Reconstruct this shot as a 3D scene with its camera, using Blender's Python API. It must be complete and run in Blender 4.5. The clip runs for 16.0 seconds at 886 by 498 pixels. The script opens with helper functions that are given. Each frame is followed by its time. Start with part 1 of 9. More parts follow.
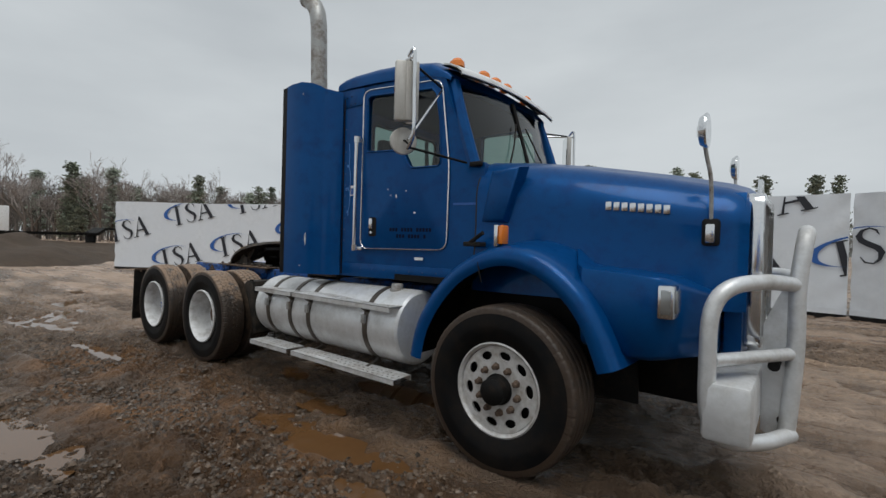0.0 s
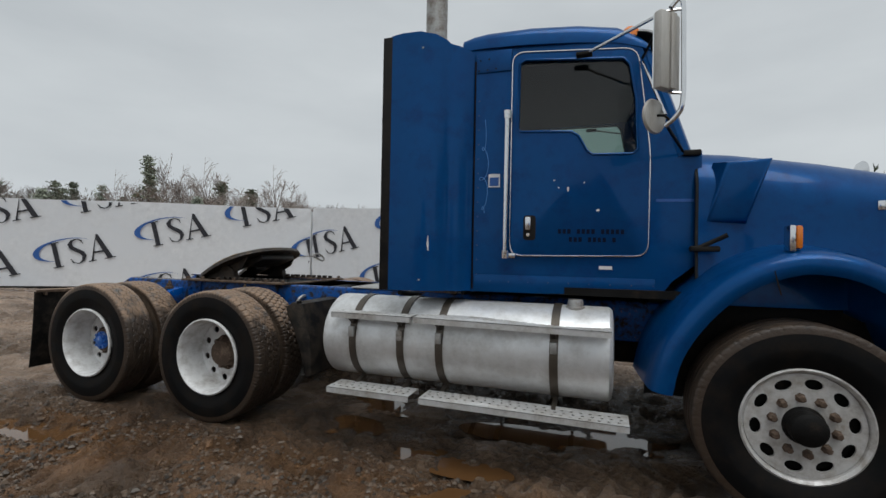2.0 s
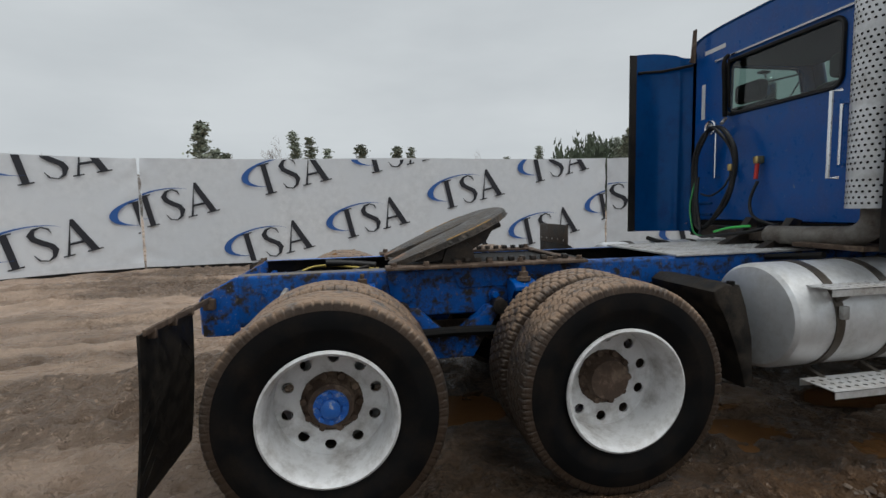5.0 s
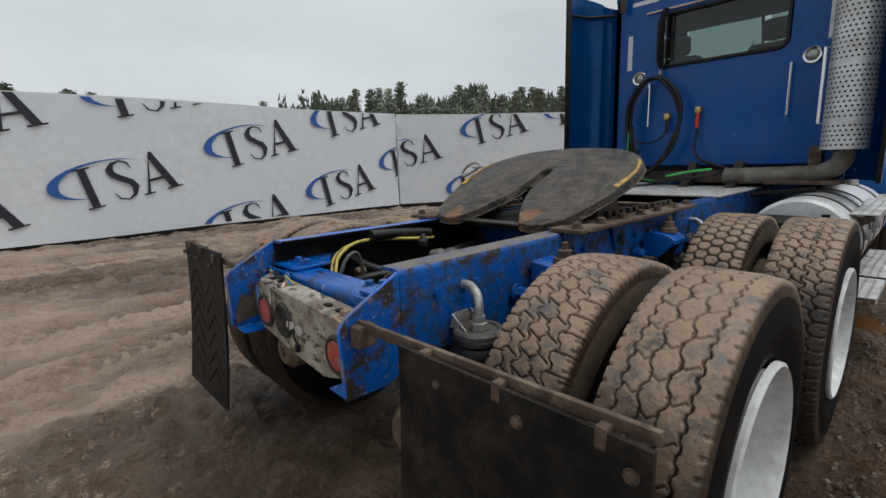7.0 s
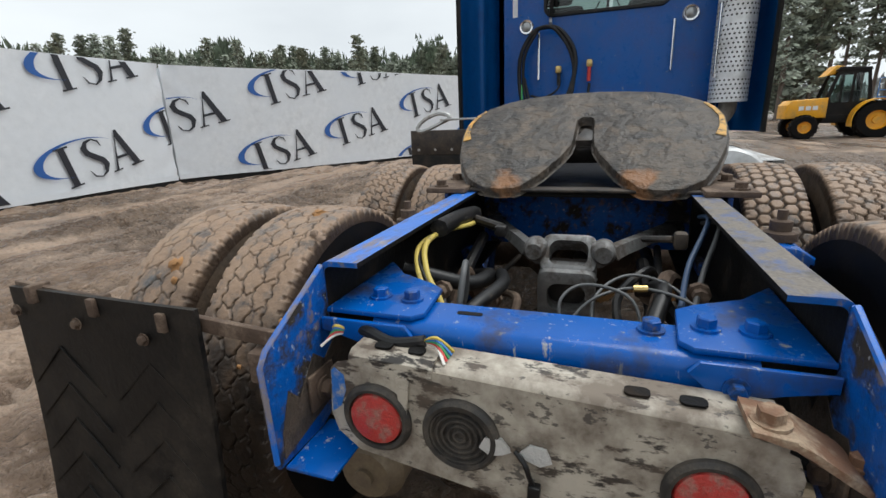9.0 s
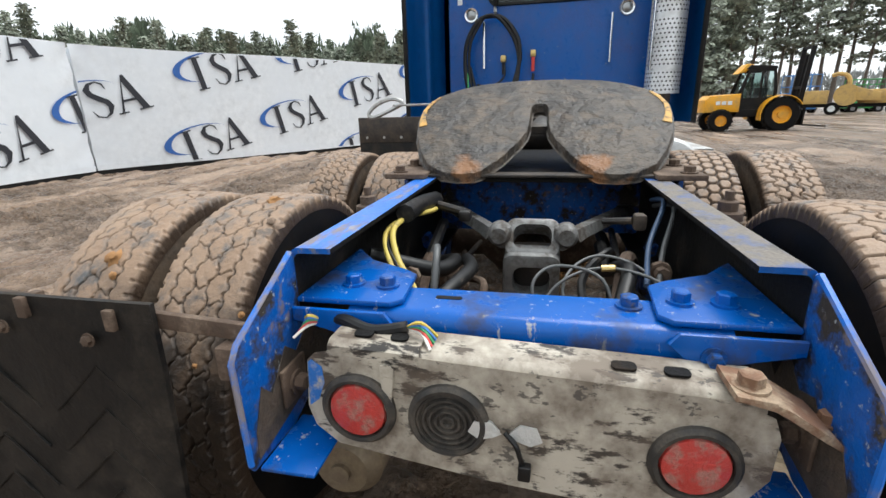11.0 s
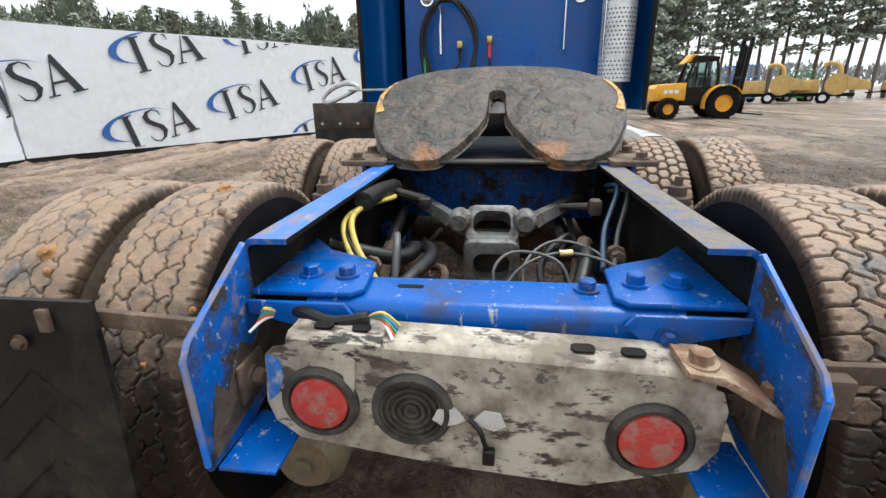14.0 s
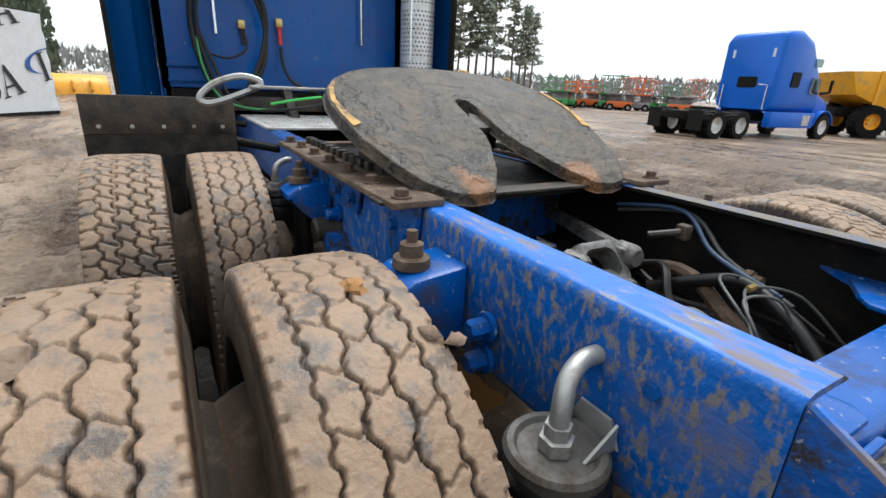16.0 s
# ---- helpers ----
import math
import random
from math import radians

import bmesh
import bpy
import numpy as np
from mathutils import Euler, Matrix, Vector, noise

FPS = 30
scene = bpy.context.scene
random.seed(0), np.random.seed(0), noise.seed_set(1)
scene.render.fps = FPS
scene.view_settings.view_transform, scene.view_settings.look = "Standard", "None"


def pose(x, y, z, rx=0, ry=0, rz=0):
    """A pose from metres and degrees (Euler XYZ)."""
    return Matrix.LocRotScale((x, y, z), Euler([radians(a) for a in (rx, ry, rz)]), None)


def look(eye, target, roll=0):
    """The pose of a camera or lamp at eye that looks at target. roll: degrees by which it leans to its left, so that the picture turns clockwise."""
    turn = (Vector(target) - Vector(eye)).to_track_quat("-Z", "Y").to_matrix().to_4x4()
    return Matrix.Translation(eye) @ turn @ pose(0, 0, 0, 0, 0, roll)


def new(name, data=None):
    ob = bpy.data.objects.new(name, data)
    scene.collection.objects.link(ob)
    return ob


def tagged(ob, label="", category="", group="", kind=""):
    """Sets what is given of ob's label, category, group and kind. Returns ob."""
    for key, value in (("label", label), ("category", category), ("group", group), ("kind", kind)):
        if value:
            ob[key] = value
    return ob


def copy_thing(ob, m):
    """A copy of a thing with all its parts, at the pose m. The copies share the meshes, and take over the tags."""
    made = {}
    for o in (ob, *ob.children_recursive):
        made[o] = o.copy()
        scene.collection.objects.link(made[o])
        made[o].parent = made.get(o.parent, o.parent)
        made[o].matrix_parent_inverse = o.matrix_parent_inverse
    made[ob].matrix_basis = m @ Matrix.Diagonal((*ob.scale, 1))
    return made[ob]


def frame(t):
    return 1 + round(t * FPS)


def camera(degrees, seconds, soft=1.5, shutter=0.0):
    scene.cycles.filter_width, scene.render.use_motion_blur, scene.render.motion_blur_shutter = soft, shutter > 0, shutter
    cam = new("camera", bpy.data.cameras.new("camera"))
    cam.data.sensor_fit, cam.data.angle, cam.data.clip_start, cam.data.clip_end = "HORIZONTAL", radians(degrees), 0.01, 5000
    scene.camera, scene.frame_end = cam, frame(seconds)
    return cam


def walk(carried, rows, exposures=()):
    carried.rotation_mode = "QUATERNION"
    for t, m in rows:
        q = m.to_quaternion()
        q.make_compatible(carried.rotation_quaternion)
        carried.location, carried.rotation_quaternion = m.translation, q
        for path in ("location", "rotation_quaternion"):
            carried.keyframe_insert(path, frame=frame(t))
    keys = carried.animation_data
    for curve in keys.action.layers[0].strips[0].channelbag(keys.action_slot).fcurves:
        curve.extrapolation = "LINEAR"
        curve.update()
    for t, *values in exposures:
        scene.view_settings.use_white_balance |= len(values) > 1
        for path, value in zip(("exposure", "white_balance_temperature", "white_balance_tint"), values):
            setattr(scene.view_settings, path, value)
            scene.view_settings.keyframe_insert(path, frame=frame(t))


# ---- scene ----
cam = camera(87.5, 16.0)
PATH = [
    (0, (6.055, -3.672, 1.358), (4.823, -2.097, 1.333), 1.6),
    (0.5, (5.552, -3.794, 1.358), (4.452, -2.123, 1.33), 1.3),
    (1, (4.95, -3.965, 1.318), (3.989, -2.211, 1.308), 1.2),
    (1.5, (4.305, -4.011, 1.303), (3.492, -2.183, 1.307), 1.2),
    (2, (3.584, -4.029, 1.31), (2.93, -2.138, 1.322), 1.1),
    (2.5, (2.876, -3.999, 1.311), (2.387, -2.06, 1.322), 1.2),
    (3, (2.142, -3.918, 1.324), (1.818, -1.945, 1.299), 0.5),
    (3.5, (1.443, -3.82, 1.295), (1.276, -1.828, 1.251), 0.0),
    (4, (0.729, -3.628, 1.298), (0.721, -1.63, 1.209), -0.3),
    (4.5, (0.067, -3.444, 1.305), (0.232, -1.455, 1.171), -0.7),
    (5, (-0.509, -3.125, 1.325), (-0.169, -1.162, 1.149), -1.3),
    (5.2, (-0.751, -2.985, 1.278), (-0.324, -1.041, 1.086), -1.3),
    (7.3, (-2.065, -1.135, 1.269), (-0.615, 0.182, 0.869), -2.2),
    (7.5, (-2.103, -0.92, 1.24), (-0.585, 0.312, 0.821), -2.5),
    (8, (-2.049, -0.486, 1.248), (-0.385, 0.518, 0.776), -2.6),
    (8.5, (-1.943, -0.228, 1.253), (-0.191, 0.588, 0.739), -2.5),
    (9, (-1.935, -0.095, 1.234), (-0.125, 0.557, 0.691), -2.3),
    (11.5, (-1.934, -0.025, 1.214), (-0.065, 0.367, 0.622), -1.4),
    (12, (-1.936, -0.027, 1.214), (-0.062, 0.334, 0.615), -1.3),
    (12.5, (-1.936, -0.031, 1.214), (-0.06, 0.303, 0.608), -1.4),
    (13, (-1.937, -0.035, 1.215), (-0.059, 0.276, 0.602), -1.5),
    (13.5, (-1.941, -0.036, 1.214), (-0.063, 0.251, 0.589), -1.4),
    (14, (-1.926, -0.022, 1.212), (-0.047, 0.218, 0.57), -1.0),
    (14.5, (-1.792, 0.026, 1.205), (0.087, 0.056, 0.521), 0.1),
    (15, (-1.683, 0.228, 1.173), (0.18, 0.0, 0.483), 0.5),
    (15.5, (-1.567, 0.608, 1.225), (0.221, 0.024, 0.544), 1.7),
    (16, (-1.346, 0.959, 1.254), (0.268, -0.021, 0.596), 2.9),
]
walk(cam, [(t, look(eye, target, roll)) for t, eye, target, roll in PATH],
     [(0, -0.18), (5, -0.18), (7.4, 0.05), (9, 0.48), (11.4, 1.05), (14, 1.10), (15, 1.02), (16, 0.88)])

# ---- world and light: an overcast day ----
GROUND = -0.06
world = bpy.data.worlds.new("overcast_sky")
scene.world = world
world.use_nodes = True
wt = world.node_tree
for n in list(wt.nodes):
    wt.nodes.remove(n)


def wnode(kind, **values):
    n = wt.nodes.new(kind)
    for key, value in values.items():
        n.inputs[key].default_value = value
    return n


sky = wt.nodes.new("ShaderNodeTexSky")
sky.sky_type, sky.sun_disc = "NISHITA", False
sky.sun_elevation, sky.sun_rotation, sky.air_density, sky.dust_density = radians(62), radians(144), 1.0, 6.0
grey = wnode("ShaderNodeHueSaturation", Saturation=0.10, Value=1.0)
wt.links.new(sky.outputs["Color"], grey.inputs["Color"])
sky_strength = wnode("ShaderNodeMix")
sky_strength.data_type = "RGBA"
sky_strength.blend_type = "MULTIPLY"
sky_strength.inputs["Factor"].default_value = 1.0
sky_strength.inputs["B"].default_value = (0.06, 0.06, 0.06, 1)
wt.links.new(grey.outputs["Color"], sky_strength.inputs["A"])
tc = wnode("ShaderNodeTexCoord")
stretch = wt.nodes.new("ShaderNodeMapping")
stretch.inputs["Scale"].default_value = (1.0, 1.0, 3.2)
wt.links.new(tc.outputs["Generated"], stretch.inputs["Vector"])
clouds = wnode("ShaderNodeTexNoise", Scale=1.7, Detail=6.0, Roughness=0.5)
wt.links.new(stretch.outputs["Vector"], clouds.inputs["Vector"])
cloud_tone = wt.nodes.new("ShaderNodeValToRGB")
cloud_tone.color_ramp.elements[0].position, cloud_tone.color_ramp.elements[0].color = 0.30, (0.56, 0.605, 0.64, 1)
cloud_tone.color_ramp.elements[1].position, cloud_tone.color_ramp.elements[1].color = 0.70, (0.71, 0.76, 0.79, 1)
wt.links.new(clouds.outputs["Fac"], cloud_tone.inputs["Fac"])
cover = wnode("ShaderNodeMix")
cover.data_type = "RGBA"
cover.inputs["Factor"].default_value = 0.94
wt.links.new(sky_strength.outputs["Result"], cover.inputs["A"])
wt.links.new(cloud_tone.outputs["Color"], cover.inputs["B"])
back = wnode("ShaderNodeBackground", Strength=1.0)
wt.links.new(cover.outputs["Result"], back.inputs["Color"])
wout = wt.nodes.new("ShaderNodeOutputWorld")
wt.links.new(back.outputs["Background"], wout.inputs["Surface"])

sun = new("sun", bpy.data.lights.new("sun", "SUN"))
sun.data.energy, sun.data.angle, sun.data.color = 1.75, radians(40), (0.97, 0.985, 0.97)
sun.matrix_world = look((3.5, -4.2, 13), (0, 0, 0))


# ---- materials ----
def mat(name, col, rough=0.5, metal=0.0, var=0.12, scale=6.0, bump=0.1, bscale=80.0, dist=0.004, dirt=None, amt=0.4, dscale=4.0,
        drough=0.85, sharp=0.12, coat=0.0, rand=0.0, island=0.0, spec=0.5, pull=None):
    """A surface with slow and fine variation, relief and, if a dirt colour is given, patches of it."""
    m = bpy.data.materials.new(name)
    m.use_nodes = True
    t = m.node_tree
    p = t.nodes["Principled BSDF"]
    p.inputs["Metallic"].default_value = metal
    p.inputs["Coat Weight"].default_value = coat
    p.inputs["Coat Roughness"].default_value = 0.06
    p.inputs["Specular IOR Level"].default_value = spec
    where = t.nodes.new("ShaderNodeTexCoord")

    def noise_at(s, detail=4.0, rgh=0.6, along=None):
        n = t.nodes.new("ShaderNodeTexNoise")
        n.inputs["Scale"].default_value, n.inputs["Detail"].default_value, n.inputs["Roughness"].default_value = s, detail, rgh
        if along:
            drawn = t.nodes.new("ShaderNodeMapping")
            drawn.inputs["Scale"].default_value = along
            t.links.new(where.outputs["Object"], drawn.inputs["Vector"])
            t.links.new(drawn.outputs["Vector"], n.inputs["Vector"])
        else:
            t.links.new(where.outputs["Object"], n.inputs["Vector"])
        return n.outputs["Fac"]

    def mixed(fac, a, b, blend="MIX"):
        n = t.nodes.new("ShaderNodeMix")
        n.data_type, n.blend_type = "RGBA", blend
        for socket, value in (("Factor", fac), ("A", a), ("B", b)):
            if isinstance(value, (int, float)):
                n.inputs[socket].default_value = value
            elif isinstance(value, tuple):
                n.inputs[socket].default_value = (*value, 1)
            else:
                t.links.new(value, n.inputs[socket])
        return n.outputs["Result"]

    def ramp(fac, lo, hi):
        n = t.nodes.new("ShaderNodeMapRange")
        n.inputs["From Min"].default_value, n.inputs["From Max"].default_value = lo, hi
        t.links.new(fac, n.inputs["Value"])
        return n.outputs["Result"]

    def between(fac, a, b):
        n = t.nodes.new("ShaderNodeMapRange")
        n.inputs["To Min"].default_value, n.inputs["To Max"].default_value = a, b
        t.links.new(fac, n.inputs["Value"])
        return n.outputs["Result"]

    slow = noise_at(scale)
    fine = noise_at(scale * 9)
    dark, light = tuple(c * (1 - var) for c in col), tuple(min(1, c * (1 + var)) for c in col)
    colour = mixed(ramp(slow, 0.3, 0.7), dark, light)
    colour = mixed(0.35, colour, mixed(ramp(fine, 0.3, 0.7), dark, light))
    if rand or island:
        if rand:
            source = t.nodes.new("ShaderNodeObjectInfo").outputs["Random"]
        else:
            source = t.nodes.new("ShaderNodeNewGeometry").outputs["Random Per Island"]
        shift = max(rand, island)
        colour = mixed(1.0, colour, mixed(source, (1 - shift,) * 3, (1 + shift,) * 3), "MULTIPLY")
    roughness = between(fine, rough * 0.85, min(1, rough * 1.15))
    if dirt:
        patch = noise_at(dscale, 9.0, 0.68, pull)
        cut = 0.5 + 0.5 * (0.5 - amt)
        mask = ramp(patch, cut - sharp / 2, cut + sharp / 2)
        grain = noise_at(dscale * 12)
        colour = mixed(mask, colour, mixed(ramp(grain, 0.3, 0.7), tuple(c * 0.7 for c in dirt), tuple(min(1, c * 1.25) for c in dirt)))
        n = t.nodes.new("ShaderNodeMix")
        t.links.new(mask, n.inputs["Factor"])
        t.links.new(roughness, n.inputs["A"])
        n.inputs["B"].default_value = drough
        roughness = n.outputs["Result"]
        if metal:
            inv = t.nodes.new("ShaderNodeMapRange")
            inv.inputs["To Min"].default_value, inv.inputs["To Max"].default_value = metal, metal * 0.15
            t.links.new(mask, inv.inputs["Value"])
            t.links.new(inv.outputs["Result"], p.inputs["Metallic"])
    t.links.new(colour, p.inputs["Base Color"])
    t.links.new(roughness, p.inputs["Roughness"])
    if bump:
        b = t.nodes.new("ShaderNodeBump")
        b.inputs["Strength"].default_value, b.inputs["Distance"].default_value = bump, dist
        t.links.new(noise_at(bscale, 6.0), b.inputs["Height"])
        t.links.new(b.outputs["Normal"], p.inputs["Normal"])
    return m


def film(m, colour, scale, lo, hi, amount=0.8, rough=None, along=(1, 1, 1), detail=8.0):
    """A further layer of dirt, scuffs or worn paint over a material, where a noise passes a threshold."""
    t = m.node_tree
    p = t.nodes["Principled BSDF"]
    where = t.nodes.new("ShaderNodeTexCoord")
    drawn = t.nodes.new("ShaderNodeMapping")
    drawn.inputs["Scale"].default_value = along
    drawn.inputs["Location"].default_value = (scale * 0.37, 1.7, 4.1)
    t.links.new(where.outputs["Object"], drawn.inputs["Vector"])
    n = t.nodes.new("ShaderNodeTexNoise")
    n.inputs["Scale"].default_value, n.inputs["Detail"].default_value, n.inputs["Roughness"].default_value = scale, detail, 0.65
    t.links.new(drawn.outputs["Vector"], n.inputs["Vector"])
    mask = t.nodes.new("ShaderNodeMapRange")
    mask.inputs["From Min"].default_value, mask.inputs["From Max"].default_value, mask.inputs["To Max"].default_value = lo, hi, amount
    t.links.new(n.outputs["Fac"], mask.inputs["Value"])
    over = t.nodes.new("ShaderNodeMix")
    over.data_type = "RGBA"
    t.links.new(mask.outputs["Result"], over.inputs["Factor"])
    t.links.new(p.inputs["Base Color"].links[0].from_socket, over.inputs["A"])
    over.inputs["B"].default_value = (*colour, 1)
    t.links.new(over.outputs["Result"], p.inputs["Base Color"])
    if rough is not None:
        r = t.nodes.new("ShaderNodeMix")
        t.links.new(mask.outputs["Result"], r.inputs["Factor"])
        t.links.new(p.inputs["Roughness"].links[0].from_socket, r.inputs["A"])
        r.inputs["B"].default_value = rough
        t.links.new(r.outputs["Result"], p.inputs["Roughness"])
    return m


def glass(name, tint, rough=0.02, clear=0.75):
    m = bpy.data.materials.new(name)
    m.use_nodes = True
    t = m.node_tree
    t.nodes.remove(t.nodes["Principled BSDF"])
    see = t.nodes.new("ShaderNodeBsdfTransparent")
    see.inputs["Color"].default_value = (*tint, 1)
    shine = t.nodes.new("ShaderNodeBsdfGlossy")
    shine.inputs["Roughness"].default_value = rough
    facing = t.nodes.new("ShaderNodeLayerWeight")
    facing.inputs["Blend"].default_value = 0.5
    power = t.nodes.new("ShaderNodeMath")
    power.operation = "POWER"
    t.links.new(facing.outputs["Facing"], power.inputs[0])
    power.inputs[1].default_value = 4.0
    fres = t.nodes.new("ShaderNodeMath")
    fres.operation = "MULTIPLY_ADD"
    t.links.new(power.outputs[0], fres.inputs[0])
    fres.inputs[1].default_value, fres.inputs[2].default_value = 0.85, 0.055
    mix = t.nodes.new("ShaderNodeMixShader")
    t.links.new(fres.outputs[0], mix.inputs["Fac"])
    t.links.new(see.outputs["BSDF"], mix.inputs[1])
    t.links.new(shine.outputs["BSDF"], mix.inputs[2])
    t.links.new(mix.outputs["Shader"], t.nodes["Material Output"].inputs["Surface"])
    return m


MUD = (0.25, 0.185, 0.135)
M_BLUE = mat("blue_metallic_paint", (0.0004, 0.060, 0.208), 0.34, 0.36, 0.08, 2.0, 0.012, 30, dirt=(0.0006, 0.032, 0.14), amt=0.22, dscale=7, drough=0.45, sharp=0.3, coat=0.22, spec=0.10)
film(M_BLUE, (0.003, 0.046, 0.18), 1.6, 0.50, 0.75, 0.5, 0.42)
# the cab's own blue, brightened: light on the back wall put into colour
M_BLUEBACKLIT = mat("blue_paint_lit_back", (0.001, 0.082, 0.33), 0.28, 0.0, 0.12, 2.5, 0.03, 40, dirt=(0.03, 0.075, 0.26), amt=0.3, dscale=5, drough=0.45, sharp=0.3, coat=0.15, spec=0.25)
film(M_BLUEBACKLIT, (0.06, 0.10, 0.24), 3, 0.52, 0.72, 0.5, 0.5, (1, 1, 0.4))
film(M_BLUEBACKLIT, (0.22, 0.25, 0.30), 26, 0.66, 0.70, 0.7, 0.5)
M_BLUEDUSTY = mat("blue_paint_dull", (0.003, 0.05, 0.20), 0.42, 0.0, 0.18, 3.0, 0.05, 60, dirt=(0.05, 0.06, 0.10), amt=0.35, dscale=6, drough=0.6, sharp=0.3)
M_FRAME = mat("blue_frame_paint_chipped", (0.0005, 0.082, 0.355), 0.24, 0.0, 0.12, 6.0, 0.2, 60, 0.003, dirt=(0.34, 0.35, 0.38), amt=0.22, dscale=40, sharp=0.05, spec=0.35, pull=(1, 1, 0.32))
film(M_FRAME, (0.045, 0.036, 0.030), 7, 0.52, 0.66, 0.75, 0.7)
film(M_FRAME, (0.36, 0.37, 0.39), 75, 0.67, 0.69, 0.8, 0.5, (1, 1, 0.4))
M_FRAMEDIRT = mat("blue_frame_paint_muddy", (0.0010, 0.078, 0.32), 0.34, 0.0, 0.3, 5.0, 0.6, 60, 0.006, dirt=(0.030, 0.026, 0.024), amt=0.44, dscale=14, sharp=0.14, spec=0.3)
film(M_FRAMEDIRT, (0.16, 0.125, 0.10), 38, 0.60, 0.68, 0.7, 0.85)
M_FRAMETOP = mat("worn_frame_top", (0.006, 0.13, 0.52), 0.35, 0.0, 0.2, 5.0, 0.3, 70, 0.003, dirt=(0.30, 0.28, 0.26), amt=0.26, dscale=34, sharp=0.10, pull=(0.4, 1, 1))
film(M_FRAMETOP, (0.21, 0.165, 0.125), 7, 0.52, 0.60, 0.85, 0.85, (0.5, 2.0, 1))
M_BLACK = mat("black_rubber", (0.007, 0.007, 0.0075), 0.65, 0.0, 0.25, 8, 0.15, 120, dirt=(0.03, 0.025, 0.02), amt=0.25, dscale=5, sharp=0.4, spec=0.2)
M_TYRE = mat("tyre_sidewall", (0.004, 0.0042, 0.0047), 0.55, 0.0, 0.2, 6, 0.15, 150, 0.003, dirt=(0.020, 0.014, 0.010), amt=0.25, dscale=5, sharp=0.35, spec=0.12)
M_TREAD = mat("muddy_tread", (0.255, 0.166, 0.106), 0.5, 0.0, 0.2, 9, 0.7, 60, 0.006, dirt=(0.085, 0.083, 0.082), amt=0.33, dscale=13, sharp=0.18, drough=0.42)
film(M_TREAD, (0.31, 0.215, 0.145), 5, 0.50, 0.66, 0.6, 0.7)
film(M_TREAD, (0.050, 0.043, 0.040), 11, 0.57, 0.62, 0.75, 0.45)


def groove_tint(m):
    """Lets the mesh's groove value show dark wet rubber and mud in the grooves."""
    t = m.node_tree
    p = t.nodes["Principled BSDF"]
    old = p.inputs["Base Color"].links[0].from_socket
    at = t.nodes.new("ShaderNodeAttribute")
    at.attribute_name = "groove"
    n = t.nodes.new("ShaderNodeMix")
    n.data_type = "RGBA"
    t.links.new(at.outputs["Fac"], n.inputs["Factor"])
    t.links.new(old, n.inputs["A"])
    n.inputs["B"].default_value = (0.036, 0.021, 0.012, 1)
    t.links.new(n.outputs["Result"], p.inputs["Base Color"])




def dark_below(m, level, colour):
    """Darkens all of a tyre that lies below a ragged line above the ground."""
    t = m.node_tree
    p = t.nodes["Principled BSDF"]
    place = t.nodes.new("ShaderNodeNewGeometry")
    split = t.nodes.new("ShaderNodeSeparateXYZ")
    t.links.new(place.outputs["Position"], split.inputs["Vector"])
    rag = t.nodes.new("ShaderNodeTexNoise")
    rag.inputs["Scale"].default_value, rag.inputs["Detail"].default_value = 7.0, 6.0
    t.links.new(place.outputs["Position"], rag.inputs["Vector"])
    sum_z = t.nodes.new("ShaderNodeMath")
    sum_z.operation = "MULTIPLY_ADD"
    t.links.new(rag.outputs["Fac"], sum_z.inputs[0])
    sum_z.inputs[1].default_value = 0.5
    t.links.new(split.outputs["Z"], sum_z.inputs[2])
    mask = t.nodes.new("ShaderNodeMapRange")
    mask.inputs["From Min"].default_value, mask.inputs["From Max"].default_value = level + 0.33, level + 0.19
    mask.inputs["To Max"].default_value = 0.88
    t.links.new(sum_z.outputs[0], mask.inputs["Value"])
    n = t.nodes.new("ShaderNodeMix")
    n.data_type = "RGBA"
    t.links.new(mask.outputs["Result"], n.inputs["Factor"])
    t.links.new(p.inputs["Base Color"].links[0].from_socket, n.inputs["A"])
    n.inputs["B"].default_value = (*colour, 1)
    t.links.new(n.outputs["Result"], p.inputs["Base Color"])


# tread colour turns near-black towards the bottom of the tyre
dark_below(M_TREAD, 0.72, (0.017, 0.012, 0.009))
groove_tint(M_TREAD)
# front tread, a darker brown than the rear ones
M_TREADDARK = mat("dark_front_tread", (0.075, 0.050, 0.034), 0.55, 0.0, 0.3, 14, 0.8, 55, 0.006, dirt=(0.022, 0.020, 0.019), amt=0.45, dscale=14, sharp=0.3, drough=0.5)
groove_tint(M_TREADDARK)
# mud of the tread grooves; also colours the shaded gap between duals
M_GROOVEGAP = mat("groove_mud_and_gap_shade", (0.055, 0.042, 0.032), 0.85, 0.0, 0.3, 12, 0.8, 50, 0.01, dirt=(0.20, 0.15, 0.11), amt=0.35, dscale=9, sharp=0.2)
M_ALU = mat("dull_aluminium", (0.72, 0.73, 0.74), 0.40, 0.55, 0.10, 3, 0.08, 150, 0.002, dirt=(0.34, 0.32, 0.29), amt=0.24, dscale=4, sharp=0.4, drough=0.6)
M_ALUDIRTY = mat("weathered_aluminium", (0.60, 0.60, 0.60), 0.5, 0.35, 0.15, 6, 0.15, 120, 0.003, dirt=(0.25, 0.22, 0.19), amt=0.38, dscale=6, sharp=0.3)
M_CHROME = mat("chrome", (0.72, 0.73, 0.74), 0.16, 1.0, 0.06, 8, 0.03, 90, 0.001)
M_STEEL = mat("galvanised_steel", (0.42, 0.42, 0.41), 0.45, 0.7, 0.2, 8, 0.15, 120, 0.002, dirt=(0.16, 0.12, 0.09), amt=0.35, dscale=8, sharp=0.2)
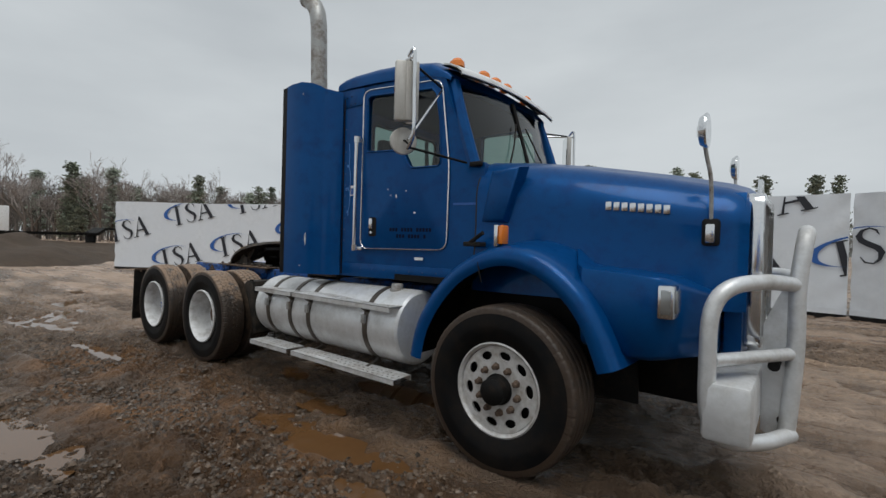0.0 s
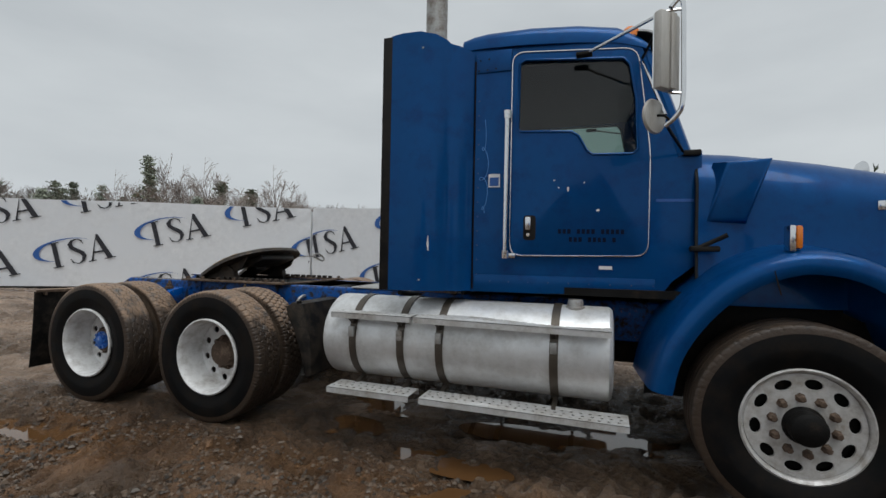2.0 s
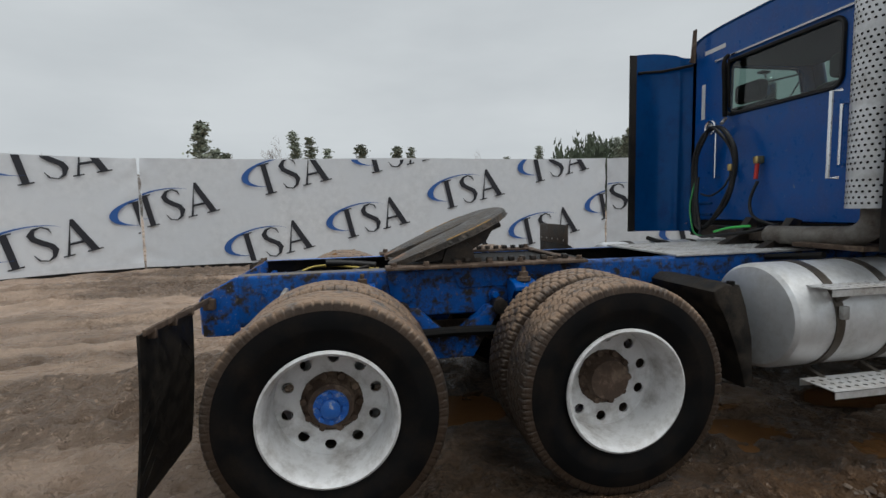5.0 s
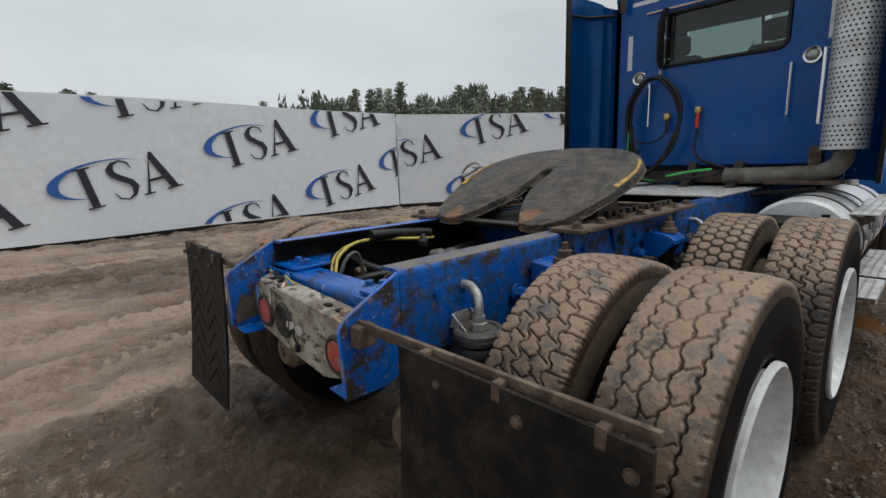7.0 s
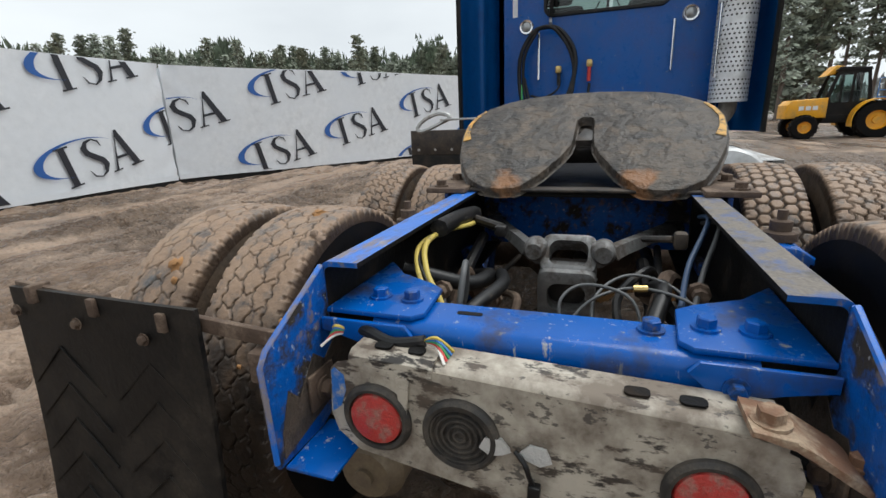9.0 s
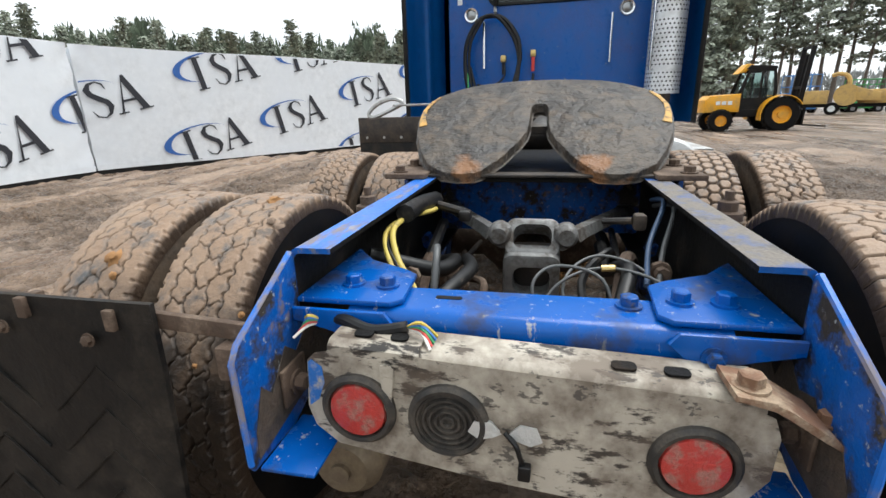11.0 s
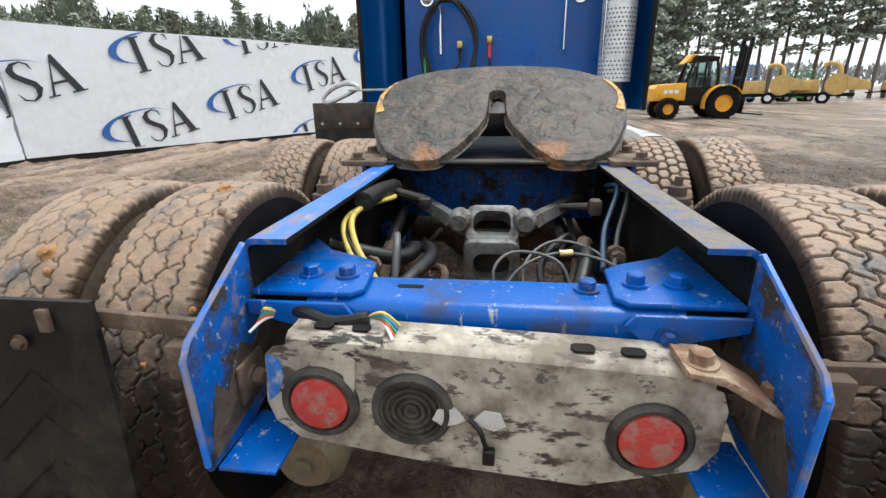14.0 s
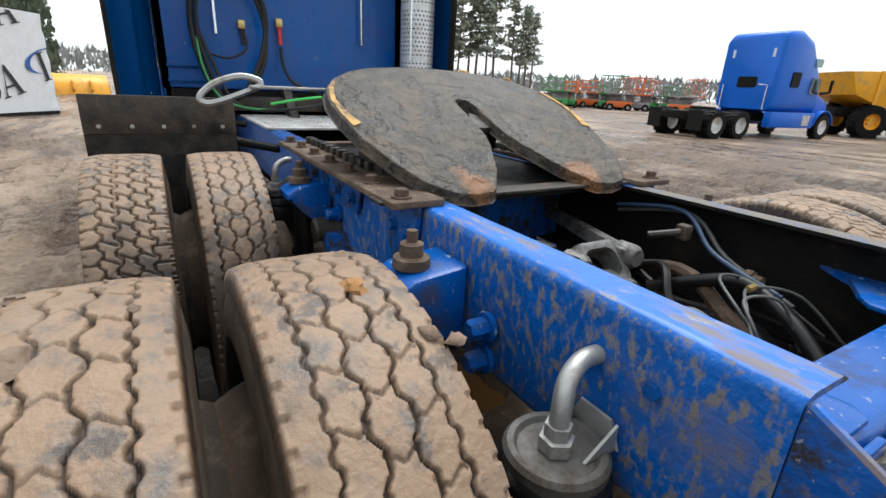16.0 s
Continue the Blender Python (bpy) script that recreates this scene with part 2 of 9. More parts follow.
M_STRAP = mat("strap_steel", (0.10, 0.085, 0.07), 0.42, 0.6, 0.3, 9, 0.1, 90, 0.002)
M_RIM = mat("white_painted_rim", (0.70, 0.70, 0.70), 0.5, 0.1, 0.10, 6, 0.08, 120, 0.002, dirt=(0.22, 0.19, 0.16), amt=0.26, dscale=7, sharp=0.35)
M_RIMALU = mat("aluminium_front_rim", (0.58, 0.57, 0.56), 0.42, 0.35, 0.12, 8, 0.1, 120, 0.002, dirt=(0.24, 0.20, 0.16), amt=0.33, dscale=9, sharp=0.3)
M_RUST = mat("rust_brown_dirt", (0.085, 0.055, 0.038), 0.85, 0.1, 0.35, 10, 0.6, 70, 0.006, dirt=(0.17, 0.12, 0.085), amt=0.4, dscale=12)
M_GREASE = mat("greasy_steel", (0.016, 0.014, 0.013), 0.42, 0.3, 0.3, 9, 0.5, 45, 0.006, dirt=(0.085, 0.062, 0.045), amt=0.40, dscale=6, sharp=0.25)
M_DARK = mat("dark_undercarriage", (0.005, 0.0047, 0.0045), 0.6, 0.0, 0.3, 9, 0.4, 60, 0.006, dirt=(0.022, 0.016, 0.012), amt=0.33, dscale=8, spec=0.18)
M_GASKET = mat("rubber_hose", (0.007, 0.007, 0.0075), 0.42, 0, 0.2, 20, 0.1, 200, 0.001, dirt=(0.06, 0.05, 0.042), amt=0.25, dscale=20, spec=0.35)
M_GLASS = glass("tinted_glass", (0.40, 0.50, 0.47))
M_MIRROR = mat("mirror_glass", (0.8, 0.82, 0.82), 0.03, 1.0, 0.0, 5, 0.0)
M_INTERIOR = mat("dark_cab_interior", (0.022, 0.022, 0.023), 0.8, 0, 0.2, 9, 0.2, 90)
M_WHITE = mat("white_paint", (0.72, 0.73, 0.73), 0.4, 0, 0.06, 6, 0.05, 80, dirt=(0.35, 0.33, 0.30), amt=0.2, dscale=6, sharp=0.3)
M_AMBER = mat("amber_lens", (0.75, 0.20, 0.02), 0.2, 0, 0.1, 20, 0.2, 160, 0.002, coat=0.5)
M_RED = mat("red_lens", (0.46, 0.04, 0.032), 0.3, 0, 0.15, 24, 0.8, 150, 0.004, coat=0.3, dirt=(0.36, 0.15, 0.12), amt=0.40, dscale=34)
M_REDPAINT = mat("red_hose_grip", (0.55, 0.03, 0.02), 0.4)
M_LENS = mat("clear_lens", (0.30, 0.31, 0.31), 0.08, 0.6, 0.1, 25, 0.4, 150, 0.003, coat=0.5)
M_BEIGE = mat("chipped_beige_paint", (0.44, 0.395, 0.325), 0.45, 0, 0.12, 6, 0.2, 60, 0.003, dirt=(0.030, 0.026, 0.023), amt=0.35, dscale=24, sharp=0.05, drough=0.5, pull=(1, 0.42, 1.2))
film(M_BEIGE, (0.115, 0.085, 0.062), 6.5, 0.44, 0.60, 0.85, 0.75)
film(M_BEIGE, (0.05, 0.043, 0.038), 42, 0.60, 0.63, 0.8, 0.7, (1, 0.6, 1))
M_BANNER = mat("white_banner_cloth", (0.67, 0.695, 0.73), 0.6, 0, 0.015, 0.5, 0.15, 1.3, 0.03, dirt=(0.66, 0.66, 0.66), amt=0.12, dscale=0.5, sharp=0.6)
M_NAVY = mat("logo_black_print", (0.016, 0.017, 0.024), 0.55, 0, 0.1, 3, 0.05)
M_LOGOBLUE = mat("logo_blue_print", (0.022, 0.10, 0.34), 0.55, 0, 0.1, 3, 0.05)
M_YELLOW = mat("yellow_paint", (0.78, 0.36, 0.01), 0.4, 0, 0.1, 3, 0.05, 40, dirt=(0.35, 0.24, 0.10), amt=0.25, dscale=3, sharp=0.3)
M_TAN = mat("faded_yellow_paint", (0.56, 0.36, 0.11), 0.5, 0, 0.15, 3, 0.05, 40, dirt=(0.3, 0.2, 0.1), amt=0.3, dscale=3, sharp=0.3)
M_GREEN = mat("green_machine_paint", (0.04, 0.26, 0.07), 0.45, 0, 0.15, 3)
M_ORANGE = mat("orange_machine_paint", (0.62, 0.13, 0.02), 0.45, 0, 0.15, 3)
M_GREYPAINT = mat("grey_machine_paint", (0.22, 0.22, 0.23), 0.5, 0, 0.15, 3)
M_BLUE2 = mat("bright_blue_truck_paint", (0.003, 0.12, 0.58), 0.3, 0, 0.08, 2, 0.02, 30, spec=0.3)
M_BARK = mat("pine_bark", (0.15, 0.12, 0.10), 0.9, 0, 0.3, 2, 0.6, 12, 0.03)
M_BRANCH = mat("bare_branches", (0.27, 0.235, 0.215), 0.9, 0, 0.25, 1, 0.0, island=0.3)
# needle green lightened, distance haze included in the colour
M_NEEDLE = mat("pine_needles_hazed", (0.225, 0.25, 0.195), 0.9, 0, 0.35, 0.6, 0.0, island=0.45)
# pale grey holds the haze of distance, put into the colour
M_HAZEWOOD = mat("far_woods", (0.24, 0.255, 0.25), 0.9, 0, 0.25, 0.12, 0.0, island=0.3)
M_STONE = mat("gravel_stone", (0.090, 0.062, 0.042), 0.42, 0, 0.3, 20, 0.3, 80, 0.003, island=0.7)
M_WATER = mat("muddy_puddle_water", (0.125, 0.062, 0.025), 0.04, 0, 0.15, 1.5, 0.03, 6, 0.004, spec=0.8)


# ---- mesh helpers ----
def thing(name, label, category, group="", kind="", at=(0, 0, 0)):
    ob = new(name)
    ob.location = at
    return tagged(ob, label, category, group, kind)


def mesh_of(name, bm, material, smooth=35.0):
    me = bpy.data.meshes.new(name)
    bmesh.ops.recalc_face_normals(bm, faces=bm.faces[:])
    bm.to_mesh(me)
    bm.free()
    for m in material if isinstance(material, (list, tuple)) else (material,):
        me.materials.append(m)
    if smooth:
        me.polygons.foreach_set("use_smooth", [True] * len(me.polygons))
        me.set_sharp_from_angle(angle=radians(smooth))
    return me


def part(name, bm, material, parent=None, label="", smooth=35.0, at=None):
    """Links a bmesh as one mesh object under a thing or a part."""
    ob = new(name, bm if isinstance(bm, bpy.types.Mesh) else mesh_of(name, bm, material, smooth))
    if parent is not None:
        ob.parent = parent
    if at is not None:
        ob.location = at
    return tagged(ob, label) if label else ob


def B():
    return bmesh.new()


def verts_of(bm, pts):
    return [bm.verts.new(p) for p in pts]


def box(bm, x0, x1, y0, y1, z0, z1, bevel=0.0, m=None):
    v = verts_of(bm, [(x, y, z) for x in (x0, x1) for y in (y0, y1) for z in (z0, z1)])
    f = [bm.faces.new([v[i] for i in q]) for q in ((0, 1, 3, 2), (4, 6, 7, 5), (0, 4, 5, 1), (2, 3, 7, 6), (0, 2, 6, 4), (1, 5, 7, 3))]
    if m is not None:
        bmesh.ops.transform(bm, matrix=m, verts=v)
    if bevel:
        bmesh.ops.bevel(bm, geom=list({e for q in f for e in q.edges}), offset=bevel, segments=2, affect="EDGES", profile=0.5, clamp_overlap=True)
    return bm


def on(axis, a, u, v):
    """A point of the plane axis = a; (u, v) are the other two coordinates in order."""
    return {"x": (a, u, v), "y": (u, a, v), "z": (u, v, a)}[axis]


def prism(bm, pts, axis, a0, a1, bevel=0.0, holes=(), m=None):
    """A polygon, with holes if wanted, drawn out along an axis."""
    lower, upper, made = [], [], []
    for loop in (pts, *holes):
        lower.append(verts_of(bm, [on(axis, a0, *p) for p in loop]))
        upper.append(verts_of(bm, [on(axis, a1, *p) for p in loop]))
    if holes:
        for loops in (lower, upper):
            edges = [bm.edges.new((l[i], l[(i + 1) % len(l)])) for l in loops for i in range(len(l))]
            made += [g for g in bmesh.ops.triangle_fill(bm, use_beauty=True, edges=edges)["geom"] if isinstance(g, bmesh.types.BMFace)]
    else:
        made += [bm.faces.new(lower[0]), bm.faces.new(upper[0])]
    for lo, up in zip(lower, upper):
        made += [bm.faces.new((lo[i], lo[(i + 1) % len(lo)], up[(i + 1) % len(lo)], up[i])) for i in range(len(lo))]
    if m is not None:
        bmesh.ops.transform(bm, matrix=m, verts=[v for l in lower + upper for v in l])
    if bevel:
        rim = [e for l in (lower[0], upper[0]) for i in range(len(l)) if (e := bm.edges.get((l[i], l[(i + 1) % len(l)])))]
        bmesh.ops.bevel(bm, geom=rim, offset=bevel, segments=2, affect="EDGES", profile=0.5, clamp_overlap=True)
    return bm


def arc(cx, cy, r, a0, a1, n=8):
    return [(cx + r * math.cos(radians(a0 + (a1 - a0) * i / n)), cy + r * math.sin(radians(a0 + (a1 - a0) * i / n))) for i in range(n + 1)]


def rounded(u0, u1, v0, v1, r, n=4):
    return arc(u1 - r, v1 - r, r, 0, 90, n) + arc(u0 + r, v1 - r, r, 90, 180, n) + arc(u0 + r, v0 + r, r, 180, 270, n) + arc(u1 - r, v0 + r, r, 270, 360, n)


def round_corners(pts, r, n=5):
    """A polygon with its corners rounded."""
    out = []
    for k in range(len(pts)):
        a, b, c = (Vector(pts[(k + j) % len(pts)]) for j in (-1, 0, 1))
        p, q = b + (a - b).normalized() * r, b + (c - b).normalized() * r
        for i in range(n + 1):
            t = i / n
            out.append(tuple(p * (1 - t) ** 2 + b * 2 * t * (1 - t) + q * t * t))
    return out


def smooth_path(pts, n=6, closed=False):
    """A curve (Catmull-Rom) through the points."""
    p = [Vector(q) for q in pts]
    out = []
    for i in range(len(p) - (0 if closed else 1)):
        a, b, c, d = (p[(i + k) % len(p)] if closed else p[min(max(i + k, 0), len(p) - 1)] for k in (-1, 0, 1, 2))
        for k in range(n):
            t = k / n
            out.append(0.5 * (2 * b + (c - a) * t + (2 * a - 5 * b + 4 * c - d) * t * t + (3 * b - a - 3 * c + d) * t ** 3))
    return out if closed else out + [p[-1]]


def tube(bm, path, r, seg=8, closed=False, cap=True):
    """A round tube along a path; r may be a list."""
    p = [Vector(q) for q in path]
    n = len(p)
    radii = r if isinstance(r, (list, tuple)) else [r] * n
    rings, side = [], None
    for i in range(n):
        ahead = (p[(i + 1) % n] - p[i - 1]) if closed else (p[min(i + 1, n - 1)] - p[max(i - 1, 0)])
        ahead.normalize()
        if side is None:
            side = ahead.orthogonal().normalized()
        side = (side - ahead * side.dot(ahead)).normalized()
        up = ahead.cross(side)
        rings.append(verts_of(bm, [p[i] + radii[i] * (math.cos(2 * math.pi * k / seg) * side + math.sin(2 * math.pi * k / seg) * up) for k in range(seg)]))
    for i in range(n if closed else n - 1):
        a, b = rings[i], rings[(i + 1) % n]
        for k in range(seg):
            bm.faces.new((a[k], a[(k + 1) % seg], b[(k + 1) % seg], b[k]))
    if cap and not closed:
        bm.faces.new(rings[0]), bm.faces.new(rings[-1])
    return bm


def lathe(bm, profile, axis="z", centre=(0, 0, 0), seg=32, closed=False):
    """A profile of (radius, height) turned round an axis."""
    c = Vector(centre)
    rings = []
    for r, h in profile:
        if r < 1e-6:
            rings.append([bm.verts.new(c + Vector(on(axis, h, 0, 0)))])
        else:
            rings.append(verts_of(bm, [c + Vector(on(axis, h, r * math.cos(2 * math.pi * k / seg), r * math.sin(2 * math.pi * k / seg))) for k in range(seg)]))
    pairs = list(zip(rings, rings[1:])) + ([(rings[-1], rings[0])] if closed else [])
    for a, b in pairs:
        for k in range(seg):
            q = [a[k % len(a)], a[(k + 1) % len(a)], b[(k + 1) % len(b)], b[k % len(b)]]
            q = list(dict.fromkeys(q))
            if len(q) > 2:
                bm.faces.new(q)
    return bm


def disc(bm, centre, r, depth, axis="x", seg=20, bevel=0.0):
    """A cylinder from centre along +axis."""
    e = min(bevel, r * 0.4)
    prof = [(0, 0), (r, 0), (r, depth - e), (r - e, depth), (0, depth)] if bevel else [(0, 0), (r, 0), (r, depth), (0, depth)]
    return lathe(bm, prof, axis, centre, seg)


def bolt(bm, centre, r, h, axis="z"):
    """A hexagon bolt head on a washer."""
    disc(bm, centre, r * 1.45, h * 0.22 * (1 if h > 0 else 1), axis, 12)
    c = Vector(centre) + Vector(on(axis, h * 0.2, 0, 0))
    return lathe(bm, [(0, 0), (r, 0), (r, h * 0.7), (r * 0.8, h * 0.8), (0, h * 0.8)], axis, c, 6)


def sheet(bm, rows, thick=0.0, closed=False):
    """A surface through rows of points; thick draws it inwards along its normals."""
    g = np.array([[tuple(p) for p in row] for row in rows], float)
    vs = [verts_of(bm, row) for row in g]
    n, k = g.shape[:2]
    for i in range(n - 1):
        for j in range(k if closed else k - 1):
            bm.faces.new((vs[i][j], vs[i][(j + 1) % k], vs[i + 1][(j + 1) % k], vs[i + 1][j]))
    if thick:
        du, dv = np.gradient(g, axis=0), np.gradient(g, axis=1)
        nrm = np.cross(du, dv)
        nrm /= np.linalg.norm(nrm, axis=2, keepdims=True) + 1e-9
        h = g + nrm * thick
        ws = [verts_of(bm, row) for row in h]
        for i in range(n - 1):
            for j in range(k - 1):
                bm.faces.new((ws[i][j], ws[i + 1][j], ws[i + 1][j + 1], ws[i][j + 1]))
        edge = [(i, 0) for i in range(n)] + [(n - 1, j) for j in range(1, k)] + [(i, k - 1) for i in range(n - 2, -1, -1)] + [(0, j) for j in range(k - 2, 0, -1)]
        for (a, b), (c, d) in zip(edge, edge[1:] + edge[:1]):
            bm.faces.new((vs[a][b], vs[c][d], ws[c][d], ws[a][b]))
    return bm


def rings(bm, sections, cap=True):
    """Closed cross-sections joined into a body."""
    vs = [verts_of(bm, s) for s in sections]
    k = len(vs[0])
    for a, b in zip(vs, vs[1:]):
        for j in range(k):
            bm.faces.new((a[j], a[(j + 1) % k], b[(j + 1) % k], b[j]))
    if cap:
        bm.faces.new(vs[0]), bm.faces.new(vs[-1])
    return bm


TABLES = {}


def fnoise(x, y, seed=0, octaves=4, base=1.0):
    """Value noise on arrays, about -1 to 1."""
    total, amp, freq, norm = np.zeros_like(x), 1.0, base, 0.0
    for o in range(octaves):
        if (seed, o) not in TABLES:
            TABLES[seed, o] = np.random.RandomState(seed * 31 + o).rand(256, 256) * 2 - 1
        table = TABLES[seed, o]
        c, s = math.cos(0.6 + 0.9 * o), math.sin(0.6 + 0.9 * o)
        u, v = (x * c - y * s) * freq, (x * s + y * c) * freq
        i, j = np.floor(u).astype(int), np.floor(v).astype(int)
        a, b = u - i, v - j
        a, b = a * a * (3 - 2 * a), b * b * (3 - 2 * b)
        at = lambda p, q: table[p % 256, q % 256]
        total += amp * ((at(i, j) * (1 - a) + at(i + 1, j) * a) * (1 - b) + (at(i, j + 1) * (1 - a) + at(i + 1, j + 1) * a) * b)
        norm += amp
        amp, freq = amp * 0.5, freq * 2.03
    return total / norm


# ---- ground: one sheet of rutted mud out to the horizon ----
def mud_material():
    m = bpy.data.materials.new("rutted_wet_mud")
    m.use_nodes = True
    t = m.node_tree
    p = t.nodes["Principled BSDF"]
    where = t.nodes.new("ShaderNodeTexCoord")
    stretch = t.nodes.new("ShaderNodeMapping")
    stretch.inputs["Scale"].default_value = (0.16, 1.5, 1.0)
    stretch.inputs["Rotation"].default_value = (0, 0, radians(-12))
    t.links.new(where.outputs["Object"], stretch.inputs["Vector"])

    def nz(s, detail, vec=None, rgh=0.62):
        n = t.nodes.new("ShaderNodeTexNoise")
        n.inputs["Scale"].default_value, n.inputs["Detail"].default_value, n.inputs["Roughness"].default_value = s, detail, rgh
        t.links.new((vec or where).outputs[0 if vec else "Object"], n.inputs["Vector"])
        return n.outputs["Fac"]

    def rng(f, a, b, c=0.0, d=1.0):
        n = t.nodes.new("ShaderNodeMapRange")
        for k, v in zip(("From Min", "From Max", "To Min", "To Max"), (a, b, c, d)):
            n.inputs[k].default_value = v
        t.links.new(f, n.inputs["Value"])
        return n.outputs["Result"]

    def mx(f, a, b):
        n = t.nodes.new("ShaderNodeMix")
        n.data_type = "RGBA"
        t.links.new(f, n.inputs["Factor"])
        for k, v in (("A", a), ("B", b)):
            if isinstance(v, tuple):
                n.inputs[k].default_value = (*v, 1)
            else:
                t.links.new(v, n.inputs[k])
        return n.outputs["Result"]

    tracks, broad, mid, fine = nz(1.1, 6, stretch), nz(0.35, 5), nz(2.3, 8), nz(26, 6)
    low = t.nodes.new("ShaderNodeAttribute")
    low.attribute_name = "low"
    clay = t.nodes.new("ShaderNodeAttribute")
    clay.attribute_name = "clay"
    wet = t.nodes.new("ShaderNodeAttribute")
    wet.attribute_name = "wet"
    c = mx(rng(tracks, 0.42, 0.56), (0.25, 0.162, 0.108), (0.53, 0.385, 0.285))
    c = mx(rng(broad, 0.42, 0.66), c, (0.46, 0.32, 0.22))
    c = mx(rng(mid, 0.47, 0.64, 0.0, 0.42), c, (0.18, 0.112, 0.070))
    c = mx(rng(fine, 0.47, 0.62, 0.0, 0.42), c, (0.10, 0.065, 0.042))
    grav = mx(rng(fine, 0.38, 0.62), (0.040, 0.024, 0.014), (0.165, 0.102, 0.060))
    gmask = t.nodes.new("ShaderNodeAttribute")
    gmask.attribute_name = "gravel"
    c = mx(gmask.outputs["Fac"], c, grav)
    c = mx(clay.outputs["Fac"], c, mx(rng(mid, 0.38, 0.6), (0.14, 0.068, 0.030), (0.33, 0.165, 0.070)))
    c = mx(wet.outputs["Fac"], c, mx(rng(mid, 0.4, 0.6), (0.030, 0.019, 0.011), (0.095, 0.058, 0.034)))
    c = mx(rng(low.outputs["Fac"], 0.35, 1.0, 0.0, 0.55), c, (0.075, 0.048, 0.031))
    dry = t.nodes.new("ShaderNodeAttribute")
    dry.attribute_name = "dry"
    c = mx(rng(dry.outputs["Fac"], 0.0, 1.0, 0.0, 0.88), c, mx(rng(mid, 0.40, 0.62), (0.60, 0.435, 0.325), (0.44, 0.31, 0.225)))
    r = t.nodes.new("ShaderNodeMath")
    r.operation = "MULTIPLY"
    t.links.new(rng(tracks, 0.40, 0.60, 0.20, 0.62), r.inputs[0])
    t.links.new(rng(wet.outputs["Fac"], 0, 1, 1.0, 0.45), r.inputs[1])
    damp = t.nodes.new("ShaderNodeMath")
    damp.operation = "MULTIPLY"
    t.links.new(r.outputs[0], damp.inputs[0])
    t.links.new(rng(low.outputs["Fac"], 0.2, 1.0, 1.0, 0.45), damp.inputs[1])
    t.links.new(damp.outputs[0], p.inputs["Roughness"])
    add = t.nodes.new("ShaderNodeMath")
    t.links.new(fine, add.inputs[0])
    t.links.new(mid, add.inputs[1])
    b = t.nodes.new("ShaderNodeBump")
    b.inputs["Strength"].default_value, b.inputs["Distance"].default_value = 1.0, 0.085
    t.links.new(add.outputs[0], b.inputs["Height"])
    # clods where the mud is churned
    bent = t.nodes.new("ShaderNodeVectorMath")
    bent.operation = "MULTIPLY_ADD"
    wob = t.nodes.new("ShaderNodeTexNoise")
    wob.inputs["Scale"].default_value, wob.inputs["Detail"].default_value = 7.0, 3.0
    t.links.new(where.outputs["Object"], wob.inputs["Vector"])
    t.links.new(wob.outputs["Color"], bent.inputs[0])
    bent.inputs[1].default_value = (0.12, 0.12, 0.12)
    t.links.new(where.outputs["Object"], bent.inputs[2])
    lumps = t.nodes.new("ShaderNodeTexVoronoi")
    lumps.inputs["Scale"].default_value, lumps.inputs["Detail"].default_value = 14.0, 3.0
    t.links.new(bent.outputs[0], lumps.inputs["Vector"])
    churn = t.nodes.new("ShaderNodeAttribute")
    churn.attribute_name = "churn"
    inv = t.nodes.new("ShaderNodeMath")
    inv.operation = "MULTIPLY"
    t.links.new(rng(lumps.outputs["Distance"], 0.0, 0.8, 1.0, 0.0), inv.inputs[0])
    t.links.new(churn.outputs["Fac"], inv.inputs[1])
    # colour darkens in the gaps between the clods
    clod_gap = t.nodes.new("ShaderNodeMath")
    clod_gap.operation = "MULTIPLY"
    t.links.new(rng(lumps.outputs["Distance"], 0.50, 0.90, 0.0, 0.60), clod_gap.inputs[0])
    t.links.new(rng(churn.outputs["Fac"], 0.15, 0.8), clod_gap.inputs[1])
    t.links.new(mx(clod_gap.outputs[0], c, (0.045, 0.029, 0.018)), p.inputs["Base Color"])
    b2 = t.nodes.new("ShaderNodeBump")
    b2.inputs["Strength"].default_value, b2.inputs["Distance"].default_value = 1.0, 0.075
    t.links.new(inv.outputs[0], b2.inputs["Height"])
    t.links.new(b.outputs["Normal"], b2.inputs["Normal"])
    t.links.new(b2.outputs["Normal"], p.inputs["Normal"])
    return m


def spread(lo, hi, step, far, growth=1.16):
    inner = list(np.arange(lo, hi, step))
    out, s = [], step
    a, b = lo, hi
    left, right = [], []
    while b < far:
        right.append(b)
        b += s
        left.append(a - s)
        a -= s
        s *= growth if s > 0.22 else 1.03
    return np.array(sorted(left) + inner + right + [far])


PUDDLES = [(3.05, -1.62, 0.42, 0.13), (3.7, -1.66, 0.36, 0.16), (4.15, -1.80, 0.30, 0.20), (-0.5, -1.80, 0.55, 0.16), (-3.4, -1.7, 1.1, 0.35),
           (3.1, -0.45, 0.35, 0.12), (1.95, -3.0, 0.45, 0.2), (-0.95, -1.75, 0.5, 0.15), (2.75, -1.15, 0.2, 0.08), (3.8, -0.3, 0.3, 0.12),
           (1.62, -0.75, 0.25, 0.12), (0.05, 0.05, 0.5, 0.2), (1.8, -0.2, 0.28, 0.14), (-5.2, -2.6, 1.4, 0.3), (-0.3, -1.45, 0.3, 0.1), (-7.5, -3.6, 1.6, 0.3), (-5.6, -0.9, 1.5, 0.35), (-4.2, -2.2, 0.9, 0.22), (-0.3, -3.3, 0.35, 0.14), (-9.5, -0.6, 2.2, 0.4), (2.4, -1.0, 0.25, 0.08), (-11.0, -2.6, 2.0, 0.35)]


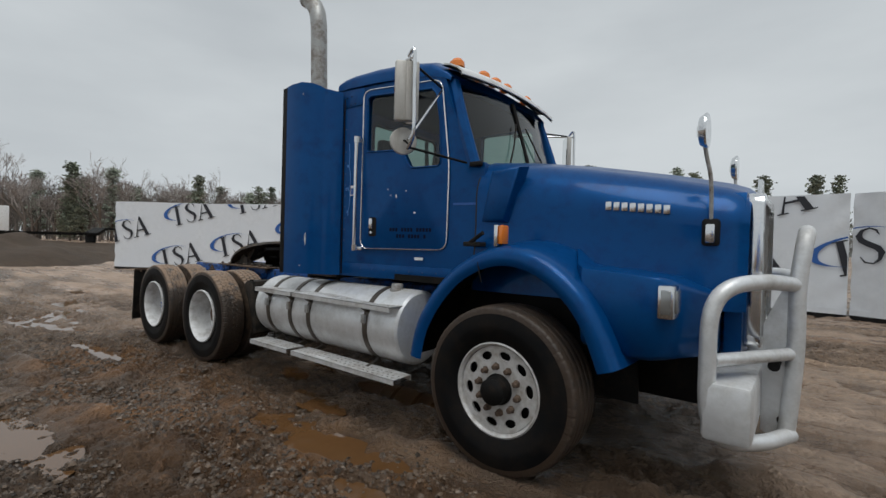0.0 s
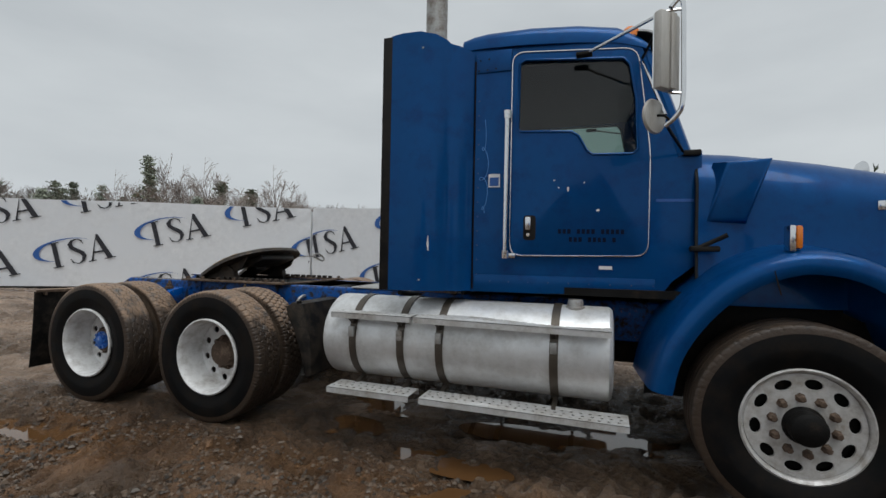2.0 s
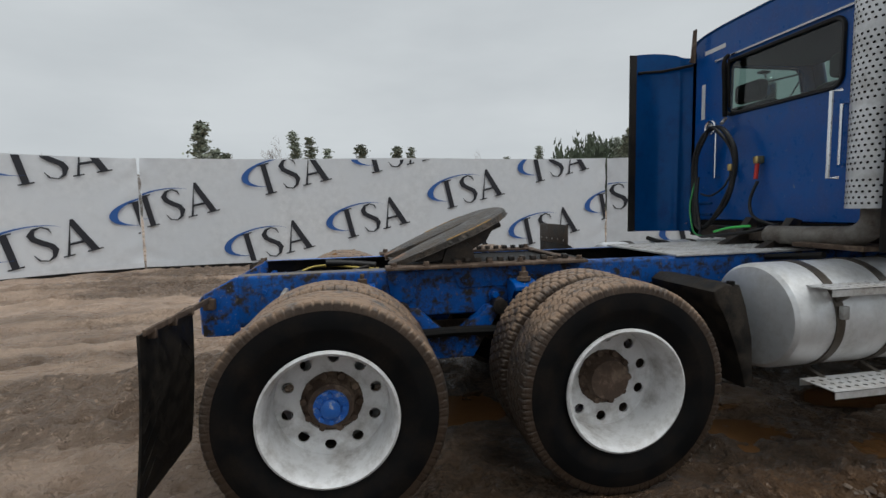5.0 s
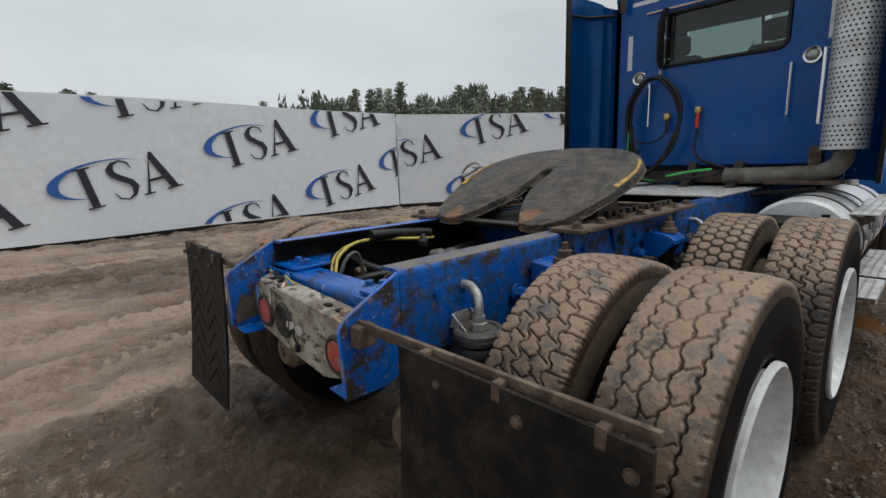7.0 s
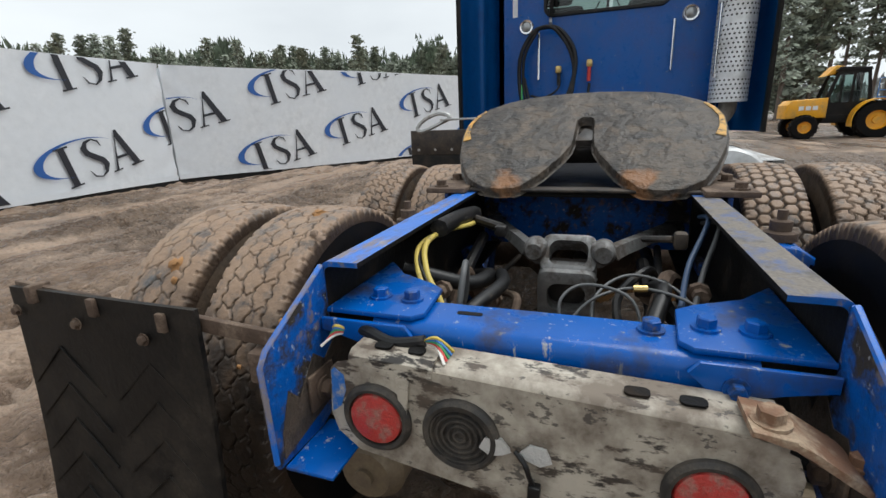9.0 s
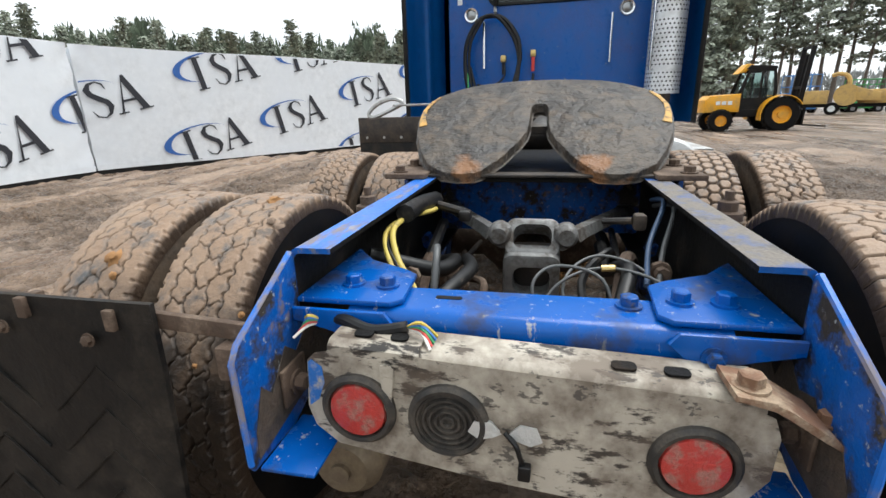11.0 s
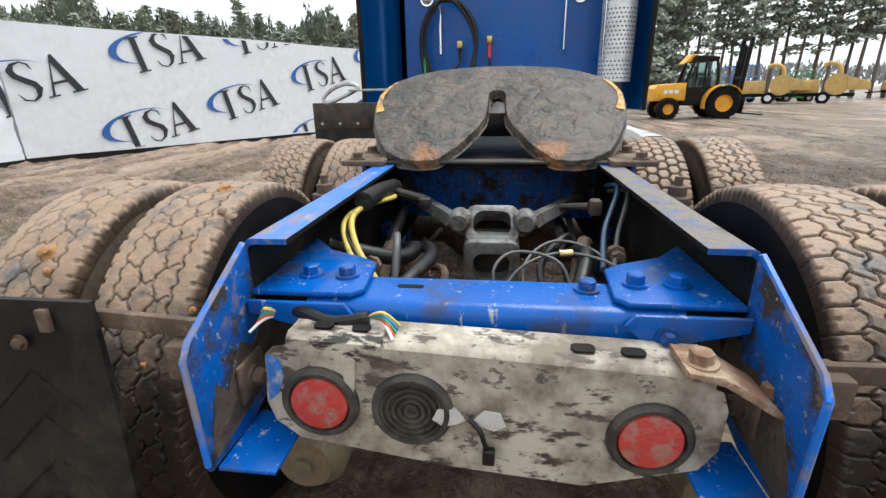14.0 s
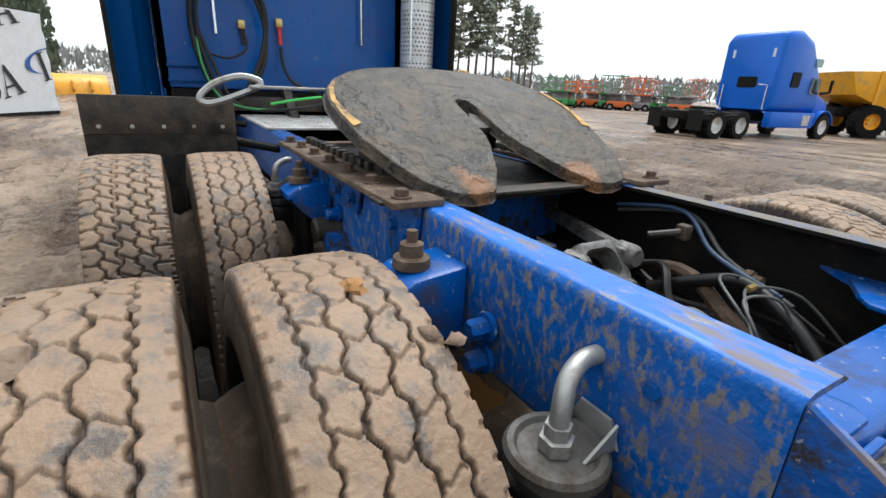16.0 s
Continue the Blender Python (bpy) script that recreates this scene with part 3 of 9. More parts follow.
def churned(x, y):
    """Where wheels have broken the mud into clods."""
    m = np.clip(0.28 + 1.7 * fnoise(x * 0.5, y * 1.6, 61, 3, 0.8), 0, 1)
    side = 1 / (1 + np.exp((y + 1.5) * 5)) / (1 + np.exp(-(x + 2.5) * 1.5))
    heel = np.exp(-((y - 1.5 - 0.3 * x) / 0.6) ** 2) * np.exp(-((x + 2.2) / 2.0) ** 2)
    return np.clip(m + 0.8 * side * np.clip(0.6 + 1.4 * fnoise(x, y, 63, 2, 1.2), 0, 1) + heel, 0, 1)


def ground_height(x, y):
    near = np.exp(-(np.maximum(0, np.abs(x) - 9) ** 2 + np.maximum(0, np.abs(y) - 7) ** 2) / 60)
    a = radians(-9)
    u, v = x * math.cos(a) - y * math.sin(a), x * math.sin(a) + y * math.cos(a)
    rut = fnoise(u * 0.25, v * 2.4, 3, 3)
    cross = fnoise(u * 5.5 + 0.8 * np.sin(v * 4), v * 1.2, 5, 2) * np.clip(fnoise(x, y, 9, 2, 0.5) * 3, 0, 1)
    lumps = fnoise(x, y, 7, 5, 1.7)
    h = near * (0.055 * rut + 0.035 * cross + 0.055 * lumps + 0.034 * fnoise(x, y, 19, 3, 6.5)) + 0.03 * fnoise(x, y, 11, 2, 0.05)
    # tyre tracks with lug prints
    for cx, cy, ang, w in ((0.0, -2.9, -7, 0.34), (0.0, -2.25, 4, 0.30), (-4.0, -2.6, 12, 0.38), (-3.5, 3.4, 8, 0.42), (-2.5, 5.2, -6, 0.42), (-2.0, 2.4, 20, 0.36), (0, 7.2, 3, 0.4), (-6.0, -4.6, 5, 0.45), (4.5, -5.2, -14, 0.4)):
        b = radians(ang)
        along, across = (x - cx) * math.cos(b) + (y - cy) * math.sin(b), -(x - cx) * math.sin(b) + (y - cy) * math.cos(b)
        across = across + 0.06 * np.sin(along * 0.8 + cx)
        bed = np.exp(-(across / (w * 0.55)) ** 6)
        lug = np.clip(np.sin((along + 0.55 * np.abs(across)) * 2 * np.pi / 0.13) * 2.2, -1, 1)
        berm = np.exp(-((np.abs(across) - w * 0.66) / 0.09) ** 2)
        gate = np.clip(0.7 + 1.6 * fnoise(x, y, 41, 2, 0.7), 0, 1) * near
        h = h * (1 - 0.5 * bed * gate) + gate * (bed * (0.017 * lug - 0.028) + berm * 0.034 * (1 + fnoise(x, y, 43, 3, 5.0)))
    churn = churned(x, y)
    h = h + churn * near * (0.040 * np.clip(fnoise(x, y, 51, 2, 7.0) * 2.2, -0.3, 1) + 0.030 * np.clip(fnoise(x, y, 53, 2, 13.0) * 2.0, -0.3, 1))
    under = np.exp(-((y + 0.9) / 0.75) ** 4 - ((x - 2.7) / 1.4) ** 4)
    h = h + under * (0.026 * fnoise(x, y, 57, 3, 9.0) + 0.014 * fnoise(x, y, 59, 2, 21.0))
    far_ruts = (1 - near) * 0.05 * fnoise(x * 0.4, y * 0.4, 13, 3)
    h = h + far_ruts
    for cx, cy, rx, ry in PUDDLES:
        d = ((x - cx) / rx) ** 2 + ((y - cy) / ry) ** 2
        h = h - 0.035 * np.exp(-d * 0.8)
    # churned ridge of mud behind the truck
    ridge = np.exp(-((y - 1.5 - 0.3 * x) / 0.5) ** 2) * np.exp(-((x + 2.2) / 1.6) ** 2)
    h = h + ridge * (0.05 + 0.05 * fnoise(x, y, 17, 4, 3.0))
    # flat where the wheels stand
    for wx in (-0.675, 0.675, 4.57):
        for wy in (-0.92, 0.92):
            k = np.exp(-(((x - wx) / 0.45) ** 4 + ((y - wy) / 0.42) ** 4))
            h = h * (1 - k) + 0.008 * k
    return h + GROUND


def build_ground():
    xs, ys = spread(-6.0, 6.3, 0.032, 1500), spread(-4.3, 6.0, 0.032, 1500)
    # finer where puddles and gravel lie beside the truck
    xs = np.union1d(xs, [(a + b) / 2 for a, b in zip(xs, xs[1:]) if -2.6 < a < 4.6])
    ys = np.union1d(ys, [(a + b) / 2 for a, b in zip(ys, ys[1:]) if -3.3 < a < -0.5])
    X, Y = np.meshgrid(xs, ys, indexing="ij")
    Z = ground_height(X, Y)
    n, k = X.shape
    me = bpy.data.meshes.new("ground")
    idx = np.arange(n * k).reshape(n, k)
    quads = np.stack([idx[:-1, :-1], idx[1:, :-1], idx[1:, 1:], idx[:-1, 1:]], -1).reshape(-1, 4)
    me.vertices.add(n * k)
    me.vertices.foreach_set("co", np.stack([X, Y, Z], -1).ravel())
    me.loops.add(quads.size)
    me.loops.foreach_set("vertex_index", quads.ravel())
    me.polygons.add(len(quads))
    me.polygons.foreach_set("loop_start", np.arange(0, quads.size, 4))
    me.polygons.foreach_set("use_smooth", np.ones(len(quads), bool))
    me.update()
    edge = fnoise(X, Y, 23, 4, 1.1)
    clay = np.exp(-((Y + 1.85 + 0.05 * X) / 0.80) ** 4) * np.clip(1 - ((X - 1.9) / 3.6) ** 4, 0, 1) * np.clip(0.82 + 1.9 * edge, 0, 1)
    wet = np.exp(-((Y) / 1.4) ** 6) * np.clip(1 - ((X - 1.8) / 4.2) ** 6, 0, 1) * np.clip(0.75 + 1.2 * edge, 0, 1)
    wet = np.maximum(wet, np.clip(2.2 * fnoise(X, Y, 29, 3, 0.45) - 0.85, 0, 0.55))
    grav = np.exp(-((Y + 2.55 - 0.12 * X) / 0.85) ** 4) * np.clip(1 - ((X - 2.0) / 3.6) ** 4, 0, 1) * np.clip(0.7 + 1.6 * fnoise(X, Y, 31, 4, 1.4), 0, 1)
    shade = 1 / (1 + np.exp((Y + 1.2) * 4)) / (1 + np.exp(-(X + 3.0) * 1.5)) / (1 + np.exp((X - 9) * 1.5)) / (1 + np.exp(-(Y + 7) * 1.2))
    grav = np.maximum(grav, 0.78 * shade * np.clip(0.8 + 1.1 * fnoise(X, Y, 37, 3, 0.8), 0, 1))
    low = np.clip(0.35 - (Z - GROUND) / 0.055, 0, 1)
    dry = 1 / (1 + np.exp(np.clip((X + 1.7) * 2.5, -50, 50))) / (1 + np.exp(np.clip(-(Y + 1.4) * 2.5, -50, 50))) * np.clip(0.75 + 0.9 * fnoise(X * 0.4, Y * 1.4, 67, 3, 0.9), 0, 1)
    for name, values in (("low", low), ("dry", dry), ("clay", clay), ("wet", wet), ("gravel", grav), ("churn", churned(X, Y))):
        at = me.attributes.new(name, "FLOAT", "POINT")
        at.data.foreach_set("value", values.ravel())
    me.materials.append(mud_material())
    tagged(new("ground", me), "rutted brown mud yard with tyre tracks and wet patches", "ground", kind="structure")


build_ground()

for depth, (cx, cy, rx, ry) in enumerate(PUDDLES):
    bm = B()
    loop = [(cx + 1.7 * rx * math.cos(2 * math.pi * k / 24), cy + 1.7 * ry * math.sin(2 * math.pi * k / 24), GROUND - 0.020 - 0.0013 * depth) for k in range(24)]
    bm.faces.new(verts_of(bm, loop))
    tagged(part("puddle", bm, M_WATER), "shallow puddle of brown muddy water in a rut", "puddle", "puddles round the truck", "structure")


def gravel():
    rng = random.Random(5)
    bm = B()
    spots = []
    while len(spots) < 12000:
        x, y = rng.uniform(-2.2, 5.4), rng.gauss(-2.55, 0.65) + 0.1
        if -4.0 < y < -1.25 and noise.noise((x * 1.3, y * 1.3, 3.0)) > -0.12:
            spots.append((x, y))
    heights = ground_height(*np.array(spots).T)
    for (x, y), z in zip(spots, heights):
        r = rng.uniform(0.007, 0.019) * (1.5 if rng.random() < 0.12 else 1)
        z = float(z)
        turn, sq = rng.random() * 6.28, rng.uniform(0.5, 0.8)
        a = [(x + r * math.cos(turn + k * 1.571) * rng.uniform(0.7, 1.3), y + r * math.sin(turn + k * 1.571) * rng.uniform(0.7, 1.3), z + r * 0.1) for k in range(4)]
        top = [(x + (p[0] - x) * 0.5, y + (p[1] - y) * 0.5, z + r * sq * rng.uniform(0.8, 1.2)) for p in a]
        lo, up = verts_of(bm, a), verts_of(bm, top)
        bm.faces.new(up)
        for k in range(4):
            bm.faces.new((lo[k], lo[(k + 1) % 4], up[(k + 1) % 4], up[k]))
    tagged(part("gravel", bm, M_STONE, smooth=0), "scattered dark gravel stones pressed into the mud", "gravel", kind="stuff")


# ---- banner wall: shipping containers wrapped in printed cloth ----
def logo(host, origin, along, size, lean, clip):
    """One printed mark on the cloth: a blue swoosh and three dark plain shapes. clip: the span along and up that the cloth has."""
    c, s = math.cos(lean), math.sin(lean)

    def cut(shape):
        pts = [(origin[0] + size * (u * c - v * s), origin[1] + size * (u * s + v * c)) for u, v in shape]
        for axis, lo, hi in ((0, clip[0], clip[1]), (1, clip[2], clip[3])):
            for side, edge in ((1, lo), (-1, hi)):
                out = []
                for p, q in zip(pts, pts[1:] + pts[:1]):
                    a, b = side * (p[axis] - edge), side * (q[axis] - edge)
                    if a >= 0:
                        out.append(p)
                    if a * b < 0:
                        f = a / (a - b)
                        out.append((p[0] + f * (q[0] - p[0]), p[1] + f * (q[1] - p[1])))
                pts = out
                if len(pts) < 3:
                    return []
        return pts

    def put(name, shapes, material):
        bm = B()
        for shape in shapes:
            pts = cut(shape)
            if len(pts) > 2:
                bm.faces.new(verts_of(bm, [along(u, v) for u, v in pts]))
        if bm.faces:
            bmesh.ops.remove_doubles(bm, verts=bm.verts[:], dist=0.0005)
            bmesh.ops.triangulate(bm, faces=bm.faces[:])
            part(name, bm, material, host, smooth=0)

    ring, band = np.radians(np.linspace(28, 258, 34)), []
    for k, a in enumerate(ring):
        w = 0.010 + 0.085 * math.exp(-((math.degrees(a) - 172) / 52) ** 2) + 0.025 * math.exp(-((math.degrees(a) - 100) / 45) ** 2)
        w *= min(1.0, k / 5 + 0.1, (33 - k) / 5 + 0.1)
        band.append(((-0.06 + 1.10 * math.cos(a), 0.16 + 0.43 * math.sin(a)), (-0.06 + (1.10 - 2.3 * w) * math.cos(a), 0.16 + (0.43 - w) * math.sin(a))))
    put("swoosh", [[p[0], q[0], q[1], p[1]] for p, q in zip(band, band[1:])], M_LOGOBLUE)
    put("bar_shape", [[(-0.47, -0.46), (-0.30, -0.46), (-0.30, 0.46), (-0.47, 0.46)], [(-0.57, -0.5), (-0.20, -0.5), (-0.20, -0.46), (-0.57, -0.46)], [(-0.57, 0.46), (-0.20, 0.46), (-0.20, 0.5), (-0.57, 0.5)]], M_NAVY)
    line = [(0.62, 0.26, 0.01), (0.58, 0.40, 0.03), (0.44, 0.485, 0.03), (0.26, 0.45, 0.06), (0.16, 0.32, 0.085), (0.20, 0.18, 0.09), (0.36, 0.04, 0.10), (0.52, -0.08, 0.095), (0.58, -0.22, 0.08), (0.50, -0.40, 0.05), (0.34, -0.485, 0.03), (0.16, -0.42, 0.03), (0.08, -0.25, 0.01)]
    quads, edges = [], []
    for k, (x, y, w) in enumerate(line):
        (xa, ya, _), (xb, yb, _) = line[max(k - 1, 0)], line[min(k + 1, len(line) - 1)]
        d = math.hypot(xb - xa, yb - ya)
        nx, ny = -(yb - ya) / d, (xb - xa) / d
        edges.append(((x + nx * w, y + ny * w * 0.6), (x - nx * w, y - ny * w * 0.6)))
    for a, b in zip(edges, edges[1:]):
        quads.append([a[0], b[0], b[1], a[1]])
    put("wavy_shape", quads, M_NAVY)
    put("chevron_shape", [[(1.13, 0.54), (1.20, 0.54), (1.56, -0.46), (1.36, -0.46), (1.09, 0.36)], [(1.13, 0.54), (1.09, 0.36), (0.85, -0.46), (0.78, -0.46)], [(0.93, -0.13), (1.26, -0.13), (1.28, -0.20), (0.91, -0.20)],
                          [(0.68, -0.5), (0.96, -0.5), (0.96, -0.46), (0.68, -0.46)], [(1.26, -0.5), (1.66, -0.5), (1.66, -0.46), (1.26, -0.46)]], M_NAVY)


BASE_Z, TOP_Z = 0.03, 2.71


def banner(a, b, seed, label):
    a, b = Vector((*a, 0)), Vector((*b, 0))
    run = (b - a).normalized()
    inward = Vector((run.y, -run.x, 0))
    length = (b - a).length - 0.06
    host = thing("banner_container", label, "banner wall", "containers wrapped in banner cloth", at=(a.x, a.y, 0))
    rng = random.Random(seed)
    here = lambda u, d, z: (run * u + inward * d) + Vector((0, 0, z))
    # cloth front with slight folds near the seams
    us = length * (0.5 - 0.5 * np.cos(np.linspace(0, math.pi, 72)))
    zs = np.linspace(BASE_Z, TOP_Z, 14)
    fold = lambda u, z: 0.026 * math.exp(-u / 0.45) * math.sin(11 * z + 9 * u) + 0.026 * math.exp(-(length - u) / 0.45) * math.sin(10 * z - 8 * u) + 0.006 * noise.noise((u * 0.8, z * 1.5, seed))
    rows = [[here(u, fold(u, z), z + (0.015 * math.sin(u * 0.9 + seed) if z > 2 else 0)) for z in zs] for u in us]
    part("cloth", sheet(B(), rows, 0.004), M_BANNER, host)
    bm = B()
    corners = [here(u, d, z) for u in (0.02, length - 0.02) for d in (-0.05, -2.44) for z in (BASE_Z + 0.02, TOP_Z - 0.05)]
    v = verts_of(bm, corners)
    for q in ((0, 1, 3, 2), (4, 6, 7, 5), (0, 4, 5, 1), (2, 3, 7, 6), (0, 2, 6, 4), (1, 5, 7, 3)):
        bm.faces.new([v[i] for i in q])
    part("container_body", bm, M_BANNER, host, "white wrapped container body")
    # black strip below the cloth, drawn in place of the gap's shadow
    bm = B()
    rail = [here(u, 0.012, z) for u, z in ((0, GROUND - 0.05), (length, GROUND - 0.05), (length, BASE_Z), (0, BASE_Z))]
    deep = [p - inward * 0.3 for p in rail]
    lo, up = verts_of(bm, rail), verts_of(bm, deep)
    bm.faces.new(lo), bm.faces.new(up)
    for k in range(4):
        bm.faces.new((lo[k], lo[(k + 1) % 4], up[(k + 1) % 4], up[k]))
    part("base_rail", bm, M_BLACK, host, "black strip drawn for the shadow in the gap at the base")
    part("hem", sheet(B(), [[here(u, 0.022 + 0.008 * noise.noise((u * 1.1, z * 3, seed + 4)), z + 0.02 * noise.noise((u * 0.5, 0, seed))) for z in (BASE_Z - 0.015, BASE_Z + 0.05, BASE_Z + 0.11)] for u in us], 0.004), M_BANNER, host, "loose hem of the cloth")
    along = lambda u, v: here(u, 0.040, v)
    clip = (0.02, length - 0.02, BASE_Z + 0.03, TOP_Z - 0.03)
    return host, along, clip, length


SEAM_B, SEAM_A, END_L, END_R = (-5.88, 9.57), (6.88, 10.01), (-16.67, 3.12), (17.74, 3.62)
LEAN = radians(13)
for a, b, seed, label in ((END_L, SEAM_B, 1, "container wrapped in white cloth printed with tilted blue and black marks"),
                          (SEAM_B, SEAM_A, 2, "container wrapped in white cloth printed with tilted blue and black marks"),
                          (SEAM_A, END_R, 3, "container wrapped in white cloth printed with tilted blue and black marks")):
    host, along, clip, length = banner(a, b, seed, label)
    for u, v in ((0.15, 1.42), (2.47, 0.40), (2.98, 2.18), (5.05, 0.97), (5.75, 2.72), (7.60, -0.08), (7.83, 1.71), (10.2, 0.58), (10.5, 2.42), (12.63, 1.27)):
        logo(host, (u + (-0.09 if seed == 3 else 0.16 if seed == 1 else 0.29), v + 0.07), along, 0.785, LEAN, clip)


# ---- the blue day-cab tractor truck ----
truck = thing("tractor_truck", "blue day-cab road tractor with chrome trim, parked on muddy ground", "truck")

# frame rails
M_CRUST = mat("dark_caked_mud", (0.040, 0.029, 0.021), 0.75, 0, 0.35, 12, 0.9, 45, 0.01, dirt=(0.085, 0.060, 0.042), amt=0.4, dscale=16, sharp=0.25)
M_FRAMEMUD = mat("blue_rail_with_dried_splash", (0.0010, 0.096, 0.40), 0.32, 0.0, 0.25, 5, 0.6, 70, 0.006, dirt=(0.17, 0.165, 0.18), amt=0.40, dscale=60, sharp=0.10, drough=0.8, spec=0.3, pull=(1, 1, 0.5))
film(M_FRAMEMUD, (0.15, 0.125, 0.11), 6, 0.54, 0.72, 0.6, 0.85)
M_FRAMEGREY = mat("worn_grey_frame_top", (0.02, 0.07, 0.22), 0.5, 0.0, 0.2, 6, 0.5, 60, 0.005, dirt=(0.17, 0.15, 0.13), amt=0.68, dscale=14, sharp=0.2)
film(M_FRAMEGREY, (0.055, 0.05, 0.045), 22, 0.56, 0.66, 0.8, 0.6)


M_WEBEND = mat("blue_plate_caked_with_mud", (0.0008, 0.076, 0.33), 0.3, 0.0, 0.25, 6, 0.5, 60, 0.006, dirt=(0.028, 0.023, 0.020), amt=0.46, dscale=10, sharp=0.10, spec=0.3)
film(M_WEBEND, (0.15, 0.11, 0.08), 22, 0.58, 0.66, 0.7, 0.85)
film(M_WEBEND, (0.30, 0.31, 0.33), 70, 0.62, 0.65, 0.7, 0.5)


def rail_section(x, s):
    """The rounded C section of a frame rail; its web's outer face lies at 0.43 m."""
    turn = lambda cy, cz, r, a0, a1: [(cy + r * math.cos(radians(a)), cz + r * math.sin(radians(a))) for a in np.linspace(a0, a1, 6)]
    loop = [(0.345, 0.975)] + turn(0.408, 0.953, 0.022, 90, 0) + turn(0.408, 0.703, 0.022, 0, -90) + [(0.345, 0.681), (0.345, 0.691)] + turn(0.406, 0.705, 0.013, -90, 0) + turn(0.406, 0.951, 0.013, 0, 90) + [(0.345, 0.965)]
    return [(x, s * y, z) for y, z in loop]


for side in (1, -1):
    y = 0.43 * side
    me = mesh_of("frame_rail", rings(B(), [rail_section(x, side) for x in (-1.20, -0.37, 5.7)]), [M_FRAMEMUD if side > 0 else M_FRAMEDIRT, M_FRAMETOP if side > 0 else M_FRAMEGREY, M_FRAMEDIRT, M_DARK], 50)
    # inner faces and undersides near-black: shade inside the rails put into colour
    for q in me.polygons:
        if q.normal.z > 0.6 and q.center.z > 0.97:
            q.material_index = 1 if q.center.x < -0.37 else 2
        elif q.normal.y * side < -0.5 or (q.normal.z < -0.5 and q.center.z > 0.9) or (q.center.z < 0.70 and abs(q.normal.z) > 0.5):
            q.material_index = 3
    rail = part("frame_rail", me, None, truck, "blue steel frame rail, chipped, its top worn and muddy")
    # tapered end of the web with a turned-in foot
    bm = prism(B(), [(-1.2005, 0.968), (-1.385, 0.872), (-1.40, 0.852), (-1.394, 0.648), (-1.26, 0.645), (-1.2005, 0.668)], "y", min(y, y - 0.012 * side), max(y, y - 0.012 * side), 0.0035)
    part("web_end", bm, M_WEBEND, rail, "tapered blue end of the rail, scuffed along its edge")
    part("worn_edge", tube(B(), [(-1.205, y - 0.006 * side, 0.9665), (-1.384, y - 0.006 * side, 0.8735), (-1.401, y - 0.006 * side, 0.850), (-1.396, y - 0.006 * side, 0.66)], 0.0055, 6), M_FRAMETOP, rail, "edge worn to bare mud-stained metal")
    bm = box(B(), -1.385, -1.24, min(y - 0.012 * side, y - 0.11 * side), max(y - 0.012 * side, y - 0.11 * side), 0.640, 0.648, 0.003)
    part("end_foot", bm, M_FRAME, rail)
    rng = random.Random(4 + side)
    # dried mud caked on the inner side of the flared end, and a rusty plate bolted there
    crust = [(-1.385, 0.655), (-1.12, 0.70), (-1.06, 0.76), (-1.10, 0.80), (-1.15, 0.775), (-1.19, 0.83), (-1.235, 0.79), (-1.27, 0.81), (-1.31, 0.755), (-1.345, 0.77), (-1.385, 0.72)]
    part("mud_crust", prism(B(), [(u + rng.uniform(-0.012, 0.012), w + rng.uniform(-0.012, 0.012)) for u, w in crust], "y", min(y - 0.0105 * side, y - 0.0135 * side), max(y - 0.0105 * side, y - 0.0135 * side)), M_CRUST, rail, "dark dried mud caked on the rail")
    bm = box(B(), -1.30, -1.22, min(y - 0.0135 * side, y - 0.021 * side), max(y - 0.0135 * side, y - 0.021 * side), 0.70, 0.775, 0.003)
    bolt(bm, (-1.26, y - 0.021 * side, 0.735), 0.016, -0.022 * side, "y")
    part("rusty_plate", bm, M_RUST, rail, "rusty bolted plate")
    for bx in (-1.05, -0.9, -0.62, -0.5, -0.3, 0.3, 0.55, 0.8, 1.1, 1.45):
        for bz in (0.74, 0.88):
            if rng.random() < 0.75:
                part("bolt", disc(B(), (bx + rng.uniform(-0.03, 0.03), y if side > 0 else y - 0.010, bz), 0.013, 0.010, "y", 6), M_FRAMEDIRT, rail)

# end crossmember with gussets and bolts
channel = [(-1.104, 0.870)] + [(-1.196 + 0.026 * math.cos(radians(a)), 0.844 + 0.026 * math.sin(radians(a))) for a in range(90, 181, 15)] + [(-1.222, 0.70), (-1.213, 0.70)] + [(-1.196 + 0.017 * math.cos(radians(a)), 0.844 + 0.017 * math.sin(radians(a))) for a in range(180, 89, -15)] + [(-1.104, 0.861)]
bm = prism(B(), channel, "y", -0.325, 0.315)
cross = part("end_crossmember", bm, M_FRAME, truck, "bright blue end crossmember with chipped paint")
for hy in (-0.18, -0.115, 0.0, 0.105, 0.16):
    part("bolt_hole", disc(B(), (-1.2235, hy * 1.15, 0.800 + 0.004 * math.sin(hy * 40)), 0.0075, 0.002, "x", 10), M_DARK, cross)
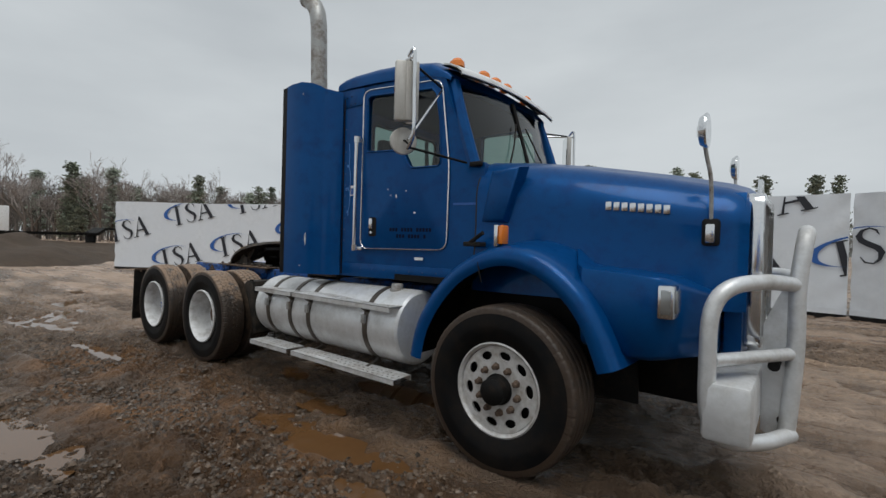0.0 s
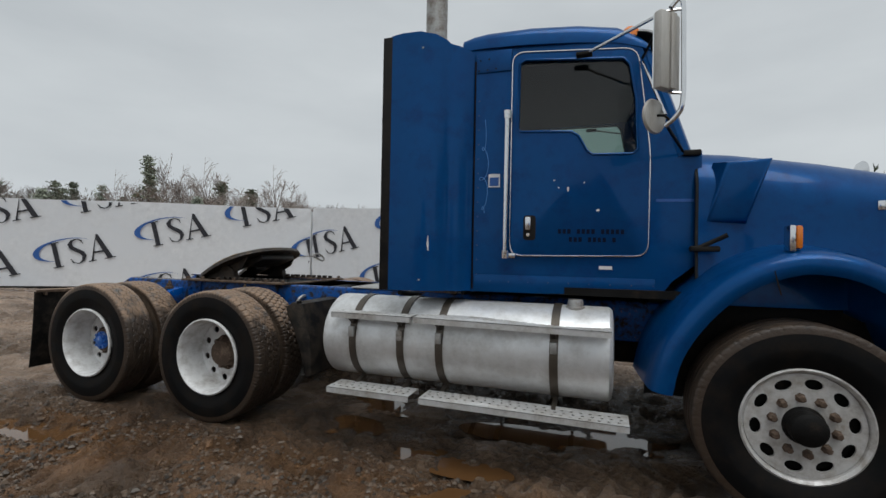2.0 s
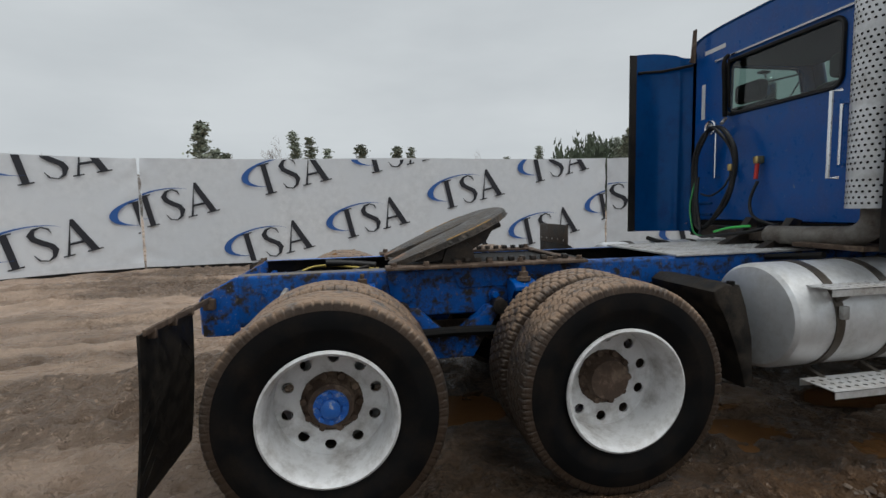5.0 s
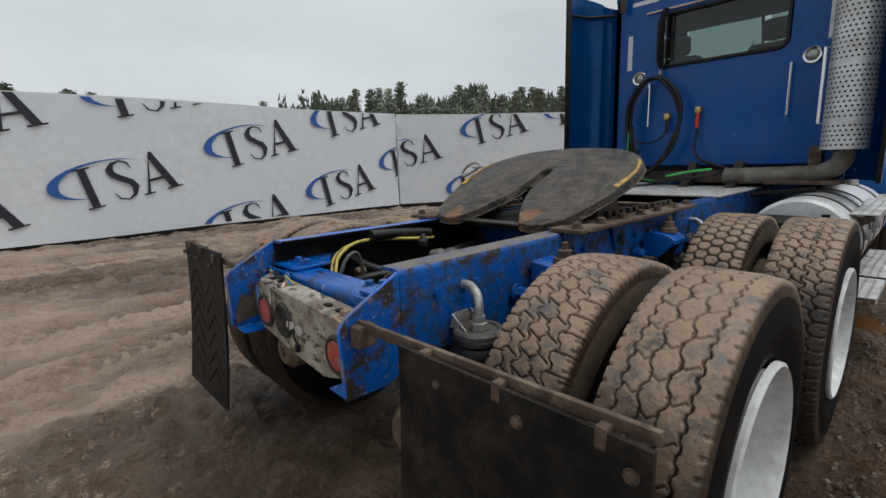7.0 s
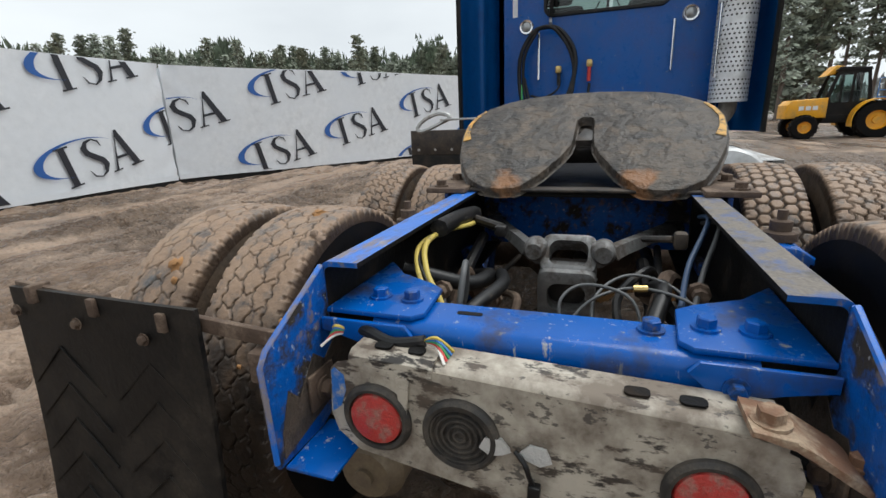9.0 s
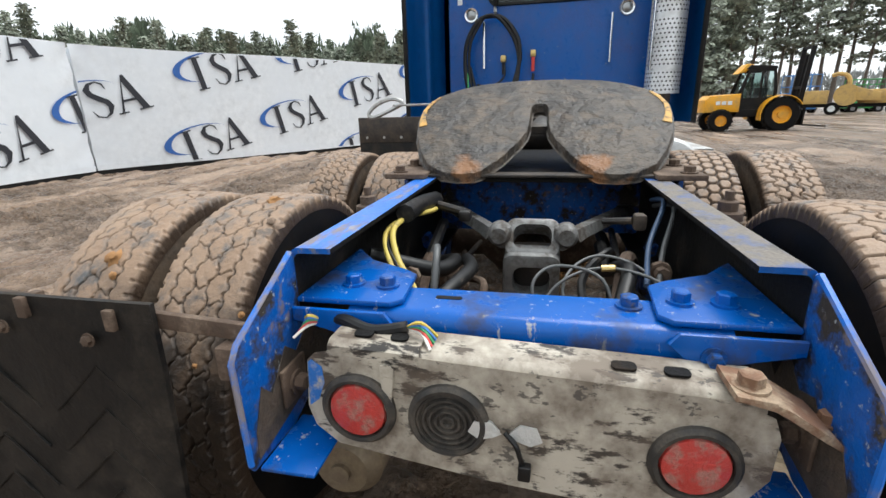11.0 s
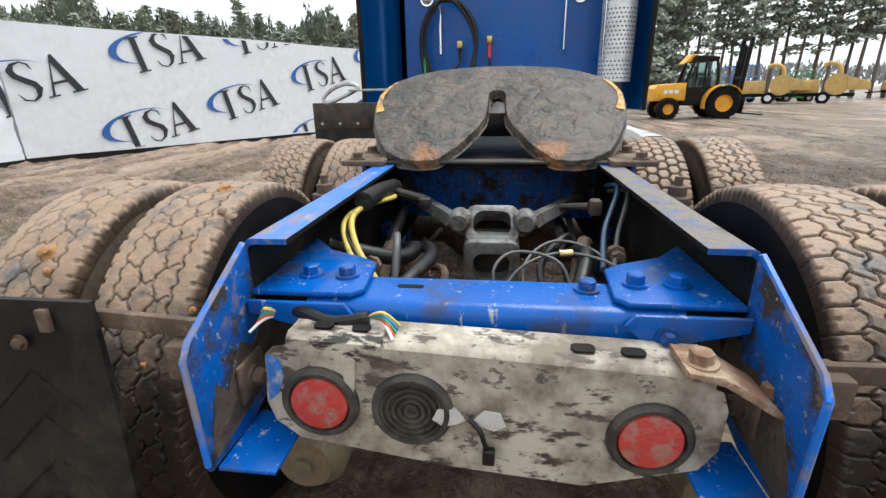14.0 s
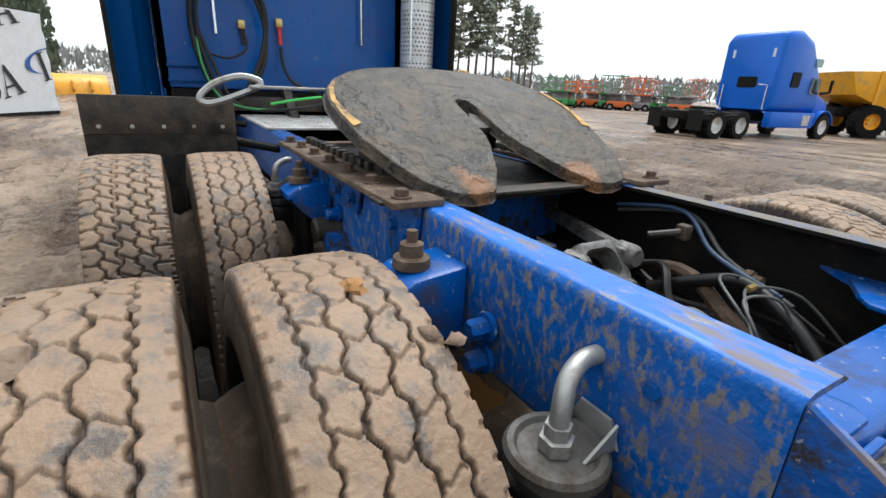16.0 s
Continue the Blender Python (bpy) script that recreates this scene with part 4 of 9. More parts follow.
for s in (1, -1):
    pts = [(-1.212, 0.415 * s), (-1.212, 0.235 * s), (-1.19, 0.215 * s), (-1.06, 0.225 * s), (-1.03, 0.26 * s), (-0.99, 0.35 * s), (-0.92, 0.40 * s), (-0.90, 0.415 * s)]
    bm = prism(B(), pts, "z", 0.872, 0.884, 0.004)
    pts = [(0.415 * s, 0.872), (0.24 * s, 0.872), (0.225 * s, 0.852), (0.25 * s, 0.828), (0.30 * s, 0.816), (0.35 * s, 0.838), (0.415 * s, 0.845)]
    prism(bm, pts, "x", -1.236, -1.2245, 0.004)
    part("gusset", bm, M_FRAME, cross)
    for by in (0.262, 0.332):
        bm = bolt(B(), (-1.137, by * s, 0.884), 0.016, 0.022)
        part("bolt", bm, M_FRAME, cross)
    bm = bolt(B(), (-1.236, 0.29 * s, 0.836), 0.013, -0.018, "x")
    part("bolt", bm, M_FRAMEDIRT, cross)
bm = bolt(B(), (-1.137, -0.180, 0.870), 0.016, 0.022)
part("bolt", bm, M_FRAMEDIRT, cross)
part("slot", prism(B(), rounded(-1.152, -1.138, 0.115, 0.165, 0.005), "z", 0.8695, 0.8712), M_DARK, cross)

# tail light bar
tilt = Matrix.Translation((-1.31, 0, 0.735)) @ Matrix.Rotation(radians(2.2), 4, "X")
pl = [(0.348, 0.068), (0.335, 0.082), (0.30, 0.092), (0.25, 0.096), (-0.30, 0.088), (-0.345, 0.07), (-0.357, 0.04), (-0.357, -0.03), (-0.335, -0.068), (-0.17, -0.122), (0.05, -0.112), (0.30, -0.085), (0.34, -0.055), (0.352, -0.02)]
bm = prism(B(), pl, "x", -0.006, 0.0, 0.003, m=tilt)
fold = [(-0.006, 0.078), (-0.005, 0.088), (0.002, 0.098), (0.012, 0.102), (0.075, 0.104), (0.075, 0.098), (0.012, 0.096), (0.004, 0.090), (0.0005, 0.078)]
prism(bm, fold, "y", -0.335, 0.27, m=tilt)
prism(bm, [(0.05, 0.0985), (0.012, 0.097), (-0.0065, 0.085), (-0.004, 0.10), (0.008, 0.108), (0.05, 0.108)], "y", 0.16, 0.315, 0.002, m=tilt)
box(bm, 0.0005, 0.05, -0.30, 0.28, -0.088, -0.082, 0.003, m=tilt)
M_GROMMET = mat("dusty_rubber", (0.022, 0.020, 0.018), 0.6, 0, 0.25, 20, 0.2, 120, 0.002, dirt=(0.085, 0.07, 0.055), amt=0.42, dscale=24, sharp=0.25)
bar = part("tail_light_bar", bm, M_BEIGE, truck, "beige painted light bar, badly chipped")
for ty, tz, r, lit in ((0.262, -0.010, 0.052, 1), (0.110, -0.008, 0.053, 0), (-0.258, -0.020, 0.052, 1)):
    c = tilt @ Vector((-0.006, ty, tz))
    ring = lathe(B(), [(r * 0.97, -0.004), (r * 1.0, -0.011), (r * 1.12, -0.012), (r * 1.24, -0.006), (r * 1.26, 0.0), (r * 0.97, 0.0)], "x", c, 32)
    g = part("grommet", ring, M_GROMMET, bar, "dusty black rubber light grommet")
    if lit:
        bm = lathe(B(), [(0, -0.013), (r * 0.5, -0.0125), (r * 0.9, -0.010), (r * 0.97, -0.002), (r * 0.97, 0.0)], "x", c, 32)
        part("lens", bm, M_RED, g, "faded red tail light lens")
    else:
        prof = [(0, -0.004)]
        for k in range(1, 6):
            prof += [(r * 0.19 * k - 0.0045, -0.003), (r * 0.19 * k - 0.002, -0.009), (r * 0.19 * k + 0.001, -0.009), (r * 0.19 * k + 0.003, -0.003)]
        bm = lathe(B(), prof, "x", c, 32)
        part("blank_plug", bm, M_GROMMET, g, "ribbed black rubber blanking plug")
for sy, sz, l in ((0.262, 0.109, 0.032), (0.200, 0.109, 0.030), (-0.150, 0.1045, 0.036), (-0.225, 0.1045, 0.036)):
    c = tilt @ Vector((0.03, sy, sz))
    bm = prism(B(), rounded(-0.012, 0.012, -l / 2, l / 2, 0.009), "z", 0.0, 0.0035, m=Matrix.Translation(c))
    part("slot", bm, M_DARK, bar)
bm = B()
tube(bm, smooth_path([tilt @ Vector(p) for p in ((-0.012, 0.018, -0.012), (-0.025, 0.0, -0.022), (-0.024, -0.008, -0.045), (-0.02, -0.014, -0.062))], 5), 0.0042, 6)
box(bm, -0.030, -0.014, -0.026, -0.006, -0.085, -0.058, 0.003, m=tilt)
part("pigtail", bm, M_GASKET, bar, "loose light pigtail with a plug")
M_FOIL = mat("crumpled_foil", (0.62, 0.62, 0.60), 0.3, 0.3, 0.15, 40, 0.8, 120, 0.004)
for turned in (1, -1):
    bm = prism(B(), [(0.018 + turned * u, v) for u, v in ((0.008, -0.012), (0.022, 0.004), (0.048, 0.002), (0.056, -0.016), (0.040, -0.026), (0.020, -0.020))], "x", -0.016, -0.0065, 0.002, m=tilt)
    part("foil_wing", bm, M_FOIL, bar, "crumpled silver foil scrap")
bm = prism(B(), [(0.205, -0.005), (0.200, 0.075), (0.208, 0.082), (0.222, 0.078), (0.214, -0.002)], "x", -0.0125, -0.0065, 0.001, m=tilt)
part("peeled_strip", bm, M_BEIGE, bar, "strip of paint film peeling beside the lamp")
M_BLUESMEAR = mat("blue_overspray", (0.02, 0.16, 0.52), 0.5, 0, 0.2, 20, 0.2, 60, dirt=(0.42, 0.38, 0.32), amt=0.42, dscale=40, sharp=0.2)
bm = prism(B(), [(0.349, 0.066), (0.343, 0.072), (0.325, 0.060), (0.322, 0.030), (0.334, -0.004), (0.351, -0.018)], "x", -0.0075, -0.0062, m=tilt)
part("blue_overspray", bm, M_BLUESMEAR, bar, "blue overspray on the end of the bar")
bent = [(-0.285, 0.842), (-0.335, 0.836), (-0.352, 0.822), (-0.405, 0.795), (-0.428, 0.772), (-0.428, 0.765), (-0.400, 0.786), (-0.350, 0.811), (-0.335, 0.826), (-0.285, 0.832)]
bm = prism(B(), bent, "x", -1.345, -1.262, 0.003)
bolt(bm, (-1.312, -0.312, 0.838), 0.017, 0.022)
bolt(bm, (-1.300, -0.418, 0.785), 0.011, 0.018)
M_BRACKET = mat("rust_orange_bracket", (0.20, 0.105, 0.06), 0.7, 0.1, 0.3, 14, 0.5, 70, 0.005, dirt=(0.34, 0.25, 0.17), amt=0.4, dscale=16)
part("bracket", bm, M_BRACKET, bar, "rusty bent mounting bracket")


# wheels
def tri(x):
    """A triangle wave from -1 to 1."""
    return 2 * np.abs(2 * (x - np.floor(x + 0.5))) - 1


def tread_mesh(R, half, kind, rows, depth, seed, turns=1150, cols=88, mud=1.0, coat=M_TREAD):
    """A worn tread under mud: narrow grooves in the running surface, lumps on it, notched shoulders."""
    a = np.linspace(0, 2 * math.pi, turns, endpoint=False) - math.pi / 2
    y = np.linspace(-half, half, cols)
    A, Y = np.meshgrid(a, y, indexing="ij")
    S = (A + math.pi / 2) * R
    pitch = 2 * math.pi * R / rows
    q = S / pitch
    ragged = 1 + 0.35 * fnoise(S, Y, seed + 7, 2, 45.0)
    away, thin = np.full_like(Y, 9.0), np.zeros_like(Y)
    line = lambda d, w: np.minimum(away, np.abs(d) / (w * ragged))
    step = lambda v: np.clip(2.4 * tri(v), -1, 1)
    if kind == "rib":
        for f in (-0.62, 0.62):
            away = line(Y - f * half - 0.0035 * step(q * 2), 0.0027)
        for f in (-0.21, 0.21):
            away = line(Y - f * half - 0.0065 * step(q + (0.5 if f > 0 else 0)), 0.0025)
        sipe = np.abs((q + 0.10 * tri(Y * 24) + np.where(np.abs(Y) < 0.21 * half, 0.5, 0.0) + 0.5) % 1 - 0.5) * pitch
        thin = 0.45 * np.clip((1.3 - sipe / (0.0024 * ragged)) * 2.2, 0, 1) * (np.abs(Y) < 0.60 * half)
    elif kind == "zed":
        for f, off in ((-0.60, 0.0), (-0.20, 0.5), (0.20, 0.0), (0.60, 0.5)):
            away = line(Y - f * half - 0.0078 * step(q + off), 0.0027)
        for lo, hi, slope, off in ((-1.1, -0.60, 0, 0), (-0.60, -0.20, 9, 0.3), (-0.20, 0.20, 9, 0.8), (0.20, 0.60, 9, 0.3), (0.60, 1.1, 0, 0.25)):
            cut = np.abs((q + off + slope * Y + 0.5) % 1 - 0.5) * pitch
            away = np.where((Y > lo * half) & (Y <= hi * half), np.minimum(away, cut / (0.0021 * ragged)), away)
    elif kind == "hex":
        near, second = np.full_like(Y, 9.0), np.full_like(Y, 9.0)
        for c, f in enumerate((-0.86, -0.43, 0.0, 0.43, 0.86)):
            d = np.hypot(((q + 0.5 * (c % 2) + 0.5) % 1 - 0.5) * pitch, Y - f * half)
            for e in (d, np.hypot(pitch - np.abs(((q + 0.5 * (c % 2) + 0.5) % 1 - 0.5) * pitch), Y - f * half)):
                second = np.minimum(second, np.maximum(near, e))
                near = np.minimum(near, e)
        away = np.minimum(away, (second - near) / 0.0085)
    else:
        for f in (-0.6, -0.2, 0.2, 0.6):
            away = line(Y - f * half - 0.0015 * tri(q * 2), 0.0060)
    cut = np.maximum(thin, np.clip((1.3 - away) * 2.2, 0, 1))
    fill = np.clip(0.25 + 1.6 * mud * fnoise(S * 1.0, Y * 1.4, seed, 3, 5.0), 0, 1) * min(1, mud)
    r = R - depth * cut * (1 - 0.45 * fill) - 0.009 * (np.abs(Y) / half) ** 4
    r += mud * (0.0010 * fnoise(S, Y, seed + 1, 3, 38.0) + 0.0030 * np.clip(fnoise(S, Y, seed + 2, 3, 12.0) - 0.15, 0, 1))
    notch = np.abs((q * 2 + 0.5) % 1 - 0.5) < 0.13
    r -= np.where(notch & (np.abs(Y) > 0.93 * half), 0.007, 0.0)
    groove = cut * (1 - 0.45 * fill)
    scar = 0.004 * fnoise(S[:, 0], S[:, 0] * 0, seed + 3, 2, 20.0)
    dark = np.clip(0.75 + fnoise(S[:, 0], S[:, 0] * 0, seed + 5, 2, 8.0), 0, 1)
    rings_r = [np.full(turns, R - 0.050), r[:, 0] - 0.016 - scar] + list(r.T) + [r[:, -1] - 0.016 - scar, np.full(turns, R - 0.050)]
    rings_y = [-half * 1.062, -half * 1.035] + list(y) + [half * 1.035, half * 1.062]
    rings_g = [np.ones(turns), 0.5 + 0.5 * dark] + list(groove.T) + [0.5 + 0.5 * dark, np.ones(turns)]
    co = np.stack([np.stack([np.cos(a) * rr, np.full(turns, yy), np.sin(a) * rr], -1) for rr, yy in zip(rings_r, rings_y)])
    m = len(rings_y)
    idx = np.arange(m * turns).reshape(m, turns)
    quads = np.stack([idx[:-1], np.roll(idx[:-1], -1, 1), np.roll(idx[1:], -1, 1), idx[1:]], -1).reshape(-1, 4)
    me = bpy.data.meshes.new("tread")
    me.vertices.add(m * turns)
    me.vertices.foreach_set("co", co.ravel())
    me.loops.add(quads.size)
    me.loops.foreach_set("vertex_index", quads.ravel())
    me.polygons.add(len(quads))
    me.polygons.foreach_set("loop_start", np.arange(0, quads.size, 4))
    me.polygons.foreach_set("use_smooth", np.ones(len(quads), bool))
    me.update()
    at = me.attributes.new("groove", "FLOAT", "POINT")
    at.data.foreach_set("value", np.stack(rings_g).ravel())
    me.materials.append(coat)
    return me


def carcass(R, half, rim_r, depth):
    prof = [(rim_r, -half * 0.78), (rim_r + 0.02, -half * 0.90), (rim_r + 0.10, -half * 1.06), (R - 0.12, -half * 1.07), (R - 0.05, -half * 1.00), (R - depth - 0.006, -half * 0.93)]
    prof += [(R - depth, h * half) for h in (-0.8, 0.0, 0.8)]
    prof += [(r, -h) for r, h in reversed(prof[:6])]
    return lathe(B(), prof, "y", (0, 0, 0), 64)


M_WALLMUD = mat("mud_smeared_sidewall", (0.10, 0.068, 0.044), 0.6, 0.0, 0.3, 8, 0.6, 50, 0.006, dirt=(0.016, 0.014, 0.013), amt=0.42, dscale=7, sharp=0.3)


def tyre_mesh(R, half, rim_r, depth):
    me = mesh_of("tyre", carcass(R, half, rim_r, depth), [M_TYRE, M_GROOVEGAP, M_WALLMUD], 50)
    for q in me.polygons:
        c = q.center
        if math.hypot(c.x, c.z) > R - depth - 0.012:
            q.material_index = 1
        elif c.y > 0.02 and math.hypot(c.x, c.z) > R - 0.16:
            q.material_index = 2
    return me


R_REAR, W_HALF = 0.515, 0.121
TYRE_REAR = tyre_mesh(R_REAR, W_HALF, 0.285, 0.016)
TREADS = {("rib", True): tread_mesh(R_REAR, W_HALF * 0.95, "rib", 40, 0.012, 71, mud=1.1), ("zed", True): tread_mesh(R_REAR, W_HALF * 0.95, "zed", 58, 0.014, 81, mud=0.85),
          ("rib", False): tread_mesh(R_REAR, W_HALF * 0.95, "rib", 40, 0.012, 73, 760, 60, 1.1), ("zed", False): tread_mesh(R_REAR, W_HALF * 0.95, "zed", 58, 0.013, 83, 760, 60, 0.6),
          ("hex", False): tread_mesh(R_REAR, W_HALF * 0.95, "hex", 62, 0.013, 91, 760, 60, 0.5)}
WEAR = {(True, -1, True): "rib", (True, -1, False): "zed", (True, 1, True): "rib", (True, 1, False): "rib", (False, -1, True): "zed", (False, -1, False): "hex", (False, 1, True): "zed", (False, 1, False): "rib"}


def disc_with_holes(bm, y, thick, r_in, r_out, n, r_mid, hole, slot=1.0):
    """A wheel disc with n hand holes."""
    holes = []
    for k in range(n):
        a = 2 * math.pi * (k + 0.5) / n
        c, s = math.cos(a), math.sin(a)
        ring = []
        for j in range(12):
            b = 2 * math.pi * j / 12
            u, v = hole * math.cos(b), hole * slot * math.sin(b)
            ring.append((c * (r_mid + u) - s * v, s * (r_mid + u) + c * v))
        holes.append(ring)
    outer = arc(0, 0, r_out, 0, 360 - 360 / 48, 47)
    inner = arc(0, 0, r_in, 0, 360 - 360 / 32, 31)
    return prism(bm, outer, "y", y, y + thick, holes=[inner] + holes)


# outward is -y in these meshes; rims of the rear duals are deep dishes
def rim_shell(depth_out, flange):
    return lathe(B(), [(0.298, depth_out), (0.298, depth_out - 0.012), (0.288, depth_out - 0.018), (0.276, depth_out - 0.008), (0.270, depth_out + 0.02),
                       (0.262, depth_out + 0.09), (0.255, depth_out + 0.20), (0.250, depth_out + 0.275), (0.262, depth_out + 0.285), (0.29, depth_out + 0.23), (0.30, depth_out + 0.2)], "y", (0, 0, 0), 56)


RIM_SHELL = mesh_of("rim", rim_shell(-0.115, 0), [M_RIM, M_GROOVEGAP], 40)
# barrel between the duals darkened: the gap's shade put into colour
for q in RIM_SHELL.polygons:
    q.material_index = 1 if q.center.y > 0.09 else 0
RIM_INNER = mesh_of("rim", rim_shell(-0.100, 0), M_RUST, 40)
RIM_DISC = mesh_of("disc", disc_with_holes(B(), 0.085, 0.012, 0.14, 0.256, 10, 0.207, 0.027), M_RIM, 30)


def hub_mesh():
    bm = lathe(B(), [(0.145, 0.04), (0.145, 0.02), (0.12, 0.015), (0.105, -0.01), (0.10, -0.05), (0.085, -0.055), (0.0, -0.055)], "y", (0, 0, 0), 28)
    for k in range(10):
        a = 2 * math.pi * k / 10
        lathe(bm, [(0, -0.012), (0.016, -0.012), (0.019, 0.006), (0.019, 0.02)], "y", (0.125 * math.cos(a), 0, 0.125 * math.sin(a)), 6)
    return bm


HUB = mesh_of("hub", hub_mesh(), M_RUST, 35)


def cap_mesh():
    bm = lathe(B(), [(0.078, -0.055), (0.078, -0.068), (0.045, -0.072), (0.042, -0.088), (0.028, -0.095), (0.0, -0.095)], "y", (0, 0, 0), 24)
    for k in range(8):
        a = 2 * math.pi * (k + 0.3) / 8
        lathe(bm, [(0, -0.086), (0.012, -0.086), (0.012, -0.066)], "y", (0.062 * math.cos(a), 0, 0.062 * math.sin(a)), 6)
    return bm


M_BLUECAP = mat("blue_hub_paint", (0.02, 0.13, 0.48), 0.4, 0, 0.2, 20, 0.2, 120, dirt=(0.45, 0.46, 0.48), amt=0.3, dscale=20, sharp=0.1)
CAP = mesh_of("axle_cap", cap_mesh(), M_BLUECAP, 35)
wheel_count = 0
for ax, capped in ((-0.675, True), (0.675, False)):
    for side in (-1, 1):
        for yy, outer in ((1.093, True), (0.774, False)):
            wheel = new("wheel", RIM_SHELL if outer else RIM_INNER)
            wheel.parent = truck
            wheel.location = (ax, side * yy, 0.455)
            turn = 0 if (side < 0) == outer else 180
            wheel.rotation_euler = (0, radians(9 * wheel_count - 32), radians(turn))
            tagged(wheel, "white dished rear truck wheel with muddy dual tyre" if outer else "rusty inner rear truck wheel with muddy dual tyre")
            part("tyre", TYRE_REAR, None, wheel, "black tyre with brown mud on its tread")
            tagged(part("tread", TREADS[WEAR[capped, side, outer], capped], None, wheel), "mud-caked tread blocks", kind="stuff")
            part("disc", RIM_DISC, None, wheel)
            if outer:
                part("hub", HUB, None, wheel, "rusty brown axle hub with lug nuts", at=(0, 0.075, 0))
                if capped:
                    part("axle_cap", CAP, None, wheel, "blue painted axle flange", at=(0, 0.075, 0))
            wheel_count += 1

# front wheels
R_FRONT, FW_HALF = 0.525, 0.155
TYRE_FRONT = tyre_mesh(R_FRONT, FW_HALF, 0.285, 0.012)
TREAD_FRONT = tread_mesh(R_FRONT, FW_HALF * 0.95, "straight", 60, 0.012, 95, 420, 40, 0.5, M_TREADDARK)


def front_rim():
    bm = lathe(B(), [(0.298, -0.12), (0.298, -0.132), (0.288, -0.138), (0.274, -0.125), (0.268, -0.09), (0.262, -0.06)], "y", (0, 0, 0), 56)
    disc_with_holes(bm, -0.11, 0.014, 0.085, 0.268, 10, 0.216, 0.027, 1.55)
    return bm


RIM_FRONT = mesh_of("rim", front_rim(), M_RIMALU, 35)


def front_hub():
    bm = lathe(B(), [(0.10, -0.10), (0.095, -0.125), (0.085, -0.135), (0.082, -0.19), (0.06, -0.205), (0.0, -0.208)], "y", (0, 0, 0), 28)
    return bm


HUB_FRONT = mesh_of("hub", front_hub(), M_DARK, 35)


NUT_FRONT = mesh_of("lug_nut", lathe(B(), [(0, -0.15), (0.012, -0.15), (0.018, -0.145), (0.02, -0.112), (0.026, -0.110)], "y", (0.142, 0, 0), 6), M_RUST, 35)
BACKING = mesh_of("brake_drum", lathe(B(), [(0.0, -0.05), (0.25, -0.05), (0.25, 0.1), (0, 0.1)], "y", (0, 0, 0), 28), M_DARK, 35)
for side in (-1, 1):
    wheel = new("front_wheel", RIM_FRONT)
    wheel.parent = truck
    wheel.location = (4.57, side * 1.065, 0.455)
    wheel.rotation_euler = (0, radians(11), radians(0 if side < 0 else 180))
    tagged(wheel, "aluminium front wheel with oval hand holes and a wide tyre")
    part("tyre", TYRE_FRONT, None, wheel, "black wide front tyre")
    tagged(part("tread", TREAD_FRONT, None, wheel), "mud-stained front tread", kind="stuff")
    part("hub", HUB_FRONT, None, wheel, "black greasy front hub")
    for k in range(10):
        nut = part("lug_nut", NUT_FRONT, None, wheel)
        nut.rotation_euler = (0, 2 * math.pi * k / 10, 0)
    part("brake_drum", BACKING, None, wheel)


